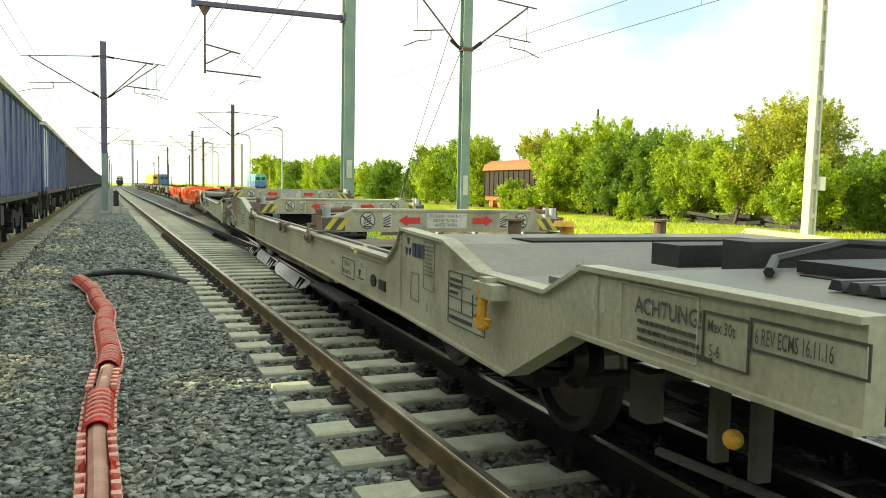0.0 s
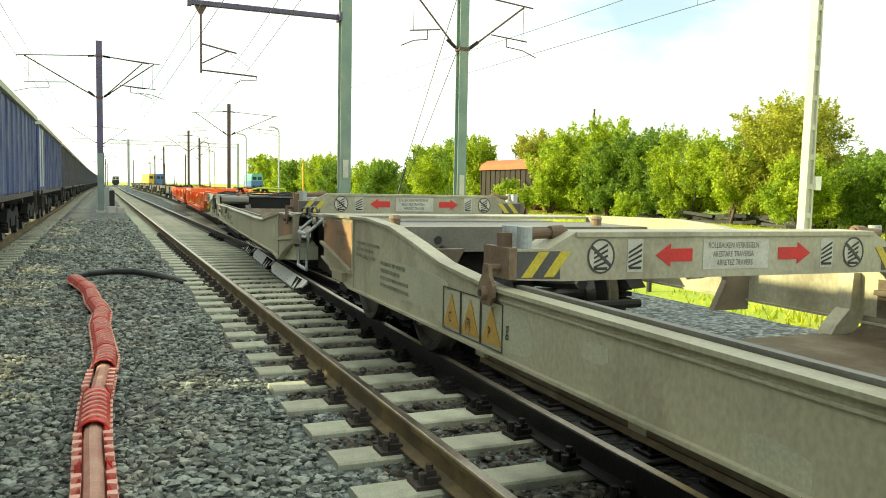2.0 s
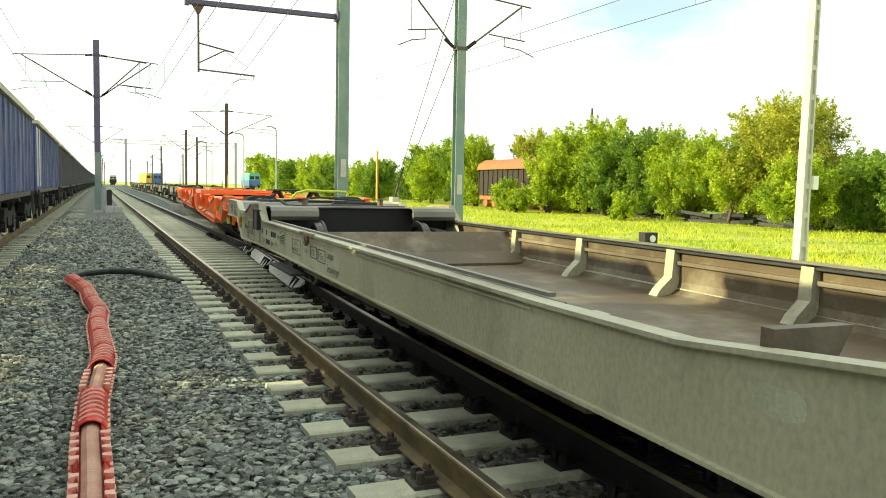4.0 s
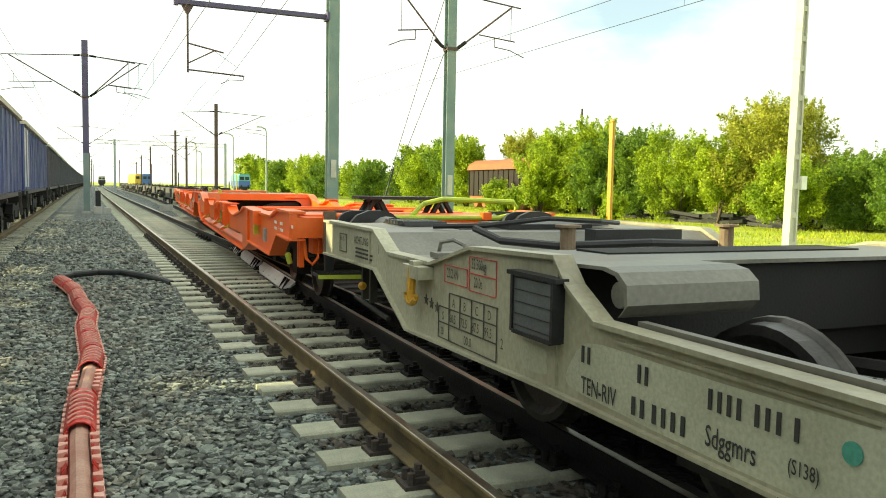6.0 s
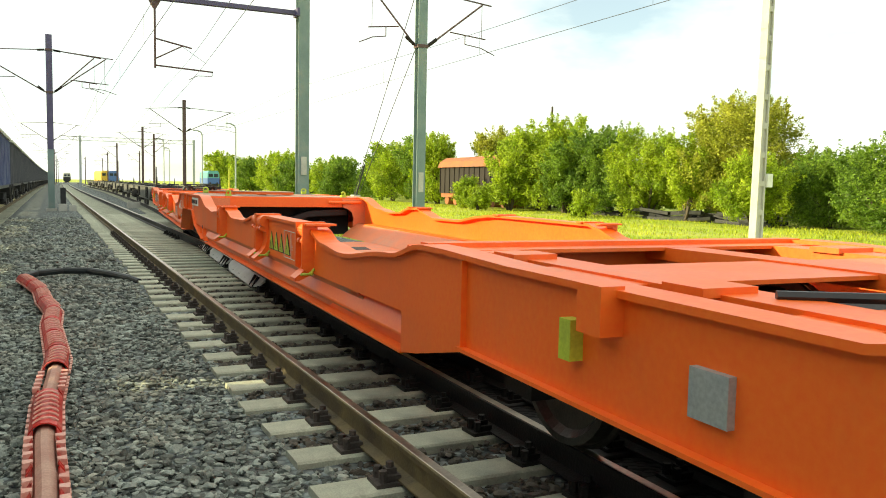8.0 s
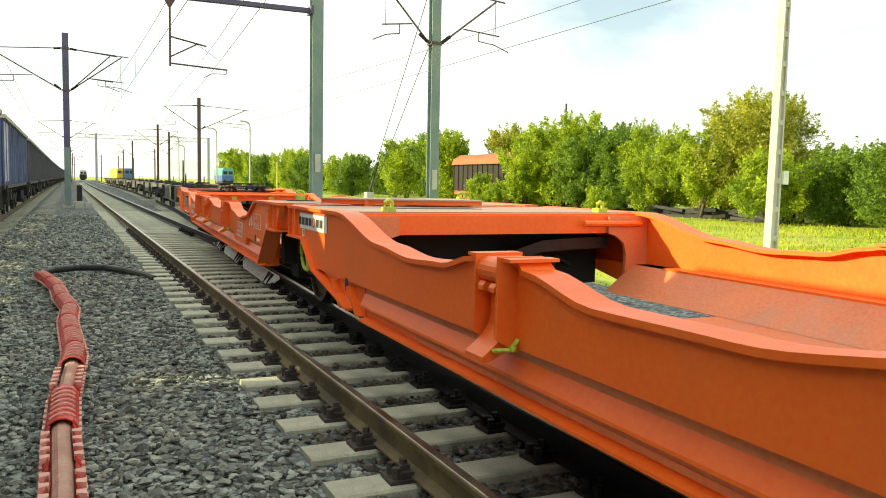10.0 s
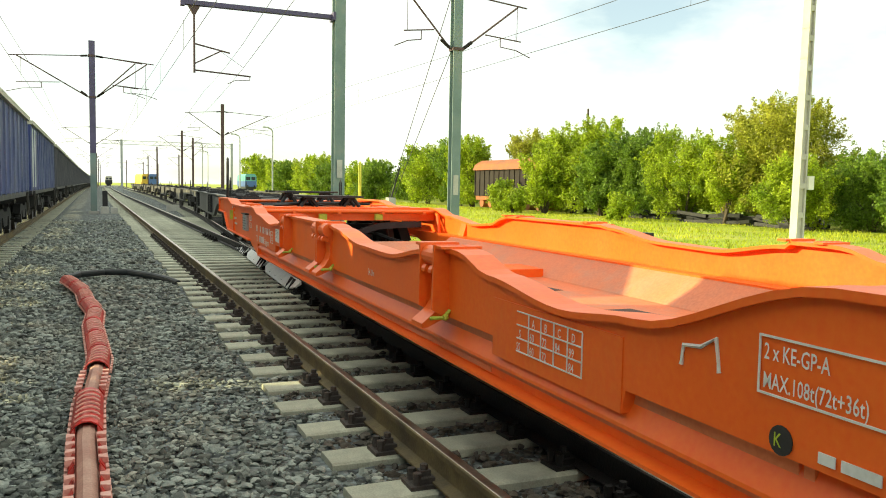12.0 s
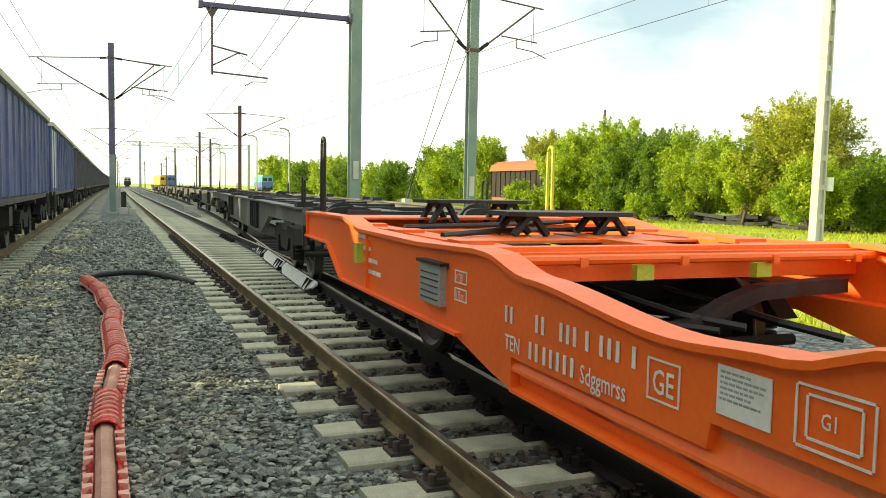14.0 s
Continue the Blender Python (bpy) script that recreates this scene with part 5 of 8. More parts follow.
def orange_unit(s_end, sgn, label, k):
    """Half of the orange pocket wagon; d runs from the outer end to the joint."""
    s_mid = s_end + sgn * 16.6
    pivot = s_end + sgn * 2.9
    ob = unit("pocket_wagon", min(pivot, s_mid), max(pivot, s_mid), label, "halves of the orange pocket wagon")
    c = (pivot + s_mid) / 2

    def Y(d):
        return s_end + sgn * d - c

    def rng(a, b):
        return min(Y(a), Y(b)), max(Y(a), Y(b))
    front = k < 0
    end, portal = (16.1, 14.45) if front else (16.45, 15.15)
    top = [(0, 1.14), (0.85, 1.145), (1.38, 1.05), (3.2, 1.055), (3.9, 1.075)] if front else [(0, 1.14), (1.6, 1.145), (2.1, 1.065), (3.6, 1.055), (4.5, 1.08)]
    top += smooth_line([(4.6 + k, 1.075), (5.1 + k, 0.985), (6.2 + k, 0.895), (6.75 + k, 0.93), (7.15 + k, 1.03)])
    top += [(7.25 + k, 1.055), (9.15 + k, 1.055), (9.5 + k, 1.05)] + smooth_line([(9.65 + k, 1.03), (10.5 + k, 0.94), (11.25 + k, 0.93), (11.8 + k if front else 12.05 + k, 1.02)])
    top += [(11.85 + k, 1.055), (12.24 + k, 1.055)] if front else [(12.1 + k, 1.055), (12.45 + k, 1.055)]
    if front:
        top += smooth_line([(11.95, 1.04), (12.35, 0.965), (12.85, 0.945), (13.4, 0.985), (14.4, 1.165)]) + [(end, 1.165)]
    else:
        top += smooth_line([(12.6, 1.05), (13.0, 0.96), (13.75, 0.89), (14.3, 0.935), (15.2, 1.16)]) + [(end + 0.2, 1.17)]
    ty = [(Y(d), z) for d, z in top]
    # foot of the side: end cheek, raised edge of the flaps, hanging panels
    if front:
        bot = [(end, 0.885), (15.55, 0.89), (15.15, 0.64), (15.05, 0.655), (3.75, 0.655), (3.7, 0.605), (1.36, 0.595), (0.83, 0.87), (0, 0.86)]
    else:
        bot = [(end, 0.88), (16.05, 0.88), (15.72, 0.655), (14.22, 0.655), (14.2, 0.56), (13.04, 0.56), (13.02, 0.655), (6.46, 0.655), (6.44, 0.56), (4.3, 0.575), (1.55, 0.595), (1.0, 0.885), (0, 0.90)]
    poly = ty + [(Y(d), z) for d, z in bot]
    part("body", both_sides(lambda b, sx: side_plate(b, sx, poly, 1.5, 0.05)), ORANGE, ob)
    pieces("top_flange", both_sides(lambda b, sx: flange(b, sx, ty, -0.014, 1.535, 1.36, 0.028)), ORANGE, ob, "rounded orange top flange")
    # sill set back under the flaps: slanting web, lip, lower web and foot flange
    sec = [(1.28, 0.71), (1.43, 0.71), (1.43, 0.635), (1.492, 0.515), (1.494, 0.50), (1.45, 0.49), (1.44, 0.42), (1.505, 0.407), (1.505, 0.392), (1.28, 0.392)]
    s0, s1 = (4.6, 13.9) if front else (4.95, 15.42)
    bm = bmesh.new()
    for sx in (-1, 1):
        prism(bm, [(sx * x, z) for x, z in sec], *rng(s0, s1), "y")
        a, b = min(sx * 1.497, sx * 1.30), max(sx * 1.497, sx * 1.30)
        prism(bm, [(Y(s0), 0.70), (Y(s0), 0.40), (Y(s0 - 0.25), 0.44), (Y(s0 - 1.0), 0.60), (Y(s0 - 1.0), 0.70)], a, b)
        if front:
            prism(bm, [(Y(s1), 0.70), (Y(s1), 0.41), (Y(14.15), 0.45), (Y(15.12), 0.63), (Y(15.14), 0.70)], min(sx * 1.455, sx * 1.30), max(sx * 1.455, sx * 1.30))
    part("sill", bm, ORANGE, ob, "orange lower sill")
    bm = bmesh.new()
    if front:
        cheek = [(end + 0.01, 0.885), (15.55, 0.89), (15.15, 0.64), (14.1, 0.45)], [(3.7, 0.605), (1.36, 0.595), (0.83, 0.87), (0, 0.86)]
    else:
        cheek = [(end + 0.12, 0.885), (16.05, 0.88), (15.44, 0.44)], [(4.3, 0.575), (1.55, 0.595), (1.0, 0.885), (0, 0.90)]
    for seg in cheek:
        for sx in (-1, 1):
            flange(bm, sx, [(Y(d), z) for d, z in seg], -0.012, 1.545, 1.36, 0.018)
    pieces("bottom_flange", bm, ORANGE, ob, "orange bottom flange")
    bm = bmesh.new()
    for d, z0, z1 in ((0.02, 0.88, 1.12), (3.68 if front else 2.35, 0.61, 1.05), (end - 0.02, 0.89, 1.15), (end - 0.28, 0.90, 1.15)):
        plate(bm, Y(d) - 0.011, Y(d) + 0.011, z0, z1, -1.5, 0.03)
    for d in (14.62, 14.2) if front else ():
        prism(bm, [(Y(d), 0.60), (Y(d - 0.24), 0.42), (Y(d - 0.27), 0.42), (Y(d - 0.03), 0.62)], -1.515, -1.44)
    pieces("rib", bm, ORANGE, ob)
    bm = bmesh.new()
    for d in ((0.0, 0.06), (4.3, 4.42), (portal - 0.06, portal + 0.06)):
        box(bm, -1.45, 1.45, *rng(*d), 0.88 if d[0] < 14 else 0.99, 1.09 if d[0] < 14 else 1.15)
    box(bm, -1.45, 1.45, *rng(4.1, 4.5), 1.04, 1.062)
    box(bm, -1.45, 1.45, *rng(portal - 0.02, end + 0.15), 1.146, 1.166)
    for x in (-1.1, 0.2, 1.1):
        box(bm, x - 0.12, x + 0.12, *rng(0.06, 4.3), 0.98, 1.06)
    box(bm, -1.45, 1.45, *rng(0.06, 0.8), 1.10, 1.12)
    box(bm, -1.45, 1.45, *rng(2.6, 3.3), 1.03, 1.05)
    box(bm, -1.45, 1.45, *rng(1.55, 1.85), 1.02, 1.045)
    rod(bm, (-1.45, Y(4.62), 1.03), (1.45, Y(4.62), 1.03), 0.03, 8)
    rod(bm, (0.75, Y(portal - 0.12), 1.08), (1.36, Y(portal - 0.12), 1.08), 0.028, 8)
    pieces("cross_member", bm, ORANGE, ob)
    # closed end towards the joint, with a round hole and a bent lower lip
    bm = bmesh.new()
    box(bm, -1.45, 1.45, *rng(end - 0.05, end - 0.01), 0.90, 1.146)
    part("end_lip", box(bmesh.new(), -1.36, 1.36, *rng(end - 0.09, end + 0.03), 0.875, 0.898), ORANGE, ob)
    part("joint_nose", prism(bmesh.new(), [(-0.85, 0.96), (0.85, 0.96), (0.6, 1.13), (-0.6, 1.13)], *rng(end - 0.008, end + 0.4), "y"), ORANGE, ob, "orange nose of the joint")
    wall = part("end_wall", bm, ORANGE, ob, "orange end wall at the joint")
    for x in (-1.28, 1.28):
        b2 = rod(bmesh.new(), (x, Y(end - 0.012), 1.03), (x, Y(end - 0.005), 1.03), 0.052, 18)
        part("round_hole", b2, BLACK_STEEL, wall)
    part("deck_plate", box(bmesh.new(), -1.35, 1.44, *rng(portal + 0.08, end - 0.03), 1.168, 1.173), ORANGE_DECK, ob, "dusty orange deck plate")
    # black sheet on the deck, painted as the shade inside an opening
    bm = bmesh.new()
    for d in (end - 0.62, ):
        prism(bm, [(-0.75, Y(d)), (0.15, Y(d) + 0.02), (0.15, Y(d - 0.28)), (-0.75, Y(d - 0.2))], 1.1725, 1.176, "z")
    part("deck_opening", bm, BLACK_STEEL, ob, "black sheet painted as the dark of an opening in the deck")
    bm = bmesh.new()
    box(bm, -1.45, 1.45, *rng(6.4, 12.9), 0.43, 0.46)
    for sx in (-1, 1):
        prism(bm, [(sx * x, z) for x, z in ((1.45, 0.46), (1.10, 0.46), (1.16, 0.50), (1.21, 0.58), (1.22, 0.80), (1.19, 0.90), (1.10, 0.965), (1.02, 0.99), (1.02, 1.14), (1.45, 1.14))], *rng(portal - 0.10, portal - 0.06), "y")
        prism(bm, [(sx * x, z) for x, z in ((1.45, 0.70), (1.29, 0.70), (0.98, 0.462), (1.45, 0.462))], *rng(5.6, portal - 0.12), "y")
    prism(bm, [(Y(6.4), 0.43), (Y(6.4), 0.47), (Y(5.9), 0.62), (Y(5.5), 0.62), (Y(5.5), 0.58), (Y(5.9), 0.58)], -1.45, 1.45)
    part("pocket_floor", bm, ORANGE_FLOOR, ob, "dusty orange pocket floor")
    bm = bmesh.new()
    for d in (7.6, 9.6, 11.3):
        prism(bm, [(-0.55, Y(d)), (0.55, Y(d)), (0.62, Y(d + 0.5)), (-0.62, Y(d + 0.5))], 0.461, 0.464, "z")
    pieces("floor_scuff", bm, BRAKE_GREY, ob, "dark scuffed floor opening")
    # made-up block that closes the see-through opening with darkness
    part("underdeck_fill", box(bmesh.new(), -1.3, 1.3, *rng(portal + 0.5, portal + 0.7), 0.46, 1.13), BOGIE_BLACK, ob, "added near-black block closing the dark space under the deck")
    bow = [(-1.25, 0.50), (-0.85, 0.505), (-0.4, 0.54), (-0.05, 0.62), (0.22, 0.74), (0.45, 0.81), (0.80, 0.83), (1.16, 0.84)]
    bm = bmesh.new()
    prism(bm, bow + [(x, z + 0.105) for x, z in reversed(bow)], *rng(portal + 0.12, portal + 0.26), "y")
    part("yoke", bm, YOKE_STEEL, ob, "dusty dark steel yoke")
    bm = bmesh.new()
    prism(bm, [(x, z - 0.06) for x, z in bow] + [(x, z + 0.035) for x, z in reversed(bow)], *rng(4.5, 4.62), "y")
    part("yoke", bm, YOKE_STEEL, ob, "dusty dark steel yoke")
    bm = bmesh.new()
    for q, (x, z) in enumerate(((-1.0, 0.80), (-0.55, 0.74), (-0.35, 0.78), (0.45, 0.70))):
        tube(bm, [(x, Y(3.6), z), (x + 0.1, Y(4.1), z - 0.05), (x + 0.25, Y(4.5), z - 0.12), (x + 0.5, Y(4.8), z - 0.10 - 0.03 * q)], 0.018 + 0.004 * q, 6)
    pieces("brake_pipe", bm, YOKE_STEEL, ob, "dusty brake pipes under the deck")
    bm = bmesh.new()
    for x in (-0.9, -0.2, 0.5, 1.2):
        box(bm, x - 0.025, x + 0.025, *rng(4.42, 4.66), 0.99, 1.045)
    for d0 in (1.2, 2.2, 3.55):
        box(bm, -1.3, -1.05, *rng(d0, d0 + 0.22), 1.05, 1.085)
        box(bm, 0.95, 1.25, *rng(d0, d0 + 0.22), 1.05, 1.085)
    pieces("bracket", bm, ORANGE, ob, "orange bracket")
    # no hollows here: dark sheets between the beams give the recesses' shade
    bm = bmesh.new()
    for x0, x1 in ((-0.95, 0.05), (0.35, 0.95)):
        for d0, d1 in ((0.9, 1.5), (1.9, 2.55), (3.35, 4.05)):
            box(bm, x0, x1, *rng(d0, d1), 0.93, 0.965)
    pieces("recess_shade", bm, BOGIE_BLACK, ob, "near-black sheet painted as a shaded recess in the deck")
    bm = bmesh.new()
    for q in range(4):
        x = -0.75 + q * 0.42
        tube(bm, [(x, Y(portal + 0.10), 0.58), (x + 0.2, Y(portal + 0.3), 0.72 + 0.03 * (q % 2)), (x + 0.45, Y(portal + 0.45), 0.66)], 0.022, 6)
    pieces("brake_pipe", bm, YOKE_STEEL, ob, "dusty brake pipes under the deck")
    bm = bmesh.new()
    for sx in (-1, 1):
        prism(bm, [(sx * 1.45, 0.46), (sx * 1.05, 0.46), (sx * 1.15, 0.56), (sx * 1.38, 0.66), (sx * 1.45, 0.9)], *rng(5.6, 5.8), "y")
        tube(bm, [(sx * 1.40, Y(4.65), 1.0), (sx * 1.36, Y(4.85), 0.97), (sx * 1.36, Y(4.9), 0.70), (sx * 1.36, Y(5.05), 0.64)], 0.03, 8)
    box(bm, 0.3, 1.0, *rng(8.4, 9.0), 0.46, 0.55)
    pieces("rib", bm, ORANGE, ob, "orange inner ribs")
    # folding side flaps: hinge cheeks, drum, lugs and the curved tongue
    tongue = [(1.47, 0.96), (1.545, 0.95), (1.525, 0.88), (1.52, 0.80), (1.535, 0.74), (1.57, 0.685), (1.655, 0.615), (1.655, 0.59), (1.62, 0.59), (1.47, 0.66)]
    cheek_pl = [(1.36, 1.05), (1.36, 1.085), (1.60, 1.085), (1.605, 0.70), (1.545, 0.665), (1.47, 0.665), (1.47, 1.05)]
    for sx in (-1, 1):
        for d, double in (((7.2 if front else 7.4) + k, False), (9.22 + k, True), ((12.03 if front else 12.22) + k, False)):
            for off in ((-0.145, 0.145) if double else (0,)):
                y = Y(d) + off
                bm = bmesh.new()
                prism(bm, [(sx * x, z) for x, z in tongue], y - 0.092, y + 0.092, "y")
                post = part("hinge_post", bm, ORANGE, ob, "orange curved flap hinge post")
                bm = bmesh.new()
                for q in ((-0.118,) if off > 0 else (0.118,) if off < 0 else (-0.118, 0.118)):
                    prism(bm, [(sx * x, z) for x, z in cheek_pl], y + q - 0.011, y + q + 0.011, "y")
                    box(bm, min(sx * 1.33, sx * 1.59), max(sx * 1.33, sx * 1.59), y + q - (0.10 if q < 0 else -0.012), y + q + (0.10 if q > 0 else -0.012), 1.066, 1.082)
                pieces("hinge_cheek", bm, ORANGE, post, "orange upright cheek plate")
                bm = bmesh.new()
                rod(bm, (sx * 1.535, y - 0.105, 1.01), (sx * 1.535, y + 0.105, 1.01), 0.062, 16)
                part("hinge_drum", bm, ORANGE, post)
                for q in (-0.085, 0.03):
                    bm = bmesh.new()
                    prism(bm, [(sx * 1.50, 0.94), (sx * 1.585, 0.955), (sx * 1.60, 0.935), (sx * 1.60, 0.915), (sx * 1.50, 0.89)], y + q, y + q + 0.055, "y")
                    part("lug", bm, ORANGE, post)
                bm = bmesh.new()
                tube(bm, [(sx * 1.50, y - 0.15, 0.70), (sx * 1.54, y - 0.15, 0.655), (sx * 1.60, y - 0.13, 0.652), (sx * 1.60, y - 0.10, 0.645)], 0.012, 6)
                bmesh.ops.create_icosphere(bm, subdivisions=1, radius=0.022, matrix=pose(sx * 1.53, y - 0.155, 0.66))
                part("latch", bm, LIME, post, "yellow-green latch pin")
    # buffers on the outer end
    for x in (-0.875, 0.875):
        bm = bmesh.new()
        rod(bm, (x, Y(0.02), 1.0), (x, Y(-0.30), 1.0), 0.135, 20, 0.12)
        box(bm, x - 0.19, x + 0.19, *rng(-0.035, 0.0), 0.83, 1.17)
        rod(bm, (x, Y(-0.30), 1.0), (x, Y(-0.36), 1.0), 0.12, 20)
        buf = part("buffer", bm, RUBBER, ob, "black buffer")
        prism(b2 := bmesh.new(), [(x + 0.30 * math.copysign(abs(math.cos(a)) ** 0.5, math.cos(a)), 0.97 + 0.22 * math.copysign(abs(math.sin(a)) ** 0.5, math.sin(a))) for a in np.linspace(0, 6.0, 20)], *rng(-0.66, -0.60), "y")
        rod(b2, (x, Y(-0.34), 1.0), (x, Y(-0.62), 1.0), 0.10, 18)
        part("buffer_plate", b2, BLACK_STEEL, buf)
        b3 = bmesh.new()
        for dx in (-0.14, 0.14):
            for dz in (-0.12, 0.12):
                rod(b3, (x + dx, Y(-0.035), 1.0 + dz), (x + dx, Y(-0.06), 1.0 + dz), 0.025, 6)
        part("bolt", b3, GALV, buf, "steel bolts")
    bogie(ob, Y(2.9))
    return ob, Y, rng


def triangle_sign(ob, y, z, w, h, ch, mat):
    bm = bmesh.new()
    prism(bm, [(y - w / 2, z), (y + w / 2, z), (y, z + h)], -1.508, -1.503)
    tri = part("warning_triangle", bm, BLACK_PAINT, ob, "yellow-green warning triangle")
    bm = bmesh.new()
    prism(bm, [(y - w / 2 + 0.014, z + 0.008), (y + w / 2 - 0.014, z + 0.008), (y, z + h - 0.017)], -1.511, -1.509)
    part("triangle_face", bm, mat, tri)
    words(ch, 0.085, on_side(y + (0.05 if len(ch) > 1 else 0.03), z + 0.03, -1.5135), BLACK_PAINT, tri, squeeze=0.75)


def stanchion(ob, x, y, z, wide=0.14, tall=0.55, mat=None, label="yellow tubular hand rail"):
    bm = bmesh.new()
    pts = [(x, y, z), (x, y, z + tall - wide)] + [(x, y + wide / 2 - wide / 2 * math.cos(a), z + tall - wide + wide / 2 * math.sin(a)) for a in np.linspace(0, math.pi, 7)] + [(x, y + wide, z + tall - wide), (x, y + wide, z + 0.22), (x, y + wide * 0.6, z + 0.17), (x, y + 0.02, z + 0.19)]
    tube(bm, pts, 0.02, 8)
    part("hand_rail", bm, mat or LIME, ob, label)


def trailer_stand(ob, x0, x1, y0, y1, z0, z1):
    """Black coupling plate on four splayed legs."""
    bm = bmesh.new()
    prism(bm, [(x0, y0 + 0.1), (x0 + 0.1, y0), (x1 - 0.1, y0), (x1, y0 + 0.1), (x1, y1 - 0.1), (x1 - 0.1, y1), (x0 + 0.1, y1), (x0, y1 - 0.1)], z1 - 0.035, z1, "z")
    for x in (x0 + 0.22, x1 - 0.22):
        box(bm, x - 0.06, x + 0.06, y0 + 0.12, y1 - 0.12, z1 - 0.075, z1 - 0.035)
        for y in (y0 + 0.14, y1 - 0.14):
            for k in (-0.1, 0.1):
                rod(bm, (x + k * 1.5, y, z0), (x + k * 0.4, y, z1 - 0.06), 0.035, 6)
    part("trailer_stand", bm, BLACK_STEEL, ob, "black trailer coupling stand")


def orange_front():
    ob, Y, rng = orange_unit(36.33, 1, "front half of a bright orange articulated pocket wagon", -0.37)
    t = lambda s: Y(s - 36.33)
    trailer_stand(ob, -0.6, 0.65, t(37.0), t(37.55), 1.06, 1.31)
    bm = bmesh.new()
    tube(bm, [(-1.2, t(37.5), 1.07), (-0.6, t(37.4), 1.09), (0.1, t(37.2), 1.07), (0.6, t(37.5), 1.1), (0.9, t(38.4), 1.08)], 0.025, 6)
    tube(bm, [(-1.1, t(38.4), 1.07), (-0.5, t(38.0), 1.08), (0.4, t(38.1), 1.07), (1.0, t(37.8), 1.08)], 0.02, 6)
    pieces("brake_hose", bm, RUBBER, ob, "black hoses on the deck")
    # hand rail folded over the buffers, corner post, steps
    bm = bmesh.new()
    y = t(36.25)
    tube(bm, [(-1.05, y, 1.10), (0.75, y - 0.05, 1.10), (0.93, y - 0.05, 1.14), (0.97, y - 0.05, 1.22), (0.93, y - 0.05, 1.28), (0.10, y - 0.03, 1.30), (-0.1, y, 1.25), (-0.25, y, 1.11)], 0.028, 8)
    part("hand_rail", bm, LIME, ob, "yellow-green folded hand rail")
    bm = bmesh.new()
    rod(bm, (-1.2, y - 0.02, 1.11), (-0.75, y - 0.02, 1.10), 0.04, 10)
    box(bm, 0.55, 0.65, y - 0.1, y, 1.08, 1.16)
    pieces("rail_sleeve", bm, ORANGE, ob)
    bm = bmesh.new()
    box(bm, -1.20, -1.08, y - 0.10, y - 0.02, 0.72, 1.16)
    part("corner_post", bm, RUST_PAINT, ob, "rusty corner post")
    bm = bmesh.new()
    prism(bm, [(-1.30, y - 0.30), (-0.86, y - 0.36), (-0.80, y - 0.30), (-0.80, y + 0.02), (-1.30, y + 0.02)], 0.50, 0.53, "z")
    part("step_hanger", box(bmesh.new(), -1.19, -1.10, y - 0.09, y - 0.03, 0.53, 0.72), BLACK_STEEL, ob)
    st = part("step", bm, BLACK_STEEL, ob, "dark grating step")
    bm = bmesh.new()
    for k in range(9):
        box(bm, -1.28, -0.82, y - 0.28 + k * 0.035, y - 0.272 + k * 0.035, 0.53, 0.545)
    pieces("grating_bar", bm, BLACK_STEEL, st)
    bm = bmesh.new()
    prism(bm, [(-1.305, y - 0.31), (-0.85, y - 0.375), (-0.79, y - 0.31), (-0.81, y - 0.305), (-0.86, y - 0.36), (-1.305, y - 0.298)], 0.495, 0.535, "z")
    part("step_edge", bm, LIME, st, "yellow-green step edge")
    bm = bmesh.new()
    tube(bm, [(-0.95, y, 0.86), (-0.86, y - 0.08, 0.74), (-0.55, y - 0.08, 0.75), (-0.60, y, 0.88)], 0.014, 6)
    part("coupler_handle", bm, LIME, ob, "pale green coupler handle")
    bm = bmesh.new()
    for k in (0.12, 0.22):
        box(bm, -1.40, -1.35, t(36.35 + k), t(36.385 + k), 0.56, 0.88)
    tube(bm, [(-1.36, t(36.42), 0.86), (-1.34, t(36.40), 0.66), (-1.28, t(36.38), 0.60), (-1.22, t(36.40), 0.66), (-1.20, t(36.42), 0.86)], 0.018, 6)
    box(bm, -1.25, -1.0, t(36.5), t(36.75), 0.70, 0.86)
    pieces("brake_lever", bm, ORANGE, ob, "orange brake levers")
    bm = bmesh.new()
    bmesh.ops.create_icosphere(bm, subdivisions=2, radius=0.035, matrix=pose(-1.46, t(36.82), 0.66))
    rod(bm, (-1.46, t(36.82), 0.65), (-1.44, t(36.8), 0.57), 0.03, 8)
    part("lever_knob", bm, LIME, ob, "yellow-green lever knob")
    bm = bmesh.new()
    box(bm, -0.25, 0.25, t(35.75), t(36.3), 0.66, 1.0)
    tube(bm, [(0, t(36.2), 0.8), (0, t(35.9), 0.62), (0, t(35.6), 0.7)], 0.05, 8)
    part("screw_coupler", bm, BLACK_STEEL, ob, "black screw coupler")
    # side fittings
    bm = bmesh.new()
    box(bm, -1.53, -1.5, t(38.15), t(38.32), 0.72, 0.88)
    part("side_plate", bm, GALV, ob, "small grey plate")
    bm = bmesh.new()
    box(bm, -1.56, -1.5, t(38.95), t(39.03), 0.76, 0.92)
    part("latch", bm, LIME, ob, "yellow-green latch")
    bm = bmesh.new()
    box(bm, -1.60, -1.5, t(38.70), t(38.85), 0.90, 1.08)
    part("rail_socket", bm, ORANGE, ob)
    for s in (37.5, 37.1, 36.5):
        bars(ob, t(s), 0.98, 0.16, 2, 0.04, WHITE_PAINT, int(s * 10))
    words("250 m", 0.05, on_side(t(37.25), 0.93), WHITE_PAINT, ob)
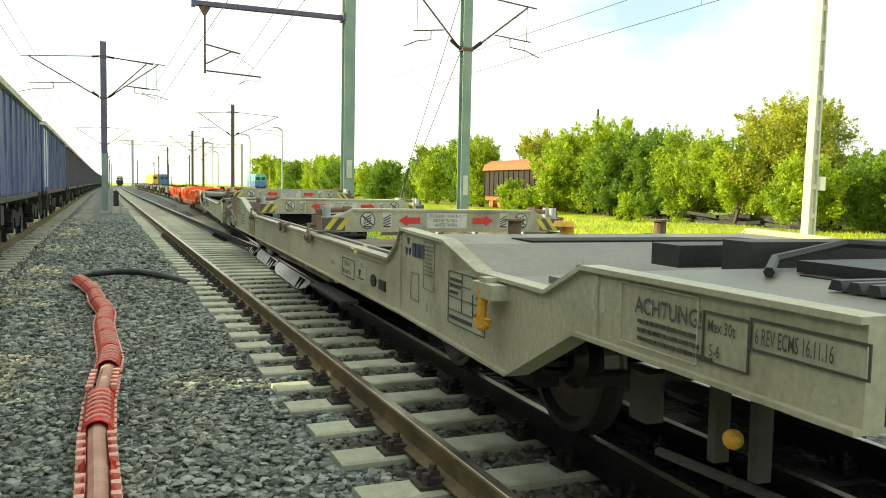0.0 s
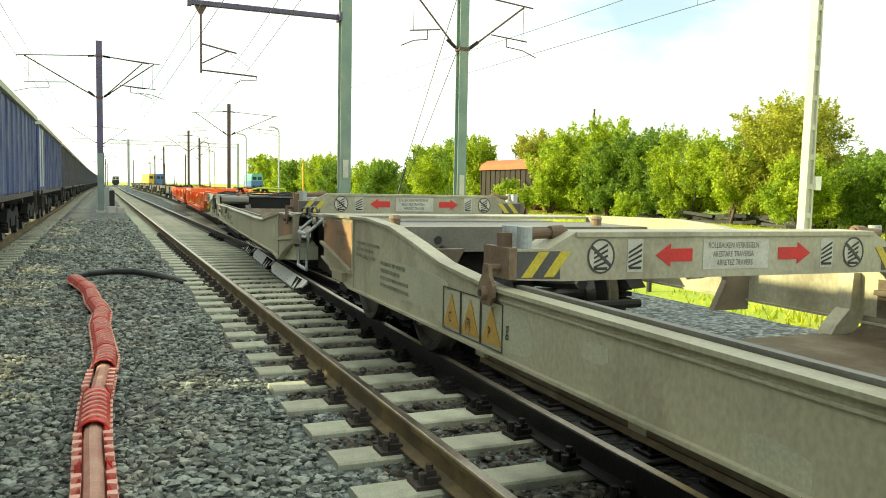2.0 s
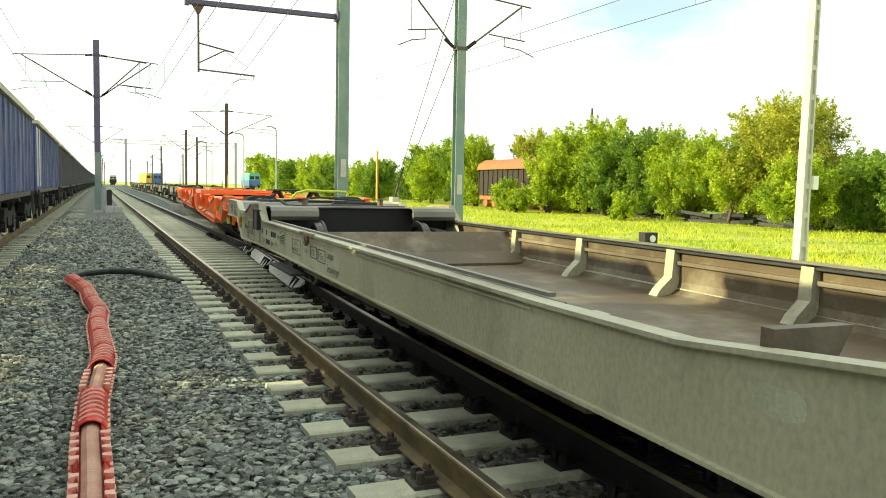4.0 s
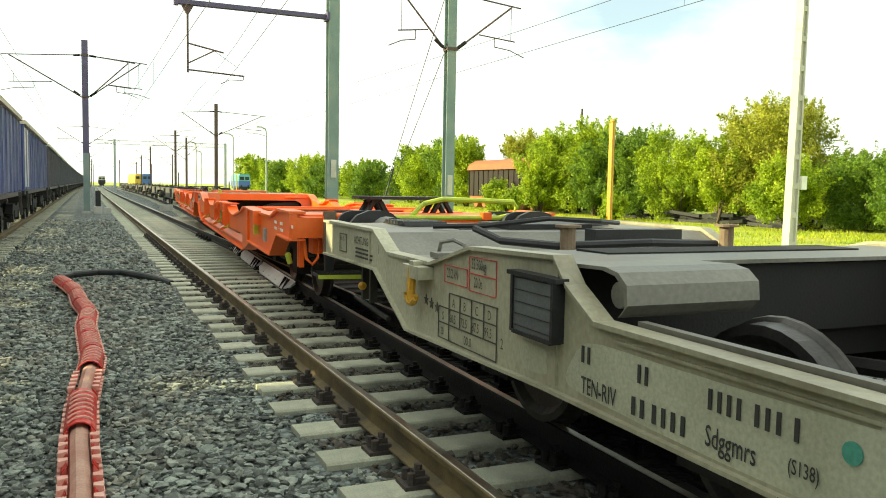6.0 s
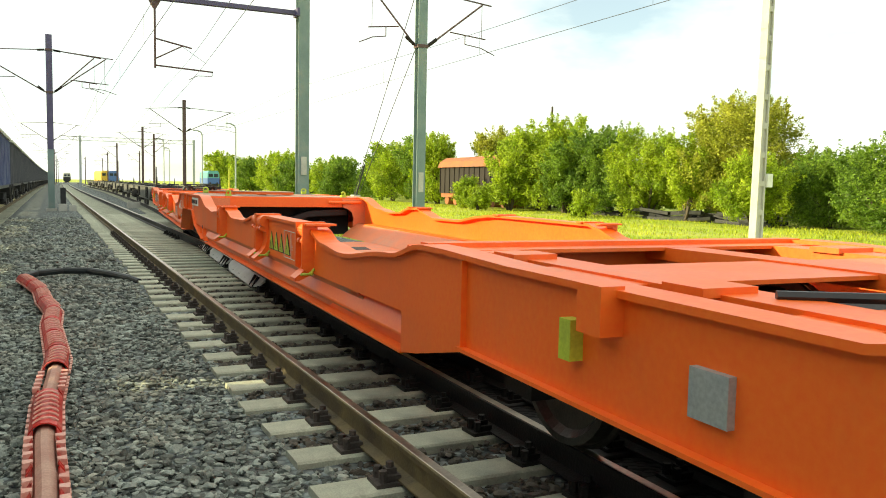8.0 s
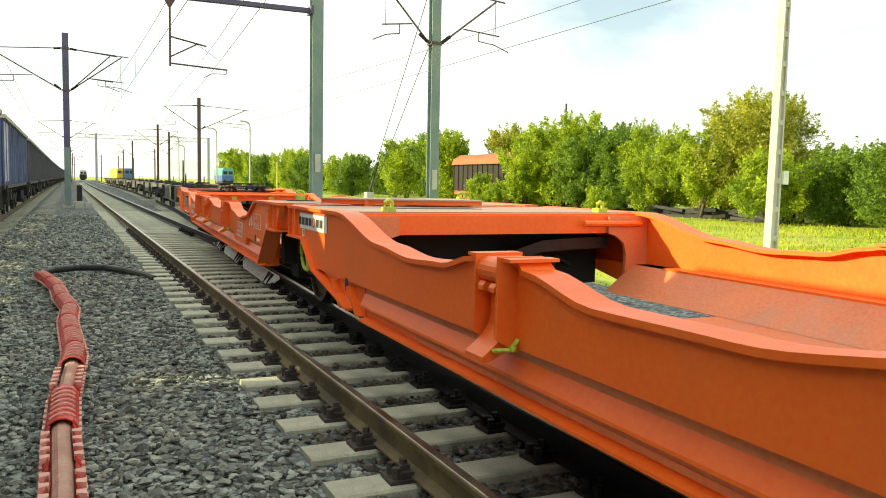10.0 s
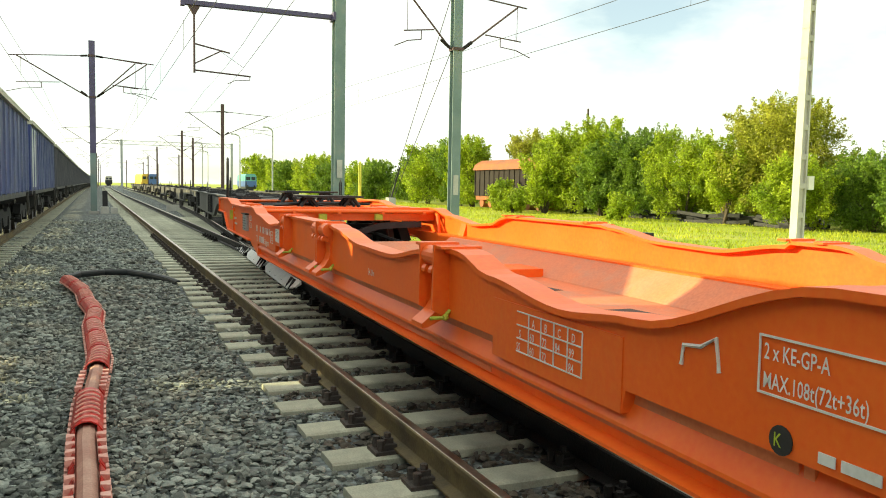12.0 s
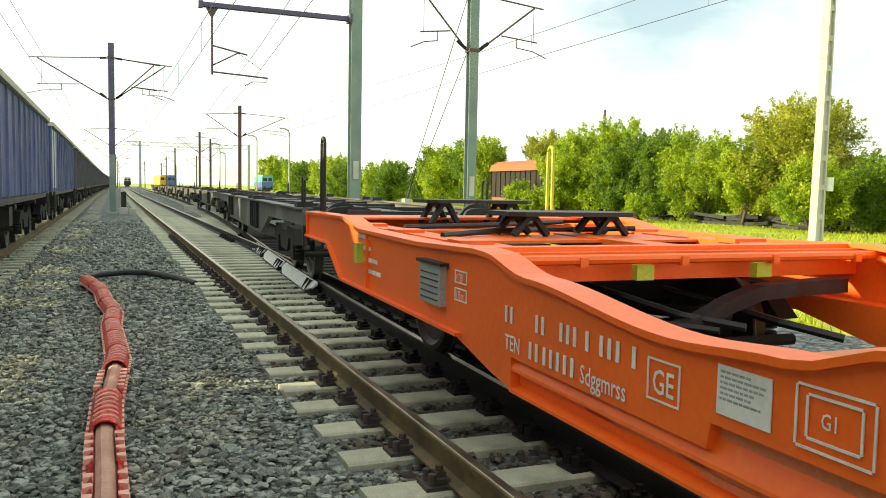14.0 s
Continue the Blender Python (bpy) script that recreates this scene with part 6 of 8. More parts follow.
    # warning triangles on the flap
    for k, ch in enumerate(("(P)", "C", "P")):
        triangle_sign(ob, t(44.76 - k * 0.235), 0.73, 0.21, 0.19, ch, LIME)
    triangle_sign(ob, t(44.02), 0.73, 0.24, 0.20, "P", LIME)
    bm = outline(bmesh.new(), t(44.16), t(43.70), 0.70, 0.965, 0.006)
    plate(bm, t(43.875), t(43.865), 0.70, 0.965)
    part("painted_frame", bm, WHITE_PAINT, ob, "white painted frame")
    words("e", 0.11, on_side(t(43.845), 0.79), WHITE_PAINT, ob)
    bm = bmesh.new()
    outline(bm, t(43.66), t(43.52), 0.79, 0.965, 0.005)
    outline(bm, t(43.64), t(43.54), 0.90, 0.955, 0.003)
    plate(bm, t(43.66), t(43.38), 0.753, 0.757)
    outline(bm, t(43.66), t(43.38), 0.72, 0.79, 0.005)
    for q, z in ((43.625, 0.815), (43.555, 0.815), (43.61, 0.905)):
        for w in (0.052, 0.040):
            prism(bm, [(t(q) - w / 2, z), (t(q) + w / 2, z), (t(q), z + w * 1.1)], -1.5065 - (0.052 - w) * 0.1, -1.504)
    part("painted_frame", bm, WHITE_PAINT, ob)
    bars(ob, t(43.52), 0.765, 0.13, 2, 0.016, WHITE_PAINT, 93)
    # owner's sign: plain shapes
    bm = bmesh.new()
    plate(bm, t(52.02), t(51.10), 0.98, 1.12)
    sg = part("owner_sign", bm, WHITE_PAINT, ob, "white owner's sign with dark shapes and an orange ring")
    bm = bmesh.new()
    for k in range(7):
        if k != 4:
            y = t(51.96 - k * 0.122)
            plate(bm, y, y + 0.085, 1.015, 1.085, -1.509)
    pieces("mark", bm, BLACK_PAINT, sg)
    bm = bmesh.new()
    y = t(51.96 - 4 * 0.122) + 0.045
    hoop = lathe(bmesh.new(), [(-1.509, 0.045), (-1.512, 0.045), (-1.512, 0.026), (-1.509, 0.026)], 20)
    bmesh.ops.translate(hoop, verts=hoop.verts[:], vec=(0, y, 1.05))
    bm.free()
    part("ring_mark", hoop, RING_ORANGE, sg, "pale orange ring")
    board_text(ob, ["4L"], t(51.92), 0.92, 0.05, WHITE_PAINT, WHITE_PAINT, 0.015, 0.7)
    bm = bmesh.new()
    ring = [(-1.40, t(52.2) + 0.2 * math.cos(a), 0.76 + 0.2 * math.sin(a)) for a in np.linspace(0, 6.28318, 25)]
    tube(bm, ring, 0.017, 8)
    prism(bm, [(t(52.2) - 0.03 + 0.06, 0.95), (t(52.2) + 0.10, 0.93), (t(52.2) - 0.04, 0.58), (t(52.2) - 0.12, 0.60)], -1.41, -1.39)
    part("hand_brake_wheel", bm, LIME, ob, "yellow-green hand brake wheel")
    # turntable plate and green lashing eyes above the joint
    bm = bmesh.new()
    prism(bm, [(-1.12, t(52.75)), (-0.95, t(52.5)), (-0.3, t(52.16)), (0.42, t(52.06)), (0.46, t(52.2)), (0.46, t(52.95)), (-1.0, t(52.98))], 1.232, 1.246, "z")
    sp = part("support_plate", bm, ORANGE_DECK, ob, "raised dusty orange support plate")
    bm = bmesh.new()
    edge = [(-1.1, 52.75), (-0.93, 52.52), (-0.3, 52.18), (0.42, 52.08)]
    for (xa, sa), (xb, sb) in zip(edge[:-1], edge[1:]):
        prism(bm, [(xa, t(sa)), (xb, t(sb)), (xb, t(sb + 0.03)), (xa, t(sa + 0.03))], 1.19, 1.232, "z")
    for x in (-0.7, -0.1, 0.4):
        box(bm, x - 0.05, x + 0.05, t(52.4), t(52.9), 1.172, 1.232)
    pieces("plate_rim", bm, ORANGE, sp, "orange stiffening rim")
    for x, s in ((-1.0, 51.0), (1.1, 50.95)):
        bm = bmesh.new()
        box(bm, x - 0.05, x + 0.05, t(s) - 0.05, t(s) + 0.05, 1.17, 1.21)
        tube(bm, [(x - 0.03, t(s), 1.20), (x - 0.03, t(s), 1.25), (x, t(s), 1.27), (x + 0.03, t(s), 1.25), (x + 0.03, t(s), 1.20)], 0.018, 6)
        part("lashing_eye", bm, LIME, ob, "yellow-green lashing eye")
    bm = bmesh.new()
    prism(bm, [(t(50.55) + 0.028 * math.cos(a) + (0.03 if math.cos(a) > 0 else -0.03) * 0.4, 0.625 + 0.05 * math.sin(a)) for a in np.linspace(0.2, 6.1, 16)], -1.5025, -1.499)
    part("drain_hole", bm, BLACK_STEEL, ob)
    bogie(ob, Y(16.6))
    return ob


def orange_rear():
    ob, Y, rng = orange_unit(69.51, -1, "rear half of a bright orange articulated pocket wagon", 0.05)
    t = lambda s: Y(69.55 - s)
    trailer_stand(ob, -0.5, 0.7, t(66.6), t(67.2), 1.06, 1.25)
    trailer_stand(ob, -0.5, 0.7, t(68.5), t(69.1), 1.06, 1.31)
    bm = bmesh.new()
    tube(bm, [(-1.1, t(66.6), 1.07), (-0.5, t(66.9), 1.09), (0.1, t(67.3), 1.07), (0.9, t(67.0), 1.1)], 0.025, 6)
    tube(bm, [(-1.0, t(67.8), 1.07), (0.0, t(67.9), 1.09), (0.9, t(68.3), 1.1)], 0.025, 6)
    pieces("brake_hose", bm, RUBBER, ob, "black hoses on the deck")
    stanchion(ob, -1.36, t(69.42), 0.9, 0.12, 1.10, BLACK_STEEL, "black tubular hand rail")
    stanchion(ob, 1.40, t(69.42), 0.9, 0.12, 1.10)
    bm = bmesh.new()
    for x in (-0.45, 0.45):
        box(bm, x - 0.06, x + 0.06, t(64.94), t(65.0), 0.90, 0.99)
    pieces("marker_plate", bm, LIME, ob, "yellow-green marker plates")
    # lettering
    board_text(ob, ["2 x KE-GP-A", "MAX.108t(72t+36t)"], t(54.62), 0.93, 0.07, WHITE_PAINT, WHITE_PAINT, 0.02, 0.66, 1.25)
    bm = bmesh.new()
    prism(bm, [(t(54.54) + 0.045 * math.cos(a), 0.70 + 0.045 * math.sin(a)) for a in np.linspace(0, 5.9, 16)], -1.506, -1.502)
    part("round_mark", bm, BLACK_PAINT, ob, "round black mark")
    words("K", 0.06, on_side(t(54.565), 0.68, -1.509), LIME, ob)
    bars(ob, t(54.4), 0.68, 0.25, 1, 0.04, WHITE_PAINT, 101)
    bm = bmesh.new()
    tube(bm, [(-1.506, t(55.0), 0.83), (-1.506, t(54.99), 0.90), (-1.506, t(54.9), 0.91), (-1.506, t(54.83), 0.95), (-1.506, t(54.81), 0.84)], 0.008, 5)
    part("load_mark", bm, WHITE_PAINT, ob)
    plate(b := bmesh.new(), t(56.52), t(55.35), 0.56, 0.86, -1.5, 0.006)
    part("sign_panel", b, ORANGE, ob, "orange data panel")
    bm = bmesh.new()
    for z in (0.63, 0.695, 0.76, 0.825):
        plate(bm, t(56.24), t(55.64), z, z + 0.006, -1.507)
    for k in range(5):
        plate(bm, t(56.12) - k * 0.12, t(56.114) - k * 0.12, 0.63, 0.825, -1.507)
    pieces("table_grid", bm, WHITE_PAINT, ob, "white painted data table")
    for k, (h, a, c2) in enumerate((("A", "60", "60"), ("B", "72", "72"), ("C", "84", ""), ("D", "99", "84"))):
        words(h, 0.055, on_side(t(56.08 - k * 0.12), 0.772, -1.512), WHITE_PAINT, ob)
        words(a, 0.055, on_side(t(56.10 - k * 0.12), 0.705, -1.512), WHITE_PAINT, ob)
        if c2:
            words(c2, 0.055, on_side(t(56.10 - k * 0.12), 0.64, -1.512), WHITE_PAINT, ob)
    words("S", 0.055, on_side(t(56.21), 0.705, -1.512), WHITE_PAINT, ob)
    words("SS", 0.055, on_side(t(56.235), 0.64, -1.512), WHITE_PAINT, ob)
    words("34.20m", 0.07, on_side(t(58.84), 0.73), WHITE_PAINT, ob)
    digits(ob, t(64.66), 0.745, ((0, 2), (0.33, 2), (0.56, 3), (0.78, 1), (0.89, 3), (1.12, 1)), 0.040, 0.085, WHITE_PAINT)
    words("TEN", 0.115, on_side(t(64.66), 0.605), WHITE_PAINT, ob)
    digits(ob, t(64.39), 0.605, ((0, 2), (0.14, 5)), 0.042, 0.085, WHITE_PAINT)
    words("Sdggmrss", 0.115, on_side(t(63.92), 0.60), WHITE_PAINT, ob, squeeze=0.80)
    board_text(ob, ["GE"], t(63.41), 0.685, 0.13, WHITE_PAINT, WHITE_PAINT, 0.03, 0.8)
    bm = bmesh.new()
    plate(bm, t(63.06), t(62.82), 0.70, 0.865, -1.503)
    lb = part("paper_label", bm, WHITE_PAINT, ob, "white paper label")
    bars(lb, t(63.045), 0.84, 0.19, 6, 0.010, GALV, 121)
    bm = outline(bmesh.new(), t(62.72), t(62.46), 0.695, 0.885, 0.008)
    outline(bm, t(62.68), t(62.50), 0.725, 0.86, 0.008)
    part("painted_frame", bm, WHITE_PAINT, ob, "white painted frames")
    words("G1", 0.065, on_side(t(62.635), 0.77), WHITE_PAINT, ob)
    for txt, z in (("<1°30'", 0.88), ("R 75 m", 0.775)):
        board_text(ob, [txt], t(65.34), z, 0.07, WHITE_PAINT, WHITE_PAINT, 0.012, 0.6)
    for k in range(4):
        bars(ob, t(67.5 - k * 0.1), 1.0 - k * 0.09, 0.35, 1, 0.04, WHITE_PAINT, 130 + k)
    bm = bmesh.new()
    box(bm, -1.545, -1.5, t(65.86), t(65.50), 0.70, 0.95)
    dh = part("document_holder", bm, GALV, ob, "grey grille of a document holder")
    bm = bmesh.new()
    box(bm, -1.56, -1.5, t(65.9), t(65.46), 0.95, 0.97)
    for k in range(5):
        box(bm, -1.552, -1.545, t(65.83), t(65.53), 0.73 + k * 0.04, 0.736 + k * 0.04)
    part("holder_frame", bm, BLACK_STEEL, dh)
    bm = bmesh.new()
    box(bm, -1.56, -1.5, t(67.45), t(67.35), 0.80, 0.96)
    part("latch", bm, LIME, ob, "yellow-green latch")
    bm = bmesh.new()
    plate(bm, t(53.74), t(53.44), 0.94, 1.10, -1.5, 0.008)
    plate(bm, t(53.445), t(53.43), 0.94, 1.11, -1.5, 0.03)
    fold = part("fold_down_plate", bm, ORANGE, ob, "orange fold-down plate")
    bm = bmesh.new()
    plate(bm, t(53.74), t(53.64), 1.055, 1.08, -1.508, 0.012)
    plate(bm, t(53.56), t(53.45), 0.955, 0.98, -1.508, 0.012)
    pieces("lock", bm, GALV, fold, "small zinc lock")
    board_text(ob, ["3L"], t(53.72), 0.875, 0.05, WHITE_PAINT, WHITE_PAINT, 0.012, 0.7)
    bm = bmesh.new()
    plate(bm, t(53.27), t(53.15), 1.03, 1.042)
    prism(bm, [(t(53.24), 0.99), (t(53.19), 0.99), (t(53.215), 1.03)], -1.507, -1.503)
    pieces("jacking_mark", bm, WHITE_PAINT, ob, "white jacking point mark")
    for x in (-1.02, 1.1):
        bm = bmesh.new()
        box(bm, x - 0.16, x + 0.16, t(54.05), t(54.35), 1.175, 1.183)
        base = part("eye_plate", bm, BLACK_STEEL, ob, "dark base plate")
        bm = bmesh.new()
        box(bm, x - 0.05, x + 0.05, t(54.15), t(54.25), 1.183, 1.24)
        tube(bm, [(x + 0.05 * math.cos(a), t(54.2), 1.25 + 0.045 * math.sin(a)) for a in np.linspace(-0.4, 3.54, 9)], 0.018, 6)
        part("lashing_eye", bm, LIME, base, "yellow-green lashing eye")


def container_wagon(s0, length, label):
    """Skeletal container wagon with fish-bellied side sills."""
    ob = unit("container_wagon", s0 + 3.0, s0 + length - 3.0, label, "container wagons")
    h = length / 2

    def prof(b, sx):
        pts = [(-h, 1.14), (h, 1.14), (h, 0.92), (h - 3.8, 0.90), (h - 5.2, 0.52), (-h + 5.2, 0.52), (-h + 3.8, 0.90), (-h, 0.92)]
        prism(b, pts, min(sx * 1.2, sx * 1.28), max(sx * 1.2, sx * 1.28))
        box(b, min(sx * 1.15, sx * 1.36), max(sx * 1.15, sx * 1.36), -h, h, 1.13, 1.15)
    pieces("side_sill", both_sides(prof), CONTAINER_GREY, ob, "dark grey fish-bellied side sills")
    bm = bmesh.new()
    for k in range(9):
        y = -h + 0.1 + k * (length - 0.2) / 8
        box(bm, -1.2, 1.2, y - 0.09, y + 0.09, 0.95, 1.11)
    box(bm, -0.3, 0.3, -h, h, 0.88, 1.09)
    pieces("cross_member", bm, BLACK_STEEL, ob)
    bm = bmesh.new()
    for y in (-h + 0.3, -h + 6.3, -2.2, 2.2, h - 6.3, h - 0.3):
        for x in (-1.22, 1.22):
            box(bm, x - 0.1, x + 0.1, y - 0.14, y + 0.14, 1.15, 1.22)
    for y in (-h + 5.6, -3.0, 3.0, h - 5.6):
        box(bm, -1.34, -1.28, y - 0.05, y + 0.05, 0.6, 1.1)
        box(bm, -1.34, -1.28, y + 0.25, y + 0.35, 0.6, 1.1)
    pieces("container_spigot", bm, BLACK_STEEL, ob, "black container spigots")
    bm = bmesh.new()
    for x in (-0.875, 0.875):
        for y, d in ((-h, -1), (h, 1)):
            rod(bm, (x, y, 1.0), (x, y + d * 0.5, 1.0), 0.12, 12)
            rod(bm, (x, y + d * 0.5, 1.0), (x, y + d * 0.56, 1.0), 0.24, 16)
    part("buffer", bm, BLACK_STEEL, ob, "black buffers")
    bm = bmesh.new()
    for x in (-1.25, 1.25):
        tube(bm, [(x, -h + 0.05, 0.6), (x, -h + 0.02, 1.5), (x, -h + 0.12, 1.56), (x, -h + 0.2, 1.5), (x, -h + 0.2, 1.1)], 0.018, 6)
    part("hand_rail", bm, BLACK_STEEL, ob)
    bogie(ob, -h + 3.0)
    bogie(ob, h - 3.0)


CONTAINER_GREY = material("dusty_dark_grey_paint", (0.13, 0.13, 0.125), (0.07, 0.07, 0.068), 0.6, 0.1, 1.0, 30, 0.1, (0.42, 0.40, 0.34), 0.5, 0.6)

grey_front()
grey_rear()
orange_front()
orange_rear()
for k in range(7):
    container_wagon(71.0 + k * 20.2, 18.9, "dusty dark grey skeletal container wagon without load")

# ---- standing train on the neighbouring track ----
def gondola(y0, length, mat, label, pale=False):
    ob = thing("gondola_wagon", (LEFT_X + bend(y0 + length / 2), y0 + length / 2, 0), label, "wagon", "standing gondola wagons")
    ob.rotation_euler = (0, 0, -2 * 3.2e-5 * max(0, y0 + length / 2 - 70))
    h = length / 2
    bm = bmesh.new()
    for sx in (-1, 1):
        box(bm, min(sx * 1.40, sx * 1.44), max(sx * 1.40, sx * 1.44), -h, h, 1.18, 2.86)
    for y in (-h, h - 0.05):
        box(bm, -1.40, 1.40, y, y + 0.05, 1.18, 2.86)
    box(bm, -1.40, 1.40, -h + 0.05, h - 0.05, 1.15, 1.22)
    part("body", bm, mat, ob)
    bm = bmesh.new()
    for sx in (-1, 1):
        box(bm, min(sx * 1.36, sx * 1.52), max(sx * 1.36, sx * 1.52), -h - 0.02, h + 0.02, 2.86, 2.96)
    for y in (-h - 0.02, h - 0.08):
        box(bm, -1.36, 1.36, y, y + 0.10, 2.86, 2.96)
    part("top_rim", bm, RIM_PALE, ob, "pale dusty top rim")
    bm = bmesh.new()
    n = 15
    for k in range(n):
        y = -h + 0.06 + k * (length - 0.12) / (n - 1)
        for sx in (-1, 1):
            prism(bm, [(sx * 1.44, 1.10), (sx * 1.465, 1.14), (sx * 1.475, 1.3), (sx * 1.475, 2.74), (sx * 1.46, 2.86), (sx * 1.44, 2.86)], y - 0.022, y + 0.022, "y")
    pieces("post", bm, RIB_BLUE if mat is GONDOLA_BLUE else RIB_GREY, ob)
    bm = bmesh.new()
    for sx in (-1, 1):
        box(bm, min(sx * 1.30, sx * 1.46), max(sx * 1.30, sx * 1.46), -h, h, 1.06, 1.16)
    box(bm, -0.35, 0.35, -h, h, 0.95, 1.14)
    for y in (-1.5, 0.6):
        box(bm, -1.1, -0.5, y, y + 0.7, 0.6, 0.95)
        box(bm, 0.6, 1.2, y, y + 0.5, 0.6, 0.95)
    part("underframe", bm, BLACK_STEEL, ob, "dark underframe")
    bm = bmesh.new()
    for x in (-0.875, 0.875):
        for y, d in ((-h, -1), (h, 1)):
            rod(bm, (x, y, 1.05), (x, y + d * 0.45, 1.05), 0.11, 10)
            rod(bm, (x, y + d * 0.45, 1.05), (x, y + d * 0.5, 1.05), 0.23, 14)
    part("buffer", bm, BLACK_STEEL, ob, "black buffers")
    bm = bmesh.new()
    for y in (-h + 0.5, h - 0.9):
        tube(bm, [(1.47, y, 1.15), (1.50, y, 0.62), (1.50, y + 0.4, 0.62), (1.47, y + 0.4, 1.15)], 0.02, 6)
    tube(bm, [(1.54, -h + 0.4, 1.02), (1.56, -h + 0.45, 0.9), (1.56, -h + 0.8, 0.9), (1.54, -h + 0.85, 1.02)], 0.018, 6)
    pieces("step", bm, BRAKE_GREY, ob, "grimy foot step")
    if pale:
        bm = bmesh.new()
        for k in range(2):
            box(bm, 1.441, 1.455, -h + 0.35 + k * 0.9, -h + 1.15 + k * 0.9, 1.25, 2.8)
        pieces("bleached_panel", bm, PATCH_WHITE, ob, "bleached whitish side panel")
    bogie(ob, -h + 2.0)
    bogie(ob, h - 2.0)


RIB_BLUE = material("worn_blue_rib", (0.22, 0.25, 0.34), (0.07, 0.10, 0.23), 0.6, 0.1, 1.2, 40, 0.1)
RIB_GREY = material("worn_grey_rib", (0.15, 0.155, 0.165), (0.09, 0.092, 0.10), 0.6, 0.1, 1.2, 40, 0.1)
RIM_PALE = material("pale_dusty_rim", (0.50, 0.50, 0.38), (0.36, 0.36, 0.28), 0.7, 0, 2, 40, 0.1)
for k in range(23):
    gondola(9.2 + k * 14.04 - 14.04, 12.9, GONDOLA_BLUE if k < 3 else GONDOLA_GREY, "tall dark blue ribbed gondola wagon" if k < 3 else "tall sooty grey ribbed gondola wagon", k in (2, 5))


# ---- overhead line ----
def column(bm, x, y, z0, z1, w, t=0.03):
    """Broad-flanged steel column."""
    h, q = w / 2, t / 2
    prism(bm, [(x + a, y + b) for a, b in ((-h, -h), (h, -h), (h, -h + t), (q, -h + t), (q, h - t), (h, h - t), (h, h), (-h, h), (-h, h - t), (-q, h - t), (-q, -h + t), (-h, -h + t))], z0, z1, "z")


def bracket(bm, ins, x, y, side, reach, z_low, z_top):
    """Cantilever: sloping tube, top tie, drop bars, registration arm."""
    e = x + side * reach
    rod(bm, (x + side * 0.2, y, z_low), (e - side * 0.35, y, z_top - 0.12), 0.032, 6)
    rod(bm, (x + side * 0.2, y, z_top + 0.12), (e, y, z_top - 0.12), 0.026, 6)
    rod(ins, (x + side * 0.25, y, z_low + 0.05), (x + side * 0.55, y, z_low + 0.28), 0.06, 8)
    rod(ins, (x + side * 0.2, y, z_top + 0.12), (x + side * 0.55, y, z_top + 0.08), 0.055, 8)
    m = x + side * reach * 0.40
    zz = z_low + (z_top - 0.12 - z_low) * 0.36
    rod(bm, (m, y, zz), (x + side * reach * 0.92, y, zz - 0.12), 0.022, 6)
    rod(bm, (x + side * reach * 0.86, y, zz - 0.1), (x + side * reach * 0.86, y, z_top - 0.15), 0.010, 5)
    rod(bm, (x + side * reach * 0.62, y, zz - 0.06), (x + side * reach * 0.62, y, zz - 0.35), 0.018, 5)
    tube(bm, [(x + side * reach * 0.62, y, zz - 0.35), (x + side * reach * 0.85, y, zz - 0.42), (e + side * 0.15, y, zz - 0.62)], 0.018, 5)


def mast(x, y, top, w, low, high, brackets, mat, label, upper=None):
    ob = thing("catenary_mast", (0, 0, 0), label, "mast", "catenary masts")
    g = ground_height(x)
    bm = bmesh.new()
    column(bm, x, y, g - 0.1, top if upper is None else g + 3.2, w)
    part("column", bm, mat, ob)
    if upper is not None:
        bm = bmesh.new()
        column(bm, x, y, g + 3.2, top, w)
        part("upper_column", bm, upper, ob, "darker painted upper part")
    bm, ins = bmesh.new(), bmesh.new()
    for side, reach in brackets:
        bracket(bm, ins, x, y, side, reach, low, high)
    for z in (low, high + 0.12):
        box(bm, x - w / 2 - 0.03, x + w / 2 + 0.03, y - w / 2 - 0.03, y + w / 2 + 0.03, z - 0.05, z + 0.05)
    pieces("cantilever", bm, MAST_RUST, ob, "thin steel cantilever bar")
    pieces("insulator", ins, BROWN_WOOD, ob, "brown insulator")
    bm = bmesh.new()
    box(bm, x - w / 2 - 0.1, x + w / 2 + 0.1, y - w / 2 - 0.1, y + w / 2 + 0.1, g - 0.2, g + 0.12)
    part("footing", bm, CONCRETE, ob, "concrete footing")
    return ob


mB = mast(10.95, 24.3, 8.9, 0.31, 5.95, 7.65, ((-1, 2.0), (1, 2.6)), MAST_GREEN, "grey-green steel catenary mast with two cantilevers")
bm = bmesh.new()
box(bm, 10.86, 11.04, 24.125, 24.14, 1.2, 1.85)
part("number_plate", bm, CONCRETE, mB, "pale rectangular mark")
mL = mast(0.0, 47.0, 8.85, 0.31, 5.9, 7.95, ((-1, 3.9), (1, 2.5), (1, 3.1)), MAST_GREEN, "steel catenary mast, dark violet above and grey-green below", MAST_PURPLE)
for k in range(1, 6):
    mast(0.0 + bend(47 + 60 * k), 47.0 + 60 * k, 8.85, 0.28, 5.9, 7.95, ((-1, 3.5), (1, 3.2)), MAST_RUST, "distant dark steel catenary mast")
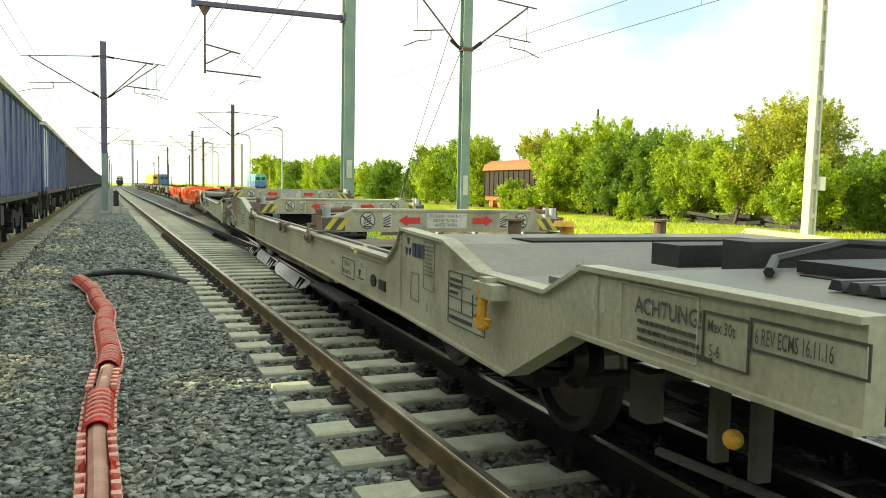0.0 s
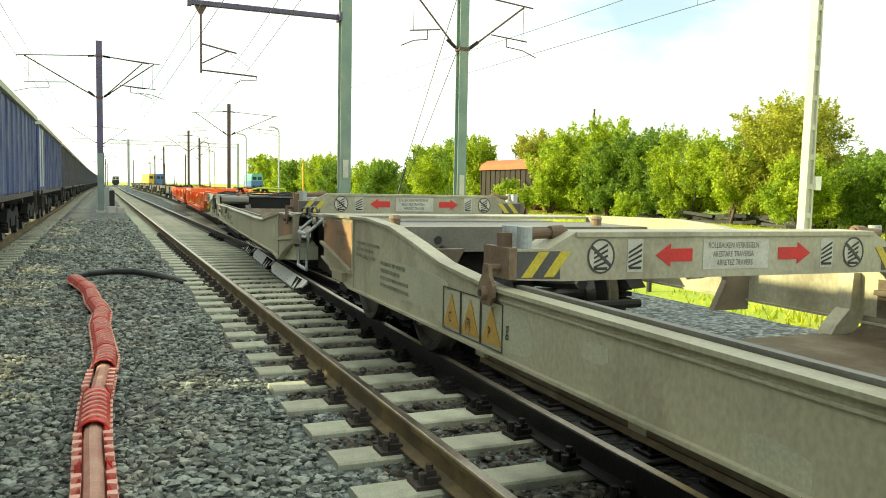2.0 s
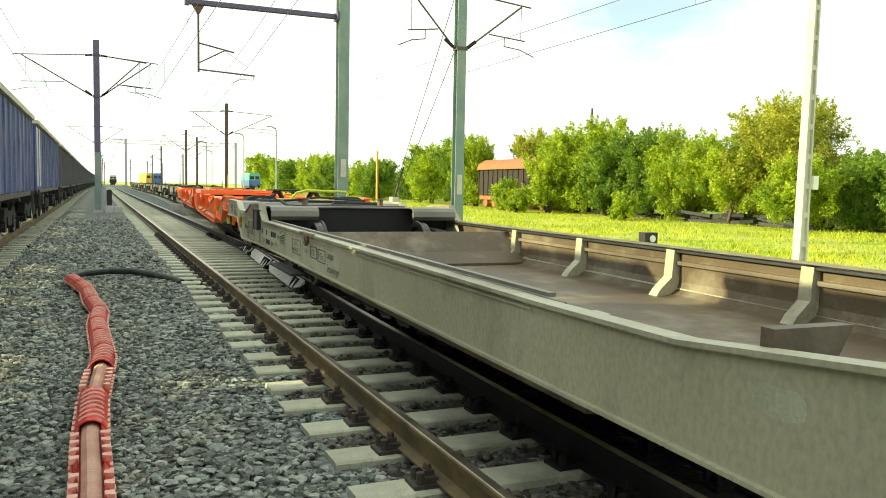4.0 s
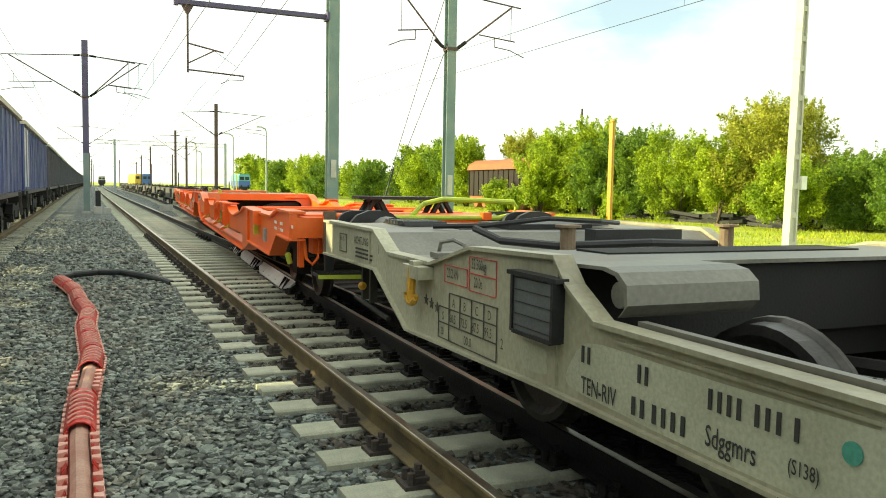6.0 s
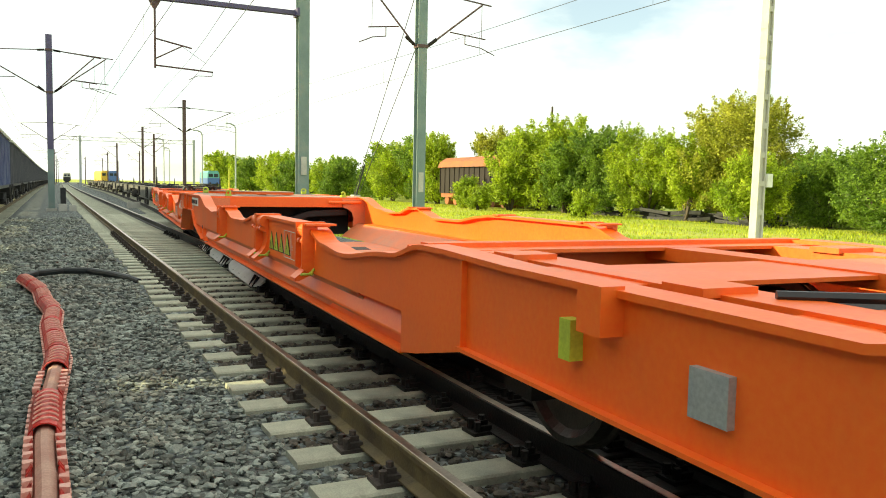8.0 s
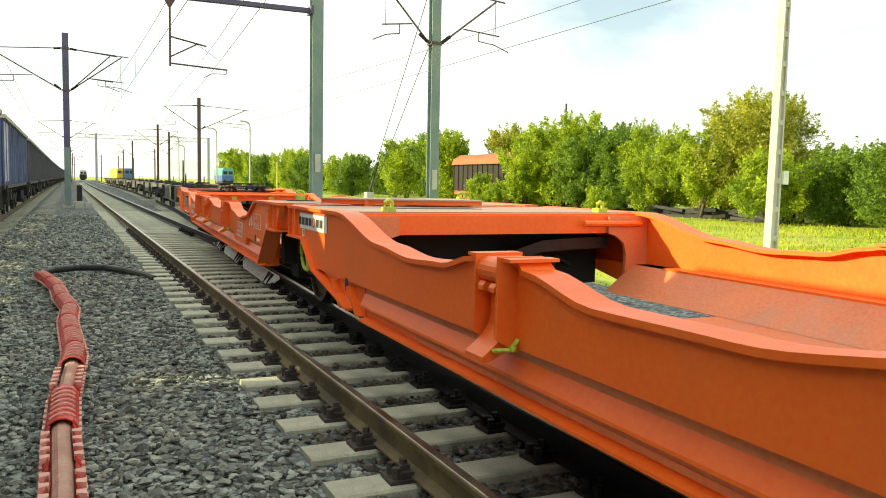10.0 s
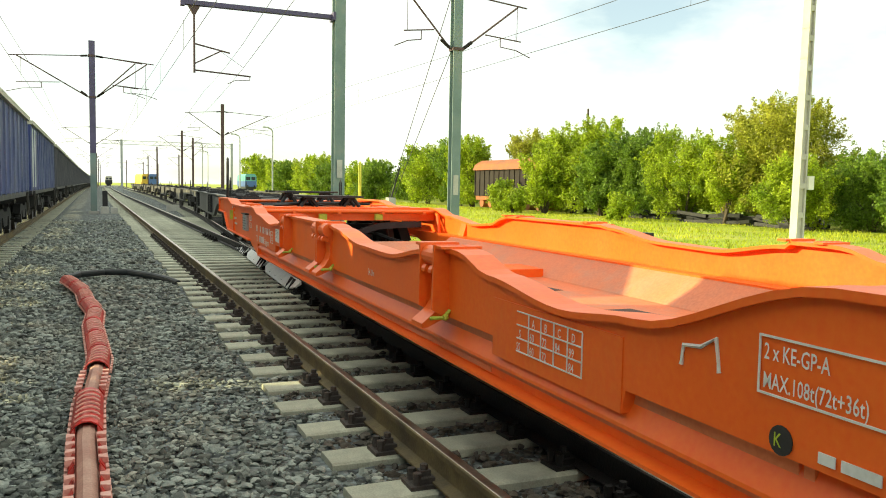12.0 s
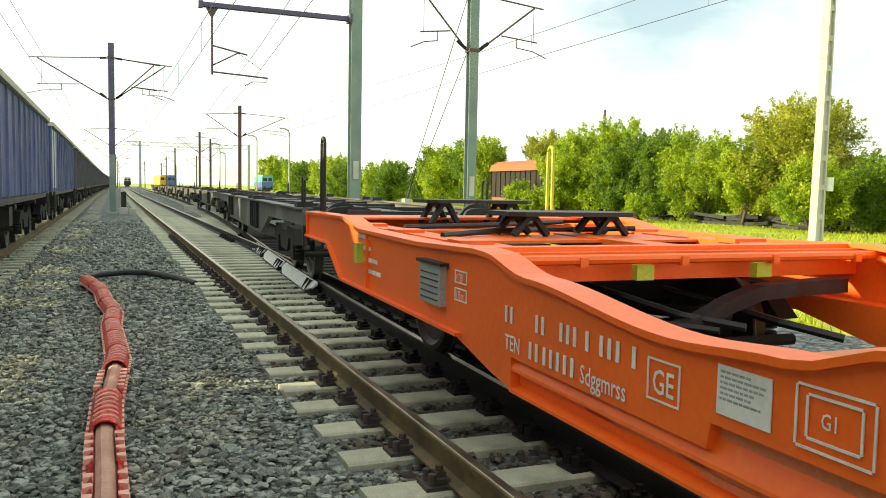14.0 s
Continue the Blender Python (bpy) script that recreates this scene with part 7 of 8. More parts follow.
for x, y, br in ((10.9, 76.0, ((-1, 3.3), (1, 4.5))), (11.3, 117.0, ((-1, 3.3), (1, 3.0))), (14.6, 134.0, ((1, 2.6),)), (11.8, 172.0, ((-1, 3.0),)), (17.5, 160.0, ((-1, 3.0),)), (13.5, 230.0, ((-1, 3.0),)), (20.0, 215.0, ((-1, 3.0),)), (16.0, 300.0, ((-1, 3.0),)), (10.0, 285.0, ((-1, 3.0),)), (23.0, 330.0, ((-1, 3.0),))):
    mast(x, y, 8.7, 0.28, 5.9, 7.9, br, MAST_RUST, "rusty steel catenary mast")


def arm_mast():
    """Mast with a long horizontal arm over the tracks and a hanging frame."""
    ob = thing("catenary_mast", (0, 0, 0), "grey-green steel mast with a long arm over the tracks", "mast", "catenary masts")
    x, y, g = 8.85, 30.8, -0.4
    bm = bmesh.new()
    column(bm, x, y, g, 9.4, 0.43)
    part("column", bm, MAST_GREEN, ob)
    bm = bmesh.new()
    box(bm, x - 0.11, x + 0.11, y - 0.26, y - 0.232, 1.75, 2.45)
    part("number_plate", bm, CONCRETE, ob, "pale rectangular mark")
    bm = bmesh.new()
    for dy in (-0.10, 0.10):
        box(bm, 3.0, x - 0.2, y + dy - 0.03, y + dy + 0.03, 7.86, 8.02)
    box(bm, 2.95, 3.1, y - 0.14, y + 0.14, 7.82, 8.06)
    box(bm, x - 0.3, x - 0.2, y - 0.3, y + 0.3, 7.8, 8.1)
    part("arm", bm, MAST_PURPLE, ob, "dark violet horizontal arm")
    bm = bmesh.new()
    prism(bm, [(3.2, 7.86), (3.65, 7.86), (3.48, 7.55), (3.37, 7.55)], y - 0.06, y + 0.06, "y")
    box(bm, 3.39, 3.46, y - 0.035, y + 0.035, 5.45, 7.6)
    rod(bm, (3.43, y, 6.5), (4.7, y, 6.25), 0.03, 6)
    rod(bm, (3.43, y, 5.78), (4.4, y, 6.32), 0.025, 6)
    rod(bm, (3.43, y, 5.55), (5.45, y, 5.45), 0.03, 6)
    rod(bm, (5.42, y, 5.47), (5.42, y, 5.3), 0.015, 5)
    tube(bm, [(5.4, y, 5.3), (4.9, y, 5.28), (4.6, y, 5.12)], 0.014, 5)
    rod(bm, (4.35, y, 6.3), (5.2, y, 5.75), 0.008, 4)
    part("drop_frame", bm, MAST_RUST, ob, "hanging registration frame")


arm_mast()


def gantry():
    ob = thing("overhead_gantry", (0, 0, 0), "distant pale lattice gantry across the tracks", "gantry")
    bm = bmesh.new()
    for x in (4.2, 21.6):
        column(bm, x, 140, -0.4, 8.3, 0.35)
    for z in (7.5, 8.1):
        box(bm, 1.2, 21.6, 139.9, 140.1, z, z + 0.07)
    for k in range(34):
        x = 1.2 + k * 0.6
        rod(bm, (x, 140, 7.5 if k % 2 else 8.1), (x + 0.6, 140, 8.1 if k % 2 else 7.5), 0.03, 4)
    part("lattice", bm, GALV, ob)


gantry()


def wires():
    lines = []
    for x0, zc, zm in ((13.5, 6.0, 7.2), (0.0 + LEFT_X + 0.3, 5.7, 6.9)):
        for z in (zc, zm):
            lines.append([(x0 + bend(y), y, z - (0.0 if z == zc else 0.45 * math.sin(math.pi * ((y + 13) % 60) / 60))) for y in range(-30, 300, 6)])
    for line in (lambda y: MAIN_X + bend(y), branch):
        for z, sag in ((5.35, 0), (6.55, 0.45)):
            lines.append([(line(y), y, z - sag * math.sin(math.pi * ((y + 13) % 60) / 60)) for y in range(-20, 300, 6)])
    ob = thing("overhead_wires", (0, 0, 0), "thin dark overhead contact and carrier wires", "wires")
    for pts in lines:
        part("wire", tube(bmesh.new(), pts, 0.009, 4), WIRE, ob)
    bm = bmesh.new()
    for y in range(-2, 120, 9):
        rod(bm, (13.5, y, 6.0), (13.5, y, 6.8), 0.006, 4)
        rod(bm, (MAIN_X, y, 5.35), (MAIN_X, y, 6.2), 0.006, 4)
    pieces("dropper", bm, WIRE, ob)


wires()


def anchor():
    ob = thing("wire_anchor", (0, 0, 0), "concrete anchor post with two stay wires", "anchor")
    x, y = 11.0, 30.6
    bm = bmesh.new()
    prism(bm, [(x - 0.22, -0.6), (x + 0.22, -0.6), (x + 0.14, 1.0), (x - 0.14, 1.0)], y - 0.2, y + 0.2, "y")
    part("block", bm, CONCRETE, ob)
    bm = bmesh.new()
    rod(bm, (x, y, 0.9), (x + 0.05, y - 0.9, 2.2), 0.035, 6)
    rod(bm, (x - 0.1, y, 0.9), (10.8, 24.4, 7.7), 0.014, 5)
    rod(bm, (x + 0.1, y, 0.9), (10.85, 24.4, 6.0), 0.014, 5)
    part("stay_wire", bm, WIRE, ob, "thin stay wires")


anchor()


def concrete_pole(x, y, top):
    ob = thing("concrete_pole", (0, 0, 0), "pale recessed concrete lighting pole with a small box", "pole")
    g = ground_height(x)
    m = pose(x, y, 0, 0, 0.6, 4)
    bm = bmesh.new()
    for sx in (-1, 1):
        prism(bm, [(sx * 0.155, g), (sx * 0.095, g), (sx * 0.045, top), (sx * 0.085, top)], -0.10, 0.12, "y", m)
    part("shaft", bm, CONCRETE, ob)
    bm = bmesh.new()
    prism(bm, [(-0.095, g), (0.095, g), (0.045, top), (-0.045, top)], -0.04, 0.04, "y", m)
    for k in range(11):
        z = g + 0.6 + k * 0.75
        w = 0.095 - 0.0057 * (z - g)
        box(bm, -w, w, -0.09, 0.09, z, z + 0.14, m)
    part("web", bm, CONCRETE, ob)
    bm = bmesh.new()
    box(bm, 0.14, 0.34, -0.16, 0.0, 1.55, 1.90, m)
    part("switch_box", bm, WHITE_PAINT, ob, "small white switch box")


concrete_pole(16.7, 15.35, 8.2)


def lamp_post(x, y, h):
    ob = thing("lamp_post", (0, 0, 0), "slim grey lamp post with a curved arm", "lamp post", "lamp posts")
    bm = bmesh.new()
    tube(bm, [(x, y, ground_height(x)), (x, y, h - 0.6), (x - 0.15, y, h - 0.2), (x - 0.6, y, h)], 0.10, 8)
    part("post", bm, GALV, ob)
    bm = bmesh.new()
    box(bm, x - 1.3, x - 0.55, y - 0.15, y + 0.15, h - 0.05, h + 0.1)
    part("lamp_head", bm, GALV, ob)


for x, y, h in ((21.6, 106, 8.9), (20.0, 122, 8.8), (18.0, 150, 8.8), (24.0, 190, 8.8)):
    lamp_post(x, y, h)


def wood_pole(x, y, h):
    ob = thing("wooden_pole", (0, 0, 0), "dark wooden telegraph pole with a cross arm", "pole", "wooden poles")
    bm = bmesh.new()
    rod(bm, (x, y, -0.6), (x, y, h), 0.13, 8, 0.09)
    part("pole", bm, BARK, ob)
    bm = bmesh.new()
    box(bm, x - 0.7, x + 0.7, y - 0.05, y + 0.05, h - 1.75, h - 1.65)
    box(bm, x - 0.2, x + 0.2, y - 0.05, y + 0.05, h - 0.8, h - 0.7)
    part("cross_arm", bm, BARK, ob)


wood_pole(40.5, 61.0, 8.7)
wood_pole(40.0, 140.0, 8.5)


# ---- small things by the tracks ----
def guarded_hose():
    """Cable in a red slotted guard lying on the ballast."""
    knots = [(-0.05, 2.9), (-0.05, 4.4), (-0.065, 5.2), (-0.055, 6.2), (0.03, 7.75), (-0.03, 9.6), (-0.0, 10.6), (-0.10, 11.4), (-0.16, 12.6), (-0.32, 13.6), (-0.42, 14.1)]
    ob = thing("guarded_cable", (0, 0, 0), "dusty cable in red slotted plastic guards lying on the ballast", "cable guard")
    ky, kx = [k[1] for k in knots], [k[0] for k in knots]

    def at(y, z=-0.175):
        return Vector((float(np.interp(y, ky, kx)), y, z))
    part("cable", tube(bmesh.new(), [at(y) for y in np.linspace(2.9, 14.05, 60)], 0.062, 10), CABLE_PINK, ob, "dusty pinkish cable")
    segs = [(2.9, 3.7, 1), (3.75, 4.62, 1), (4.66, 5.35, 1), (5.4, 6.3, 0), (6.35, 7.1, 1), (7.25, 7.95, 0), (8.0, 8.75, 0), (8.8, 9.55, 0), (9.6, 10.4, 0), (10.45, 11.3, 0), (11.35, 12.3, 0), (12.35, 13.2, 0), (13.25, 14.1, 0)]
    for y0, y1, open_top in segs:
        bm = bmesh.new()
        rings = []
        n = 7
        lo, hi = (-0.15, math.pi + 0.15)
        for y in (y0, y1):
            c = at(y)
            d = (at(y1) - at(y0)).normalized()
            s = Vector((d.y, -d.x, 0))
            row = []
            for k in range(n + 1):
                a = lo + (hi - lo) * k / n
                for r in (0.100, 0.091):
                    row.append(bm.verts.new(c + s * (r * math.cos(a)) + Vector((0, 0, r * math.sin(a)))))
            rings.append(row)
        r0, r1 = rings
        for k in range(n):
            if open_top and 2 <= k <= 4:
                continue
            a, b = 2 * k, 2 * k + 2
            bm.faces.new((r0[a], r0[b], r1[b], r1[a]))
            bm.faces.new((r0[a + 1], r1[a + 1], r1[b + 1], r0[b + 1]))
            for r in (r0, r1):
                bm.faces.new((r[a], r[a + 1], r[b + 1], r[b]))
        sh = part("guard_shell", bm, HOSE_RED, ob, "red slotted guard shell")
        bm = bmesh.new()
        m = int((y1 - y0) / (0.15 if open_top else 0.125))
        for k in range(m):
            y = y0 + 0.08 + k * (y1 - y0 - 0.1) / m
            c = at(y)
            if open_top:
                for sx in (-1, 1):
                    prism(bm, [(c.x + sx * 0.060, y - 0.012), (c.x + sx * 0.108, y - 0.036), (c.x + sx * 0.108, y + 0.036), (c.x + sx * 0.060, y + 0.03)], c.z + 0.045, c.z + 0.078, "z")
            else:
                tube(bm, [c + Vector((0.105 * math.cos(a), 0.02 * math.sin(2 * a), 0.108 * math.sin(a))) for a in np.linspace(0.75, 2.3, 7)], 0.007, 5)
        pieces("slot_bar", bm, HOSE_PALE, sh, "pale teeth of the guard" if open_top else "pale worn ribs")
        bm = bmesh.new()
        for sx in (-1, 1):
            for k in range(7):
                ya, yb = y0 + (y1 - y0) * k / 7, y0 + (y1 - y0) * (k + 0.62) / 7
                a, b = at(ya), at(yb)
                prism(bm, [(a.x + sx * 0.098, ya), (a.x + sx * 0.116, ya), (b.x + sx * 0.116, yb), (b.x + sx * 0.098, yb)], a.z - 0.02, a.z + 0.005, "z")
        pieces("rim", bm, HOSE_PALE, sh)
    bm = bmesh.new()
    tube(bm, [(-0.42, 14.1, -0.17), (-0.40, 14.5, -0.16), (-0.25, 14.85, -0.155), (0.15, 15.15, -0.155), (0.55, 15.05, -0.155), (0.90, 14.45, -0.165), (1.12, 13.95, -0.18), (1.25, 13.7, -0.22)], 0.055, 10)
    part("black_hose", bm, HOSE_BLACK, ob, "thick black hose")


CABLE_PINK = material("dusty_cable", (0.55, 0.33, 0.25), (0.42, 0.20, 0.15), 0.7, 0, 4, 60, 0.1)
HOSE_PALE = material("worn_red_edge", (0.78, 0.46, 0.38), (0.70, 0.30, 0.23), 0.6, 0, 10, 60, 0.05)
guarded_hose()


def small_box(name, x0, x1, y0, y1, z0, z1, mat, label, category):
    ob = thing(name, (0, 0, 0), label, category)
    bm = bmesh.new()
    prism(bm, [(x0, z0), (x1, z0), (x1, z1 - 0.03), (x1 - 0.03, z1), (x0 + 0.03, z1), (x0, z1 - 0.03)], y0, y1, "y")
    part("casing", bm, mat, ob)
    bm = bmesh.new()
    box(bm, x0 + 0.06, x1 - 0.06, y0 - 0.012, y0 - 0.001, z0 + 0.06, z1 - 0.08)
    part("lid", bm, mat, ob)


small_box("trackside_cabinet", 0.42, 0.68, 46.6, 47.0, -0.3, 0.95, BLACK_STEEL, "small dark trackside cabinet beside the mast", "cabinet")
small_box("concrete_block", 0.32, 0.72, 45.6, 46.1, -0.3, 0.12, CONCRETE, "pale concrete block on the ballast", "block")
small_box("concrete_block", 0.82, 1.15, 45.4, 45.9, -0.3, 0.08, CONCRETE, "pale concrete block on the ballast", "block")
small_box("point_machine", 4.0, 4.7, 50.3, 50.9, -0.3, 0.13, CONCRETE, "pale point machine box between the tracks", "point machine")


def dwarf_signal():
    ob = thing("dwarf_signal", (0, 0, 0), "small black dwarf signal with a white face", "signal")
    x, y = 9.9, 12.8
    bm = bmesh.new()
    rod(bm, (x, y, -0.6), (x, y, 0.35), 0.05, 8)
    box(bm, x - 0.16, x + 0.14, y - 0.1, y + 0.1, 0.3, 0.62)
    part("housing", bm, BLACK_STEEL, ob)
    bm = bmesh.new()
    rod(bm, (x + 0.02, y - 0.11, 0.5), (x + 0.02, y - 0.10, 0.5), 0.07, 12)
    part("face", bm, WHITE_PAINT, ob, "white round face")


dwarf_signal()


# ---- vehicles far off ----
LOCO_TEAL = material("teal_paint", (0.13, 0.38, 0.40), (0.10, 0.30, 0.32), 0.5)
LOCO_BLUE = material("blue_paint", (0.07, 0.15, 0.42), (0.05, 0.11, 0.33), 0.5)
LOCO_YELLOW = material("yellow_paint", (0.70, 0.46, 0.06), (0.6, 0.38, 0.05), 0.5)
GLASS_DARK = material("dark_glass", (0.03, 0.04, 0.05), (0.02, 0.03, 0.04), 0.1)


def locomotive(x, y, label, lower, upper, length, turn=0.0):
    ob = thing("locomotive", (x, y, 0), label, "locomotive", "locomotives")
    ob.rotation_euler = (0, 0, turn)
    bm = bmesh.new()
    box(bm, -1.45, 1.45, 0, length, 0.9, 2.3)
    part("body", bm, lower, ob)
    bm = bmesh.new()
    prism(bm, [(-1.45, 2.3), (1.45, 2.3), (1.40, 3.6), (1.0, 4.1), (-1.0, 4.1), (-1.40, 3.6)], 0.05, length - 0.05, "y")
    part("roof", bm, upper, ob)
    bm = bmesh.new()
    for x0 in (-1.15, 0.15):
        box(bm, x0, x0 + 1.0, -0.01, 0.05, 2.55, 3.35)
    pieces("windscreen", bm, GLASS_DARK, ob, "dark windscreen")
    bm = bmesh.new()
    box(bm, -1.3, 1.3, 0.2, length - 0.2, 0.35, 0.9)
    for yy in (1.2, length - 1.2):
        rod(bm, (-0.8, yy, 0.1), (0.8, yy, 0.1), 0.55, 14)
    for sx in (-0.875, 0.875):
        rod(bm, (sx, -0.5, 1.05), (sx, 0.05, 1.05), 0.2, 10)
    part("underframe", bm, BLACK_STEEL, ob)


locomotive(36.5, 206, "teal and blue diesel locomotive standing beyond the yard", LOCO_BLUE, LOCO_TEAL, 12, 0.0)
locomotive(17.0, 262, "blue-fronted yellow rail vehicle on a far track", LOCO_BLUE, LOCO_BLUE, 4, 0.1)
locomotive(15.0, 263, "yellow rail vehicle on a far track", LOCO_YELLOW, LOCO_YELLOW, 14, 0.1)
locomotive(6.2, 385, "dark locomotive with a pale cab far down the straight track", BLACK_STEEL, CONCRETE, 15)


def boxcar():
    ob = thing("old_boxcar", (0, 0, 0), "derelict brown boxcar with a rust-orange roof among bushes", "boxcar")
    x0, x1, y0, y1 = 34.2, 36.8, 58.0, 71.0
    bm = bmesh.new()
    box(bm, x0 + 0.1, x1, y0, y1, 0.75, 3.2)
    part("wall", bm, BROWN_WOOD, ob)
    bm = bmesh.new()
    for k in range(14):
        box(bm, x0 + 0.03, x0 + 0.1, y0 + k * (y1 - y0 - 0.1) / 13, y0 + k * (y1 - y0 - 0.1) / 13 + 0.1, 0.75, 3.2)
    pieces("post", bm, BROWN_WOOD, ob)
    bm = bmesh.new()
    prism(bm, [(x0 - 0.15, 3.2), (x0 + 0.1, 3.75), (x0 + 0.8, 4.15), (x1 - 0.8, 4.15), (x1 + 0.1, 3.75), (x1 + 0.15, 3.2)], y0 - 0.1, y1 + 0.1, "y")
    part("roof", bm, ROOF_ORANGE, ob, "rust-orange curved roof")
    bm = bmesh.new()
    box(bm, x0 + 0.2, x1, y0, y1, 0.35, 0.75)
    for y in (y0 + 2, y1 - 2):
        for k in (-0.9, 0.9):
            rod(bm, (x0 + 0.3, y + k, 0.1), (x1 - 0.3, y + k, 0.1), 0.45, 14)
    part("underframe", bm, ROOF_ORANGE, ob, "rusty underframe")


boxcar()


# ---- trees and meadow ----
def tree(x, y, h, r, seed, leaf, leaves, low=0.05, size=0.16, label="leafy green bush at the edge of the meadow", category="bush"):
    """Bush or tree: stems with limbs and a crown of many small leaves in uneven lobes."""
    rs = np.random.RandomState(seed)
    g = ground_height(x)
    ob = thing("tree" if category == "tree" else "bush", (x, y, g), label, category, "trees along the meadow")
    bm = bmesh.new()
    n_lobe = 26 + int(r * 9)
    lobes = []
    for k in range(n_lobe):
        a = rs.uniform(0, 6.28)
        u = rs.uniform(0, 1) ** 0.6
        zz = h * rs.uniform(low + 0.08, 0.90)
        rr = r * (1 - 0.55 * max(0, zz / h - 0.35)) * u * 0.8
        lobes.append((rr * math.cos(a), rr * math.sin(a), zz, r * rs.uniform(0.12, 0.32)))
    for k in range(5):
        lx, ly, lz, lr = lobes[k]
        mid = (lx * 0.35, ly * 0.35, lz * 0.5)
        rod(bm, (0.12 * math.cos(k * 1.3), 0.12 * math.sin(k * 1.3), -0.1), mid, 0.11, 6, 0.07)
        rod(bm, mid, (lx, ly, lz), 0.07, 5, 0.02)
    part("trunk", bm, BARK, ob)
    pts, nor = [], []
    w = np.array([l[3] ** 2 for l in lobes])
    for (lx, ly, lz, lr), c in zip(lobes, (leaves * w / w.sum()).astype(int)):
        d = rs.normal(size=(c, 3))
        d /= np.linalg.norm(d, axis=1)[:, None]
        rad = lr * (0.55 + 0.5 * rs.uniform(0, 1, c) ** 0.6) * (1 + 0.25 * np.sin(d[:, 0] * 7 + seed) * np.sin(d[:, 2] * 6))
        pts.append(np.array([lx, ly, lz]) + d * rad[:, None] * np.array([1, 1, 0.85]))
        nor.append(d)
    # loose shoots that break the outline
    c = int(leaves * 0.65)
    n_stem = 230
    sk = rs.randint(0, n_lobe, n_stem)
    base = np.array(lobes)[sk]
    out = base[:, :2] / (np.linalg.norm(base[:, :2], axis=1)[:, None] + 0.3)
    sd = np.concatenate([out * rs.uniform(0.2, 1.1, (n_stem, 1)) + rs.normal(0, 0.28, (n_stem, 2)), rs.uniform(0.35, 1.2, (n_stem, 1))], 1)
    sl = rs.uniform(0.8, 1.5, n_stem) * (0.35 + 0.12 * r)
    k = rs.randint(0, n_stem, c)
    u = rs.uniform(0.1, 1.0, c)
    d = sd[k] / np.linalg.norm(sd[k], axis=1)[:, None]
    spread = (0.03 + 0.13 * (1.0 - u)) * (0.5 + 0.2 * r)
    pts.append(base[k][:, :3] + d * (base[k][:, 3] * 0.7 + sl[k] * u)[:, None] + rs.normal(size=(c, 3)) * spread[:, None] - np.array([0, 0, 0.18]) * (u ** 2)[:, None] * (1 - d[:, 2:3]))
    nor.append(d)
    p, nn = np.concatenate(pts), np.concatenate(nor)
    keep = p[:, 2] > 0.05
    p, nn = p[keep], nn[keep]
    m = len(p)
    nn = nn + rs.normal(size=(m, 3)) * 0.75
    nn /= np.linalg.norm(nn, axis=1)[:, None]
    t = np.cross(nn, rs.normal(size=(m, 3)))
    t /= np.linalg.norm(t, axis=1)[:, None]
    b = np.cross(nn, t)
    s = size * rs.uniform(0.6, 1.5, m)[:, None]
    quad = np.stack([p + t * s, p + b * s * 0.42, p - t * s, p - b * s * 0.42], 1)
    me = bpy.data.meshes.new("crown")
    me.from_pydata(quad.reshape(-1, 3).tolist(), [], (np.arange(m * 4).reshape(-1, 4)).tolist())
    me.materials.append(leaf)
    cr = new("crown", me)
    cr.parent = ob


_tr = random.Random(12)
HEDGE = [(33.5, 15.5, 4.2, 3.2, 1), (35.0, 20.5, 3.6, 3.0, 0), (36.0, 25.0, 3.4, 3.0, 1), (37.5, 29.5, 3.5, 2.8, 1), (33.6, 31.0, 3.2, 2.2, 0), (37.0, 35.0, 6.1, 3.8, 2), (39.5, 38.5, 6.1, 3.4, 2), (35.0, 37.6, 4.9, 2.3, 0), (36.5, 43.0, 5.2, 3.0, 0),
         (36.0, 47.5, 5.7, 3.0, 1), (36.0, 51.5, 6.9, 3.3, 0), (34.6, 50.0, 4.6, 2.4, 1), (35.6, 55.5, 6.4, 3.3, 0), (33.2, 55.8, 4.6, 2.4, 0), (38.5, 58.0, 6.6, 3.2, 0), (39.5, 64.0, 6.3, 3.4, 0), (40.0, 70.0, 6.2, 3.4, 2), (36.0, 75.0, 6.4, 3.4, 0), (37.0, 80.0, 6.6, 3.8, 1), (35.5, 86.0, 6.3, 3.6, 0), (36.5, 92.0, 5.2, 3.2, 1),
         (34.0, 101.0, 4.4, 3.4, 1), (36.0, 110.0, 5.0, 3.6, 0), (34.0, 122.0, 4.4, 3.8, 1), (36.0, 134.0, 6.2, 4.2, 0), (37.0, 146.0, 6.6, 4.4, 0), (36.0, 160.0, 6.0, 4.6, 1), (38.0, 176.0, 5.8, 4.8, 0), (44.0, 238.0, 9.6, 6.0, 0), (48.0, 246.0, 8.6, 5.5, 1), (31.6, 43.6, 1.1, 0.9, 0), (31.0, 57.2, 1.3, 1.0, 0), (32.4, 62.0, 1.9, 1.4, 0)]
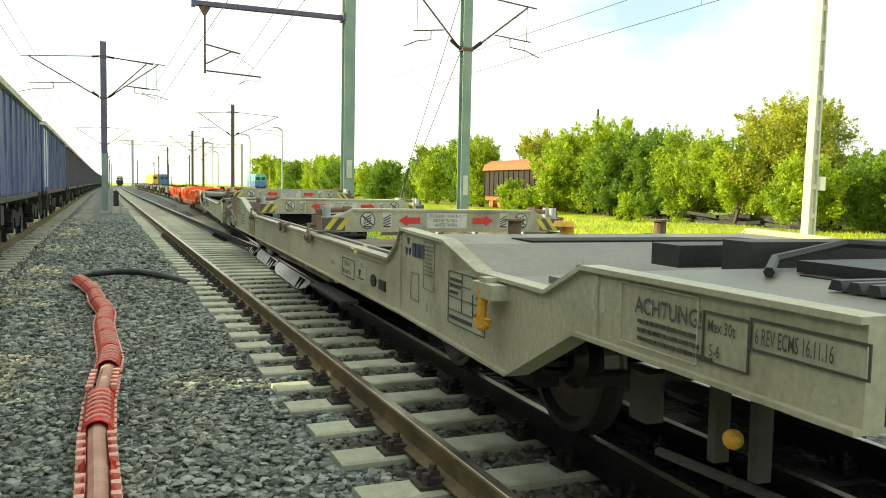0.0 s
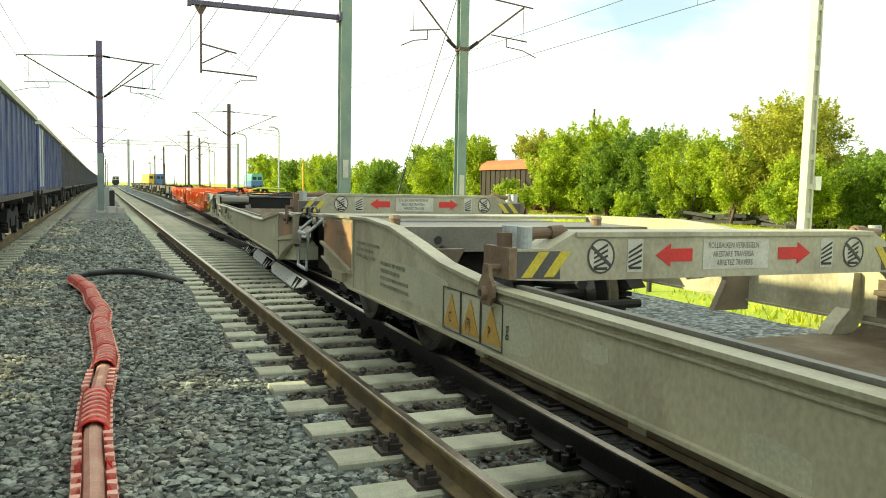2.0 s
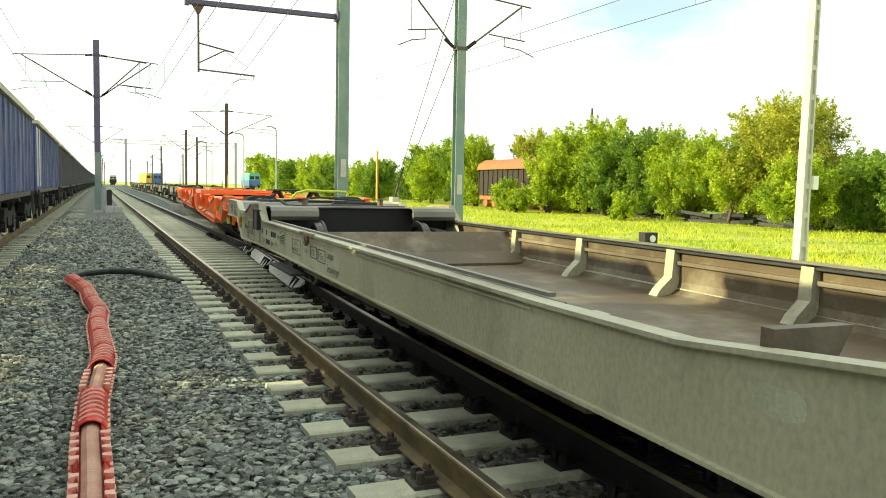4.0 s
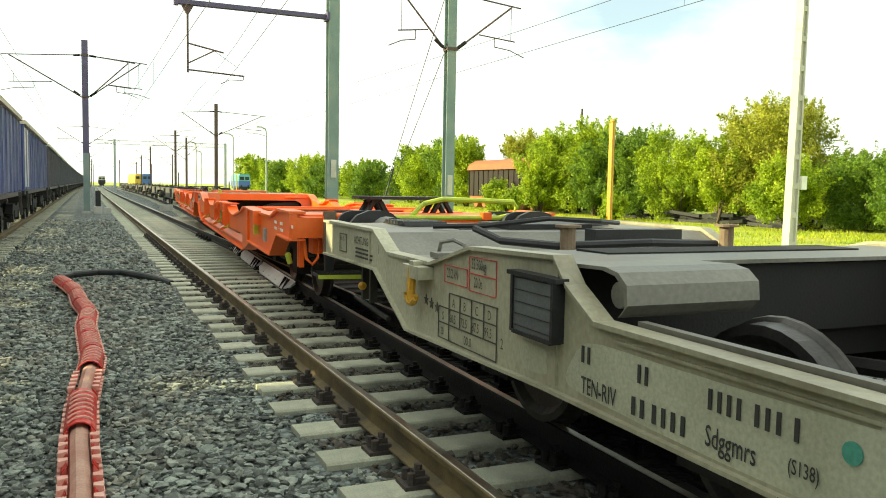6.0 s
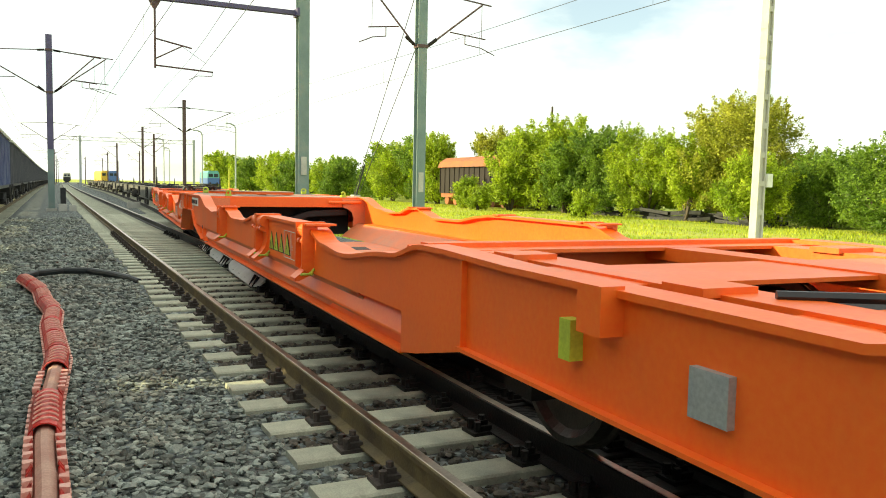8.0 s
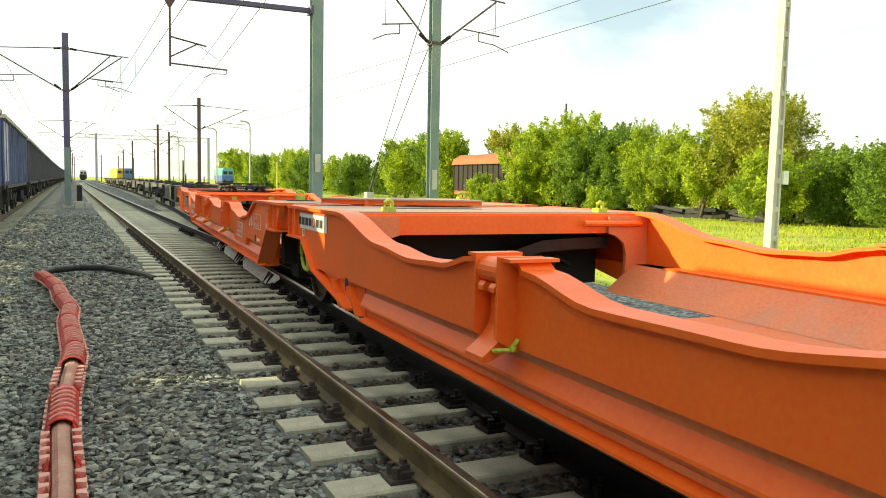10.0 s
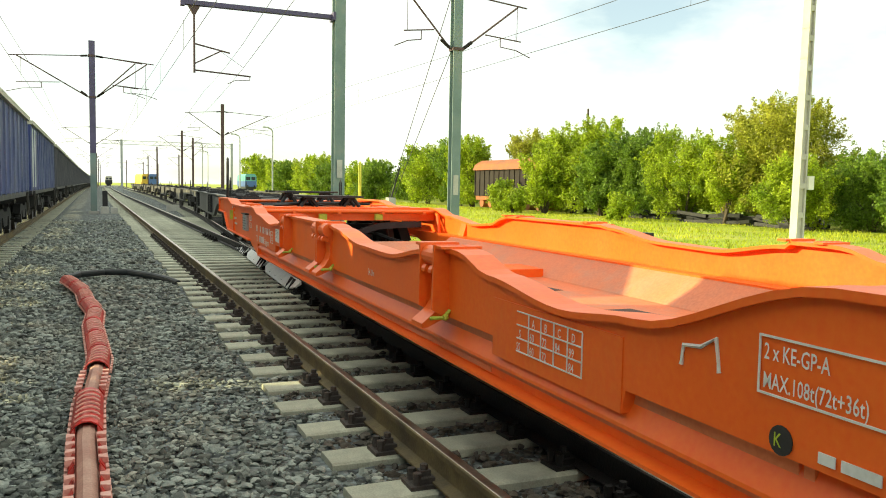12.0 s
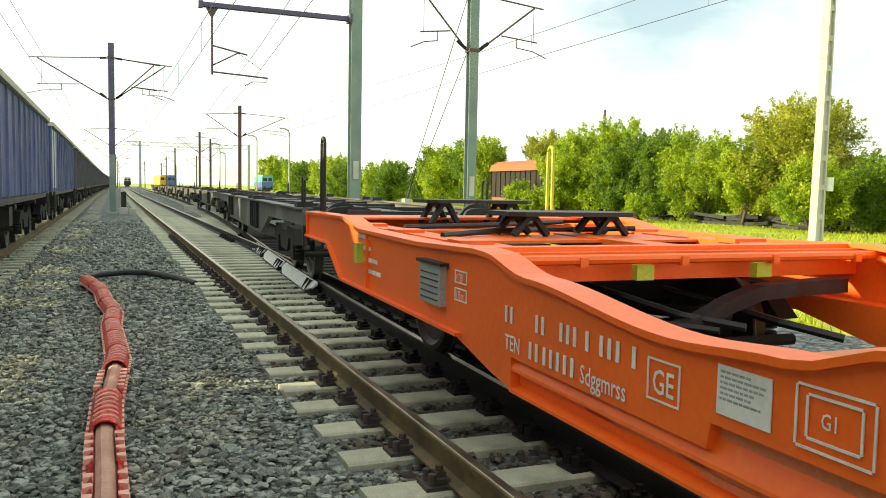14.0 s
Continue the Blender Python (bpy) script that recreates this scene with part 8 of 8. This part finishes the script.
for i, (x, y, h, r, kind) in enumerate(HEDGE):
    d = math.hypot(x, y)
    tall = h > 6.5
    tree(x, y, h + (0.9 if kind == 2 else 0.35), r, 40 + i, (LEAF_LIGHT, LEAF_DARK, LEAF_OLIVE)[kind], int(25000 * min(1.0, 60 / d) * (r / 3.2) ** 1.3), size=0.034 + 0.00078 * d, label=("tall green tree" if kind < 2 else "tall olive-yellow tree") + " among bushes at the meadow's edge" if tall else ("bright green bush", "deep green bush", "olive-yellow bush")[kind] + " at the meadow's edge", category="tree" if tall else "bush")
for i in range(22):
    y = 12 + i * 6.5
    tree(43 + 3 * _tr.random(), y, 3.0 + 1.2 * _tr.random(), 3.0, 200 + i, LEAF_DARK, 1500, size=0.34, label="dark green bush in the thicket behind the meadow")


def scrap_heap():
    rs = random.Random(4)
    bm = bmesh.new()
    for k in range(70):
        y = rs.uniform(32, 50)
        x = 35.6 + rs.uniform(-0.8, 1.4)
        z = rs.uniform(-0.5, 0.1)
        box(bm, -0.12, 0.12, -1.3, 1.3, -0.1, 0.1, pose(x, y, z, rs.uniform(-6, 6), 0, rs.uniform(-25, 25)))
    tagged(part("old_sleepers", bm, BLACK_STEEL), "dark heap of old sleepers under the bushes", "sleeper heap", kind="stuff")


scrap_heap()


def meadow_blades():
    rs = np.random.RandomState(8)
    n = 60000
    y = 4 + 90 * rs.uniform(0, 1, n) ** 1.4
    x = 9.3 + 26 * rs.uniform(0, 1, n)
    tuft = np.array([noise.noise((a * 0.35, b * 0.35, 2)) for a, b in zip(x, y)])
    h = np.clip(0.10 + 0.16 * tuft + rs.uniform(-0.04, 0.08, n), 0.04, 0.4)
    z = np.interp(x, [9.4, 30, 60], [-0.56, -0.51, -0.36])
    a = rs.uniform(0, 6.28, n)
    w = 0.018 + 0.015 * rs.uniform(0, 1, n)
    dx, dy = np.cos(a) * w, np.sin(a) * w
    lean = rs.normal(size=(n, 2)) * 0.35 * h[:, None]
    v = np.stack([np.stack([x - dx, y - dy, z], 1), np.stack([x + dx, y + dy, z], 1), np.stack([x + lean[:, 0], y + lean[:, 1], z + h], 1)], 1)
    me = bpy.data.meshes.new("meadow_grass")
    me.from_pydata(v.reshape(-1, 3).tolist(), [], np.arange(n * 3).reshape(-1, 3).tolist())
    me.materials.append(LEAF_BLADES)
    tagged(new("meadow_grass", me), "long sunlit meadow grass", "grass", kind="stuff")


meadow_blades()
build_stones()


def motions():
    """The train rolls towards the camera and past it."""
    times = [k * 0.25 for k in range(57)]
    for ob, a, b in UNITS:
        walk(ob, [(t, pose_at(a, b, t)) for t in times])
    turn = [k * 0.1 for k in range(141)]
    for w, y in AXLES[:12]:
        walk(w, [(t, Matrix.Translation((0, y, 0.445)) @ Euler((gone(t) / 0.445, 0, 0)).to_matrix().to_4x4()) for t in turn])


motions()
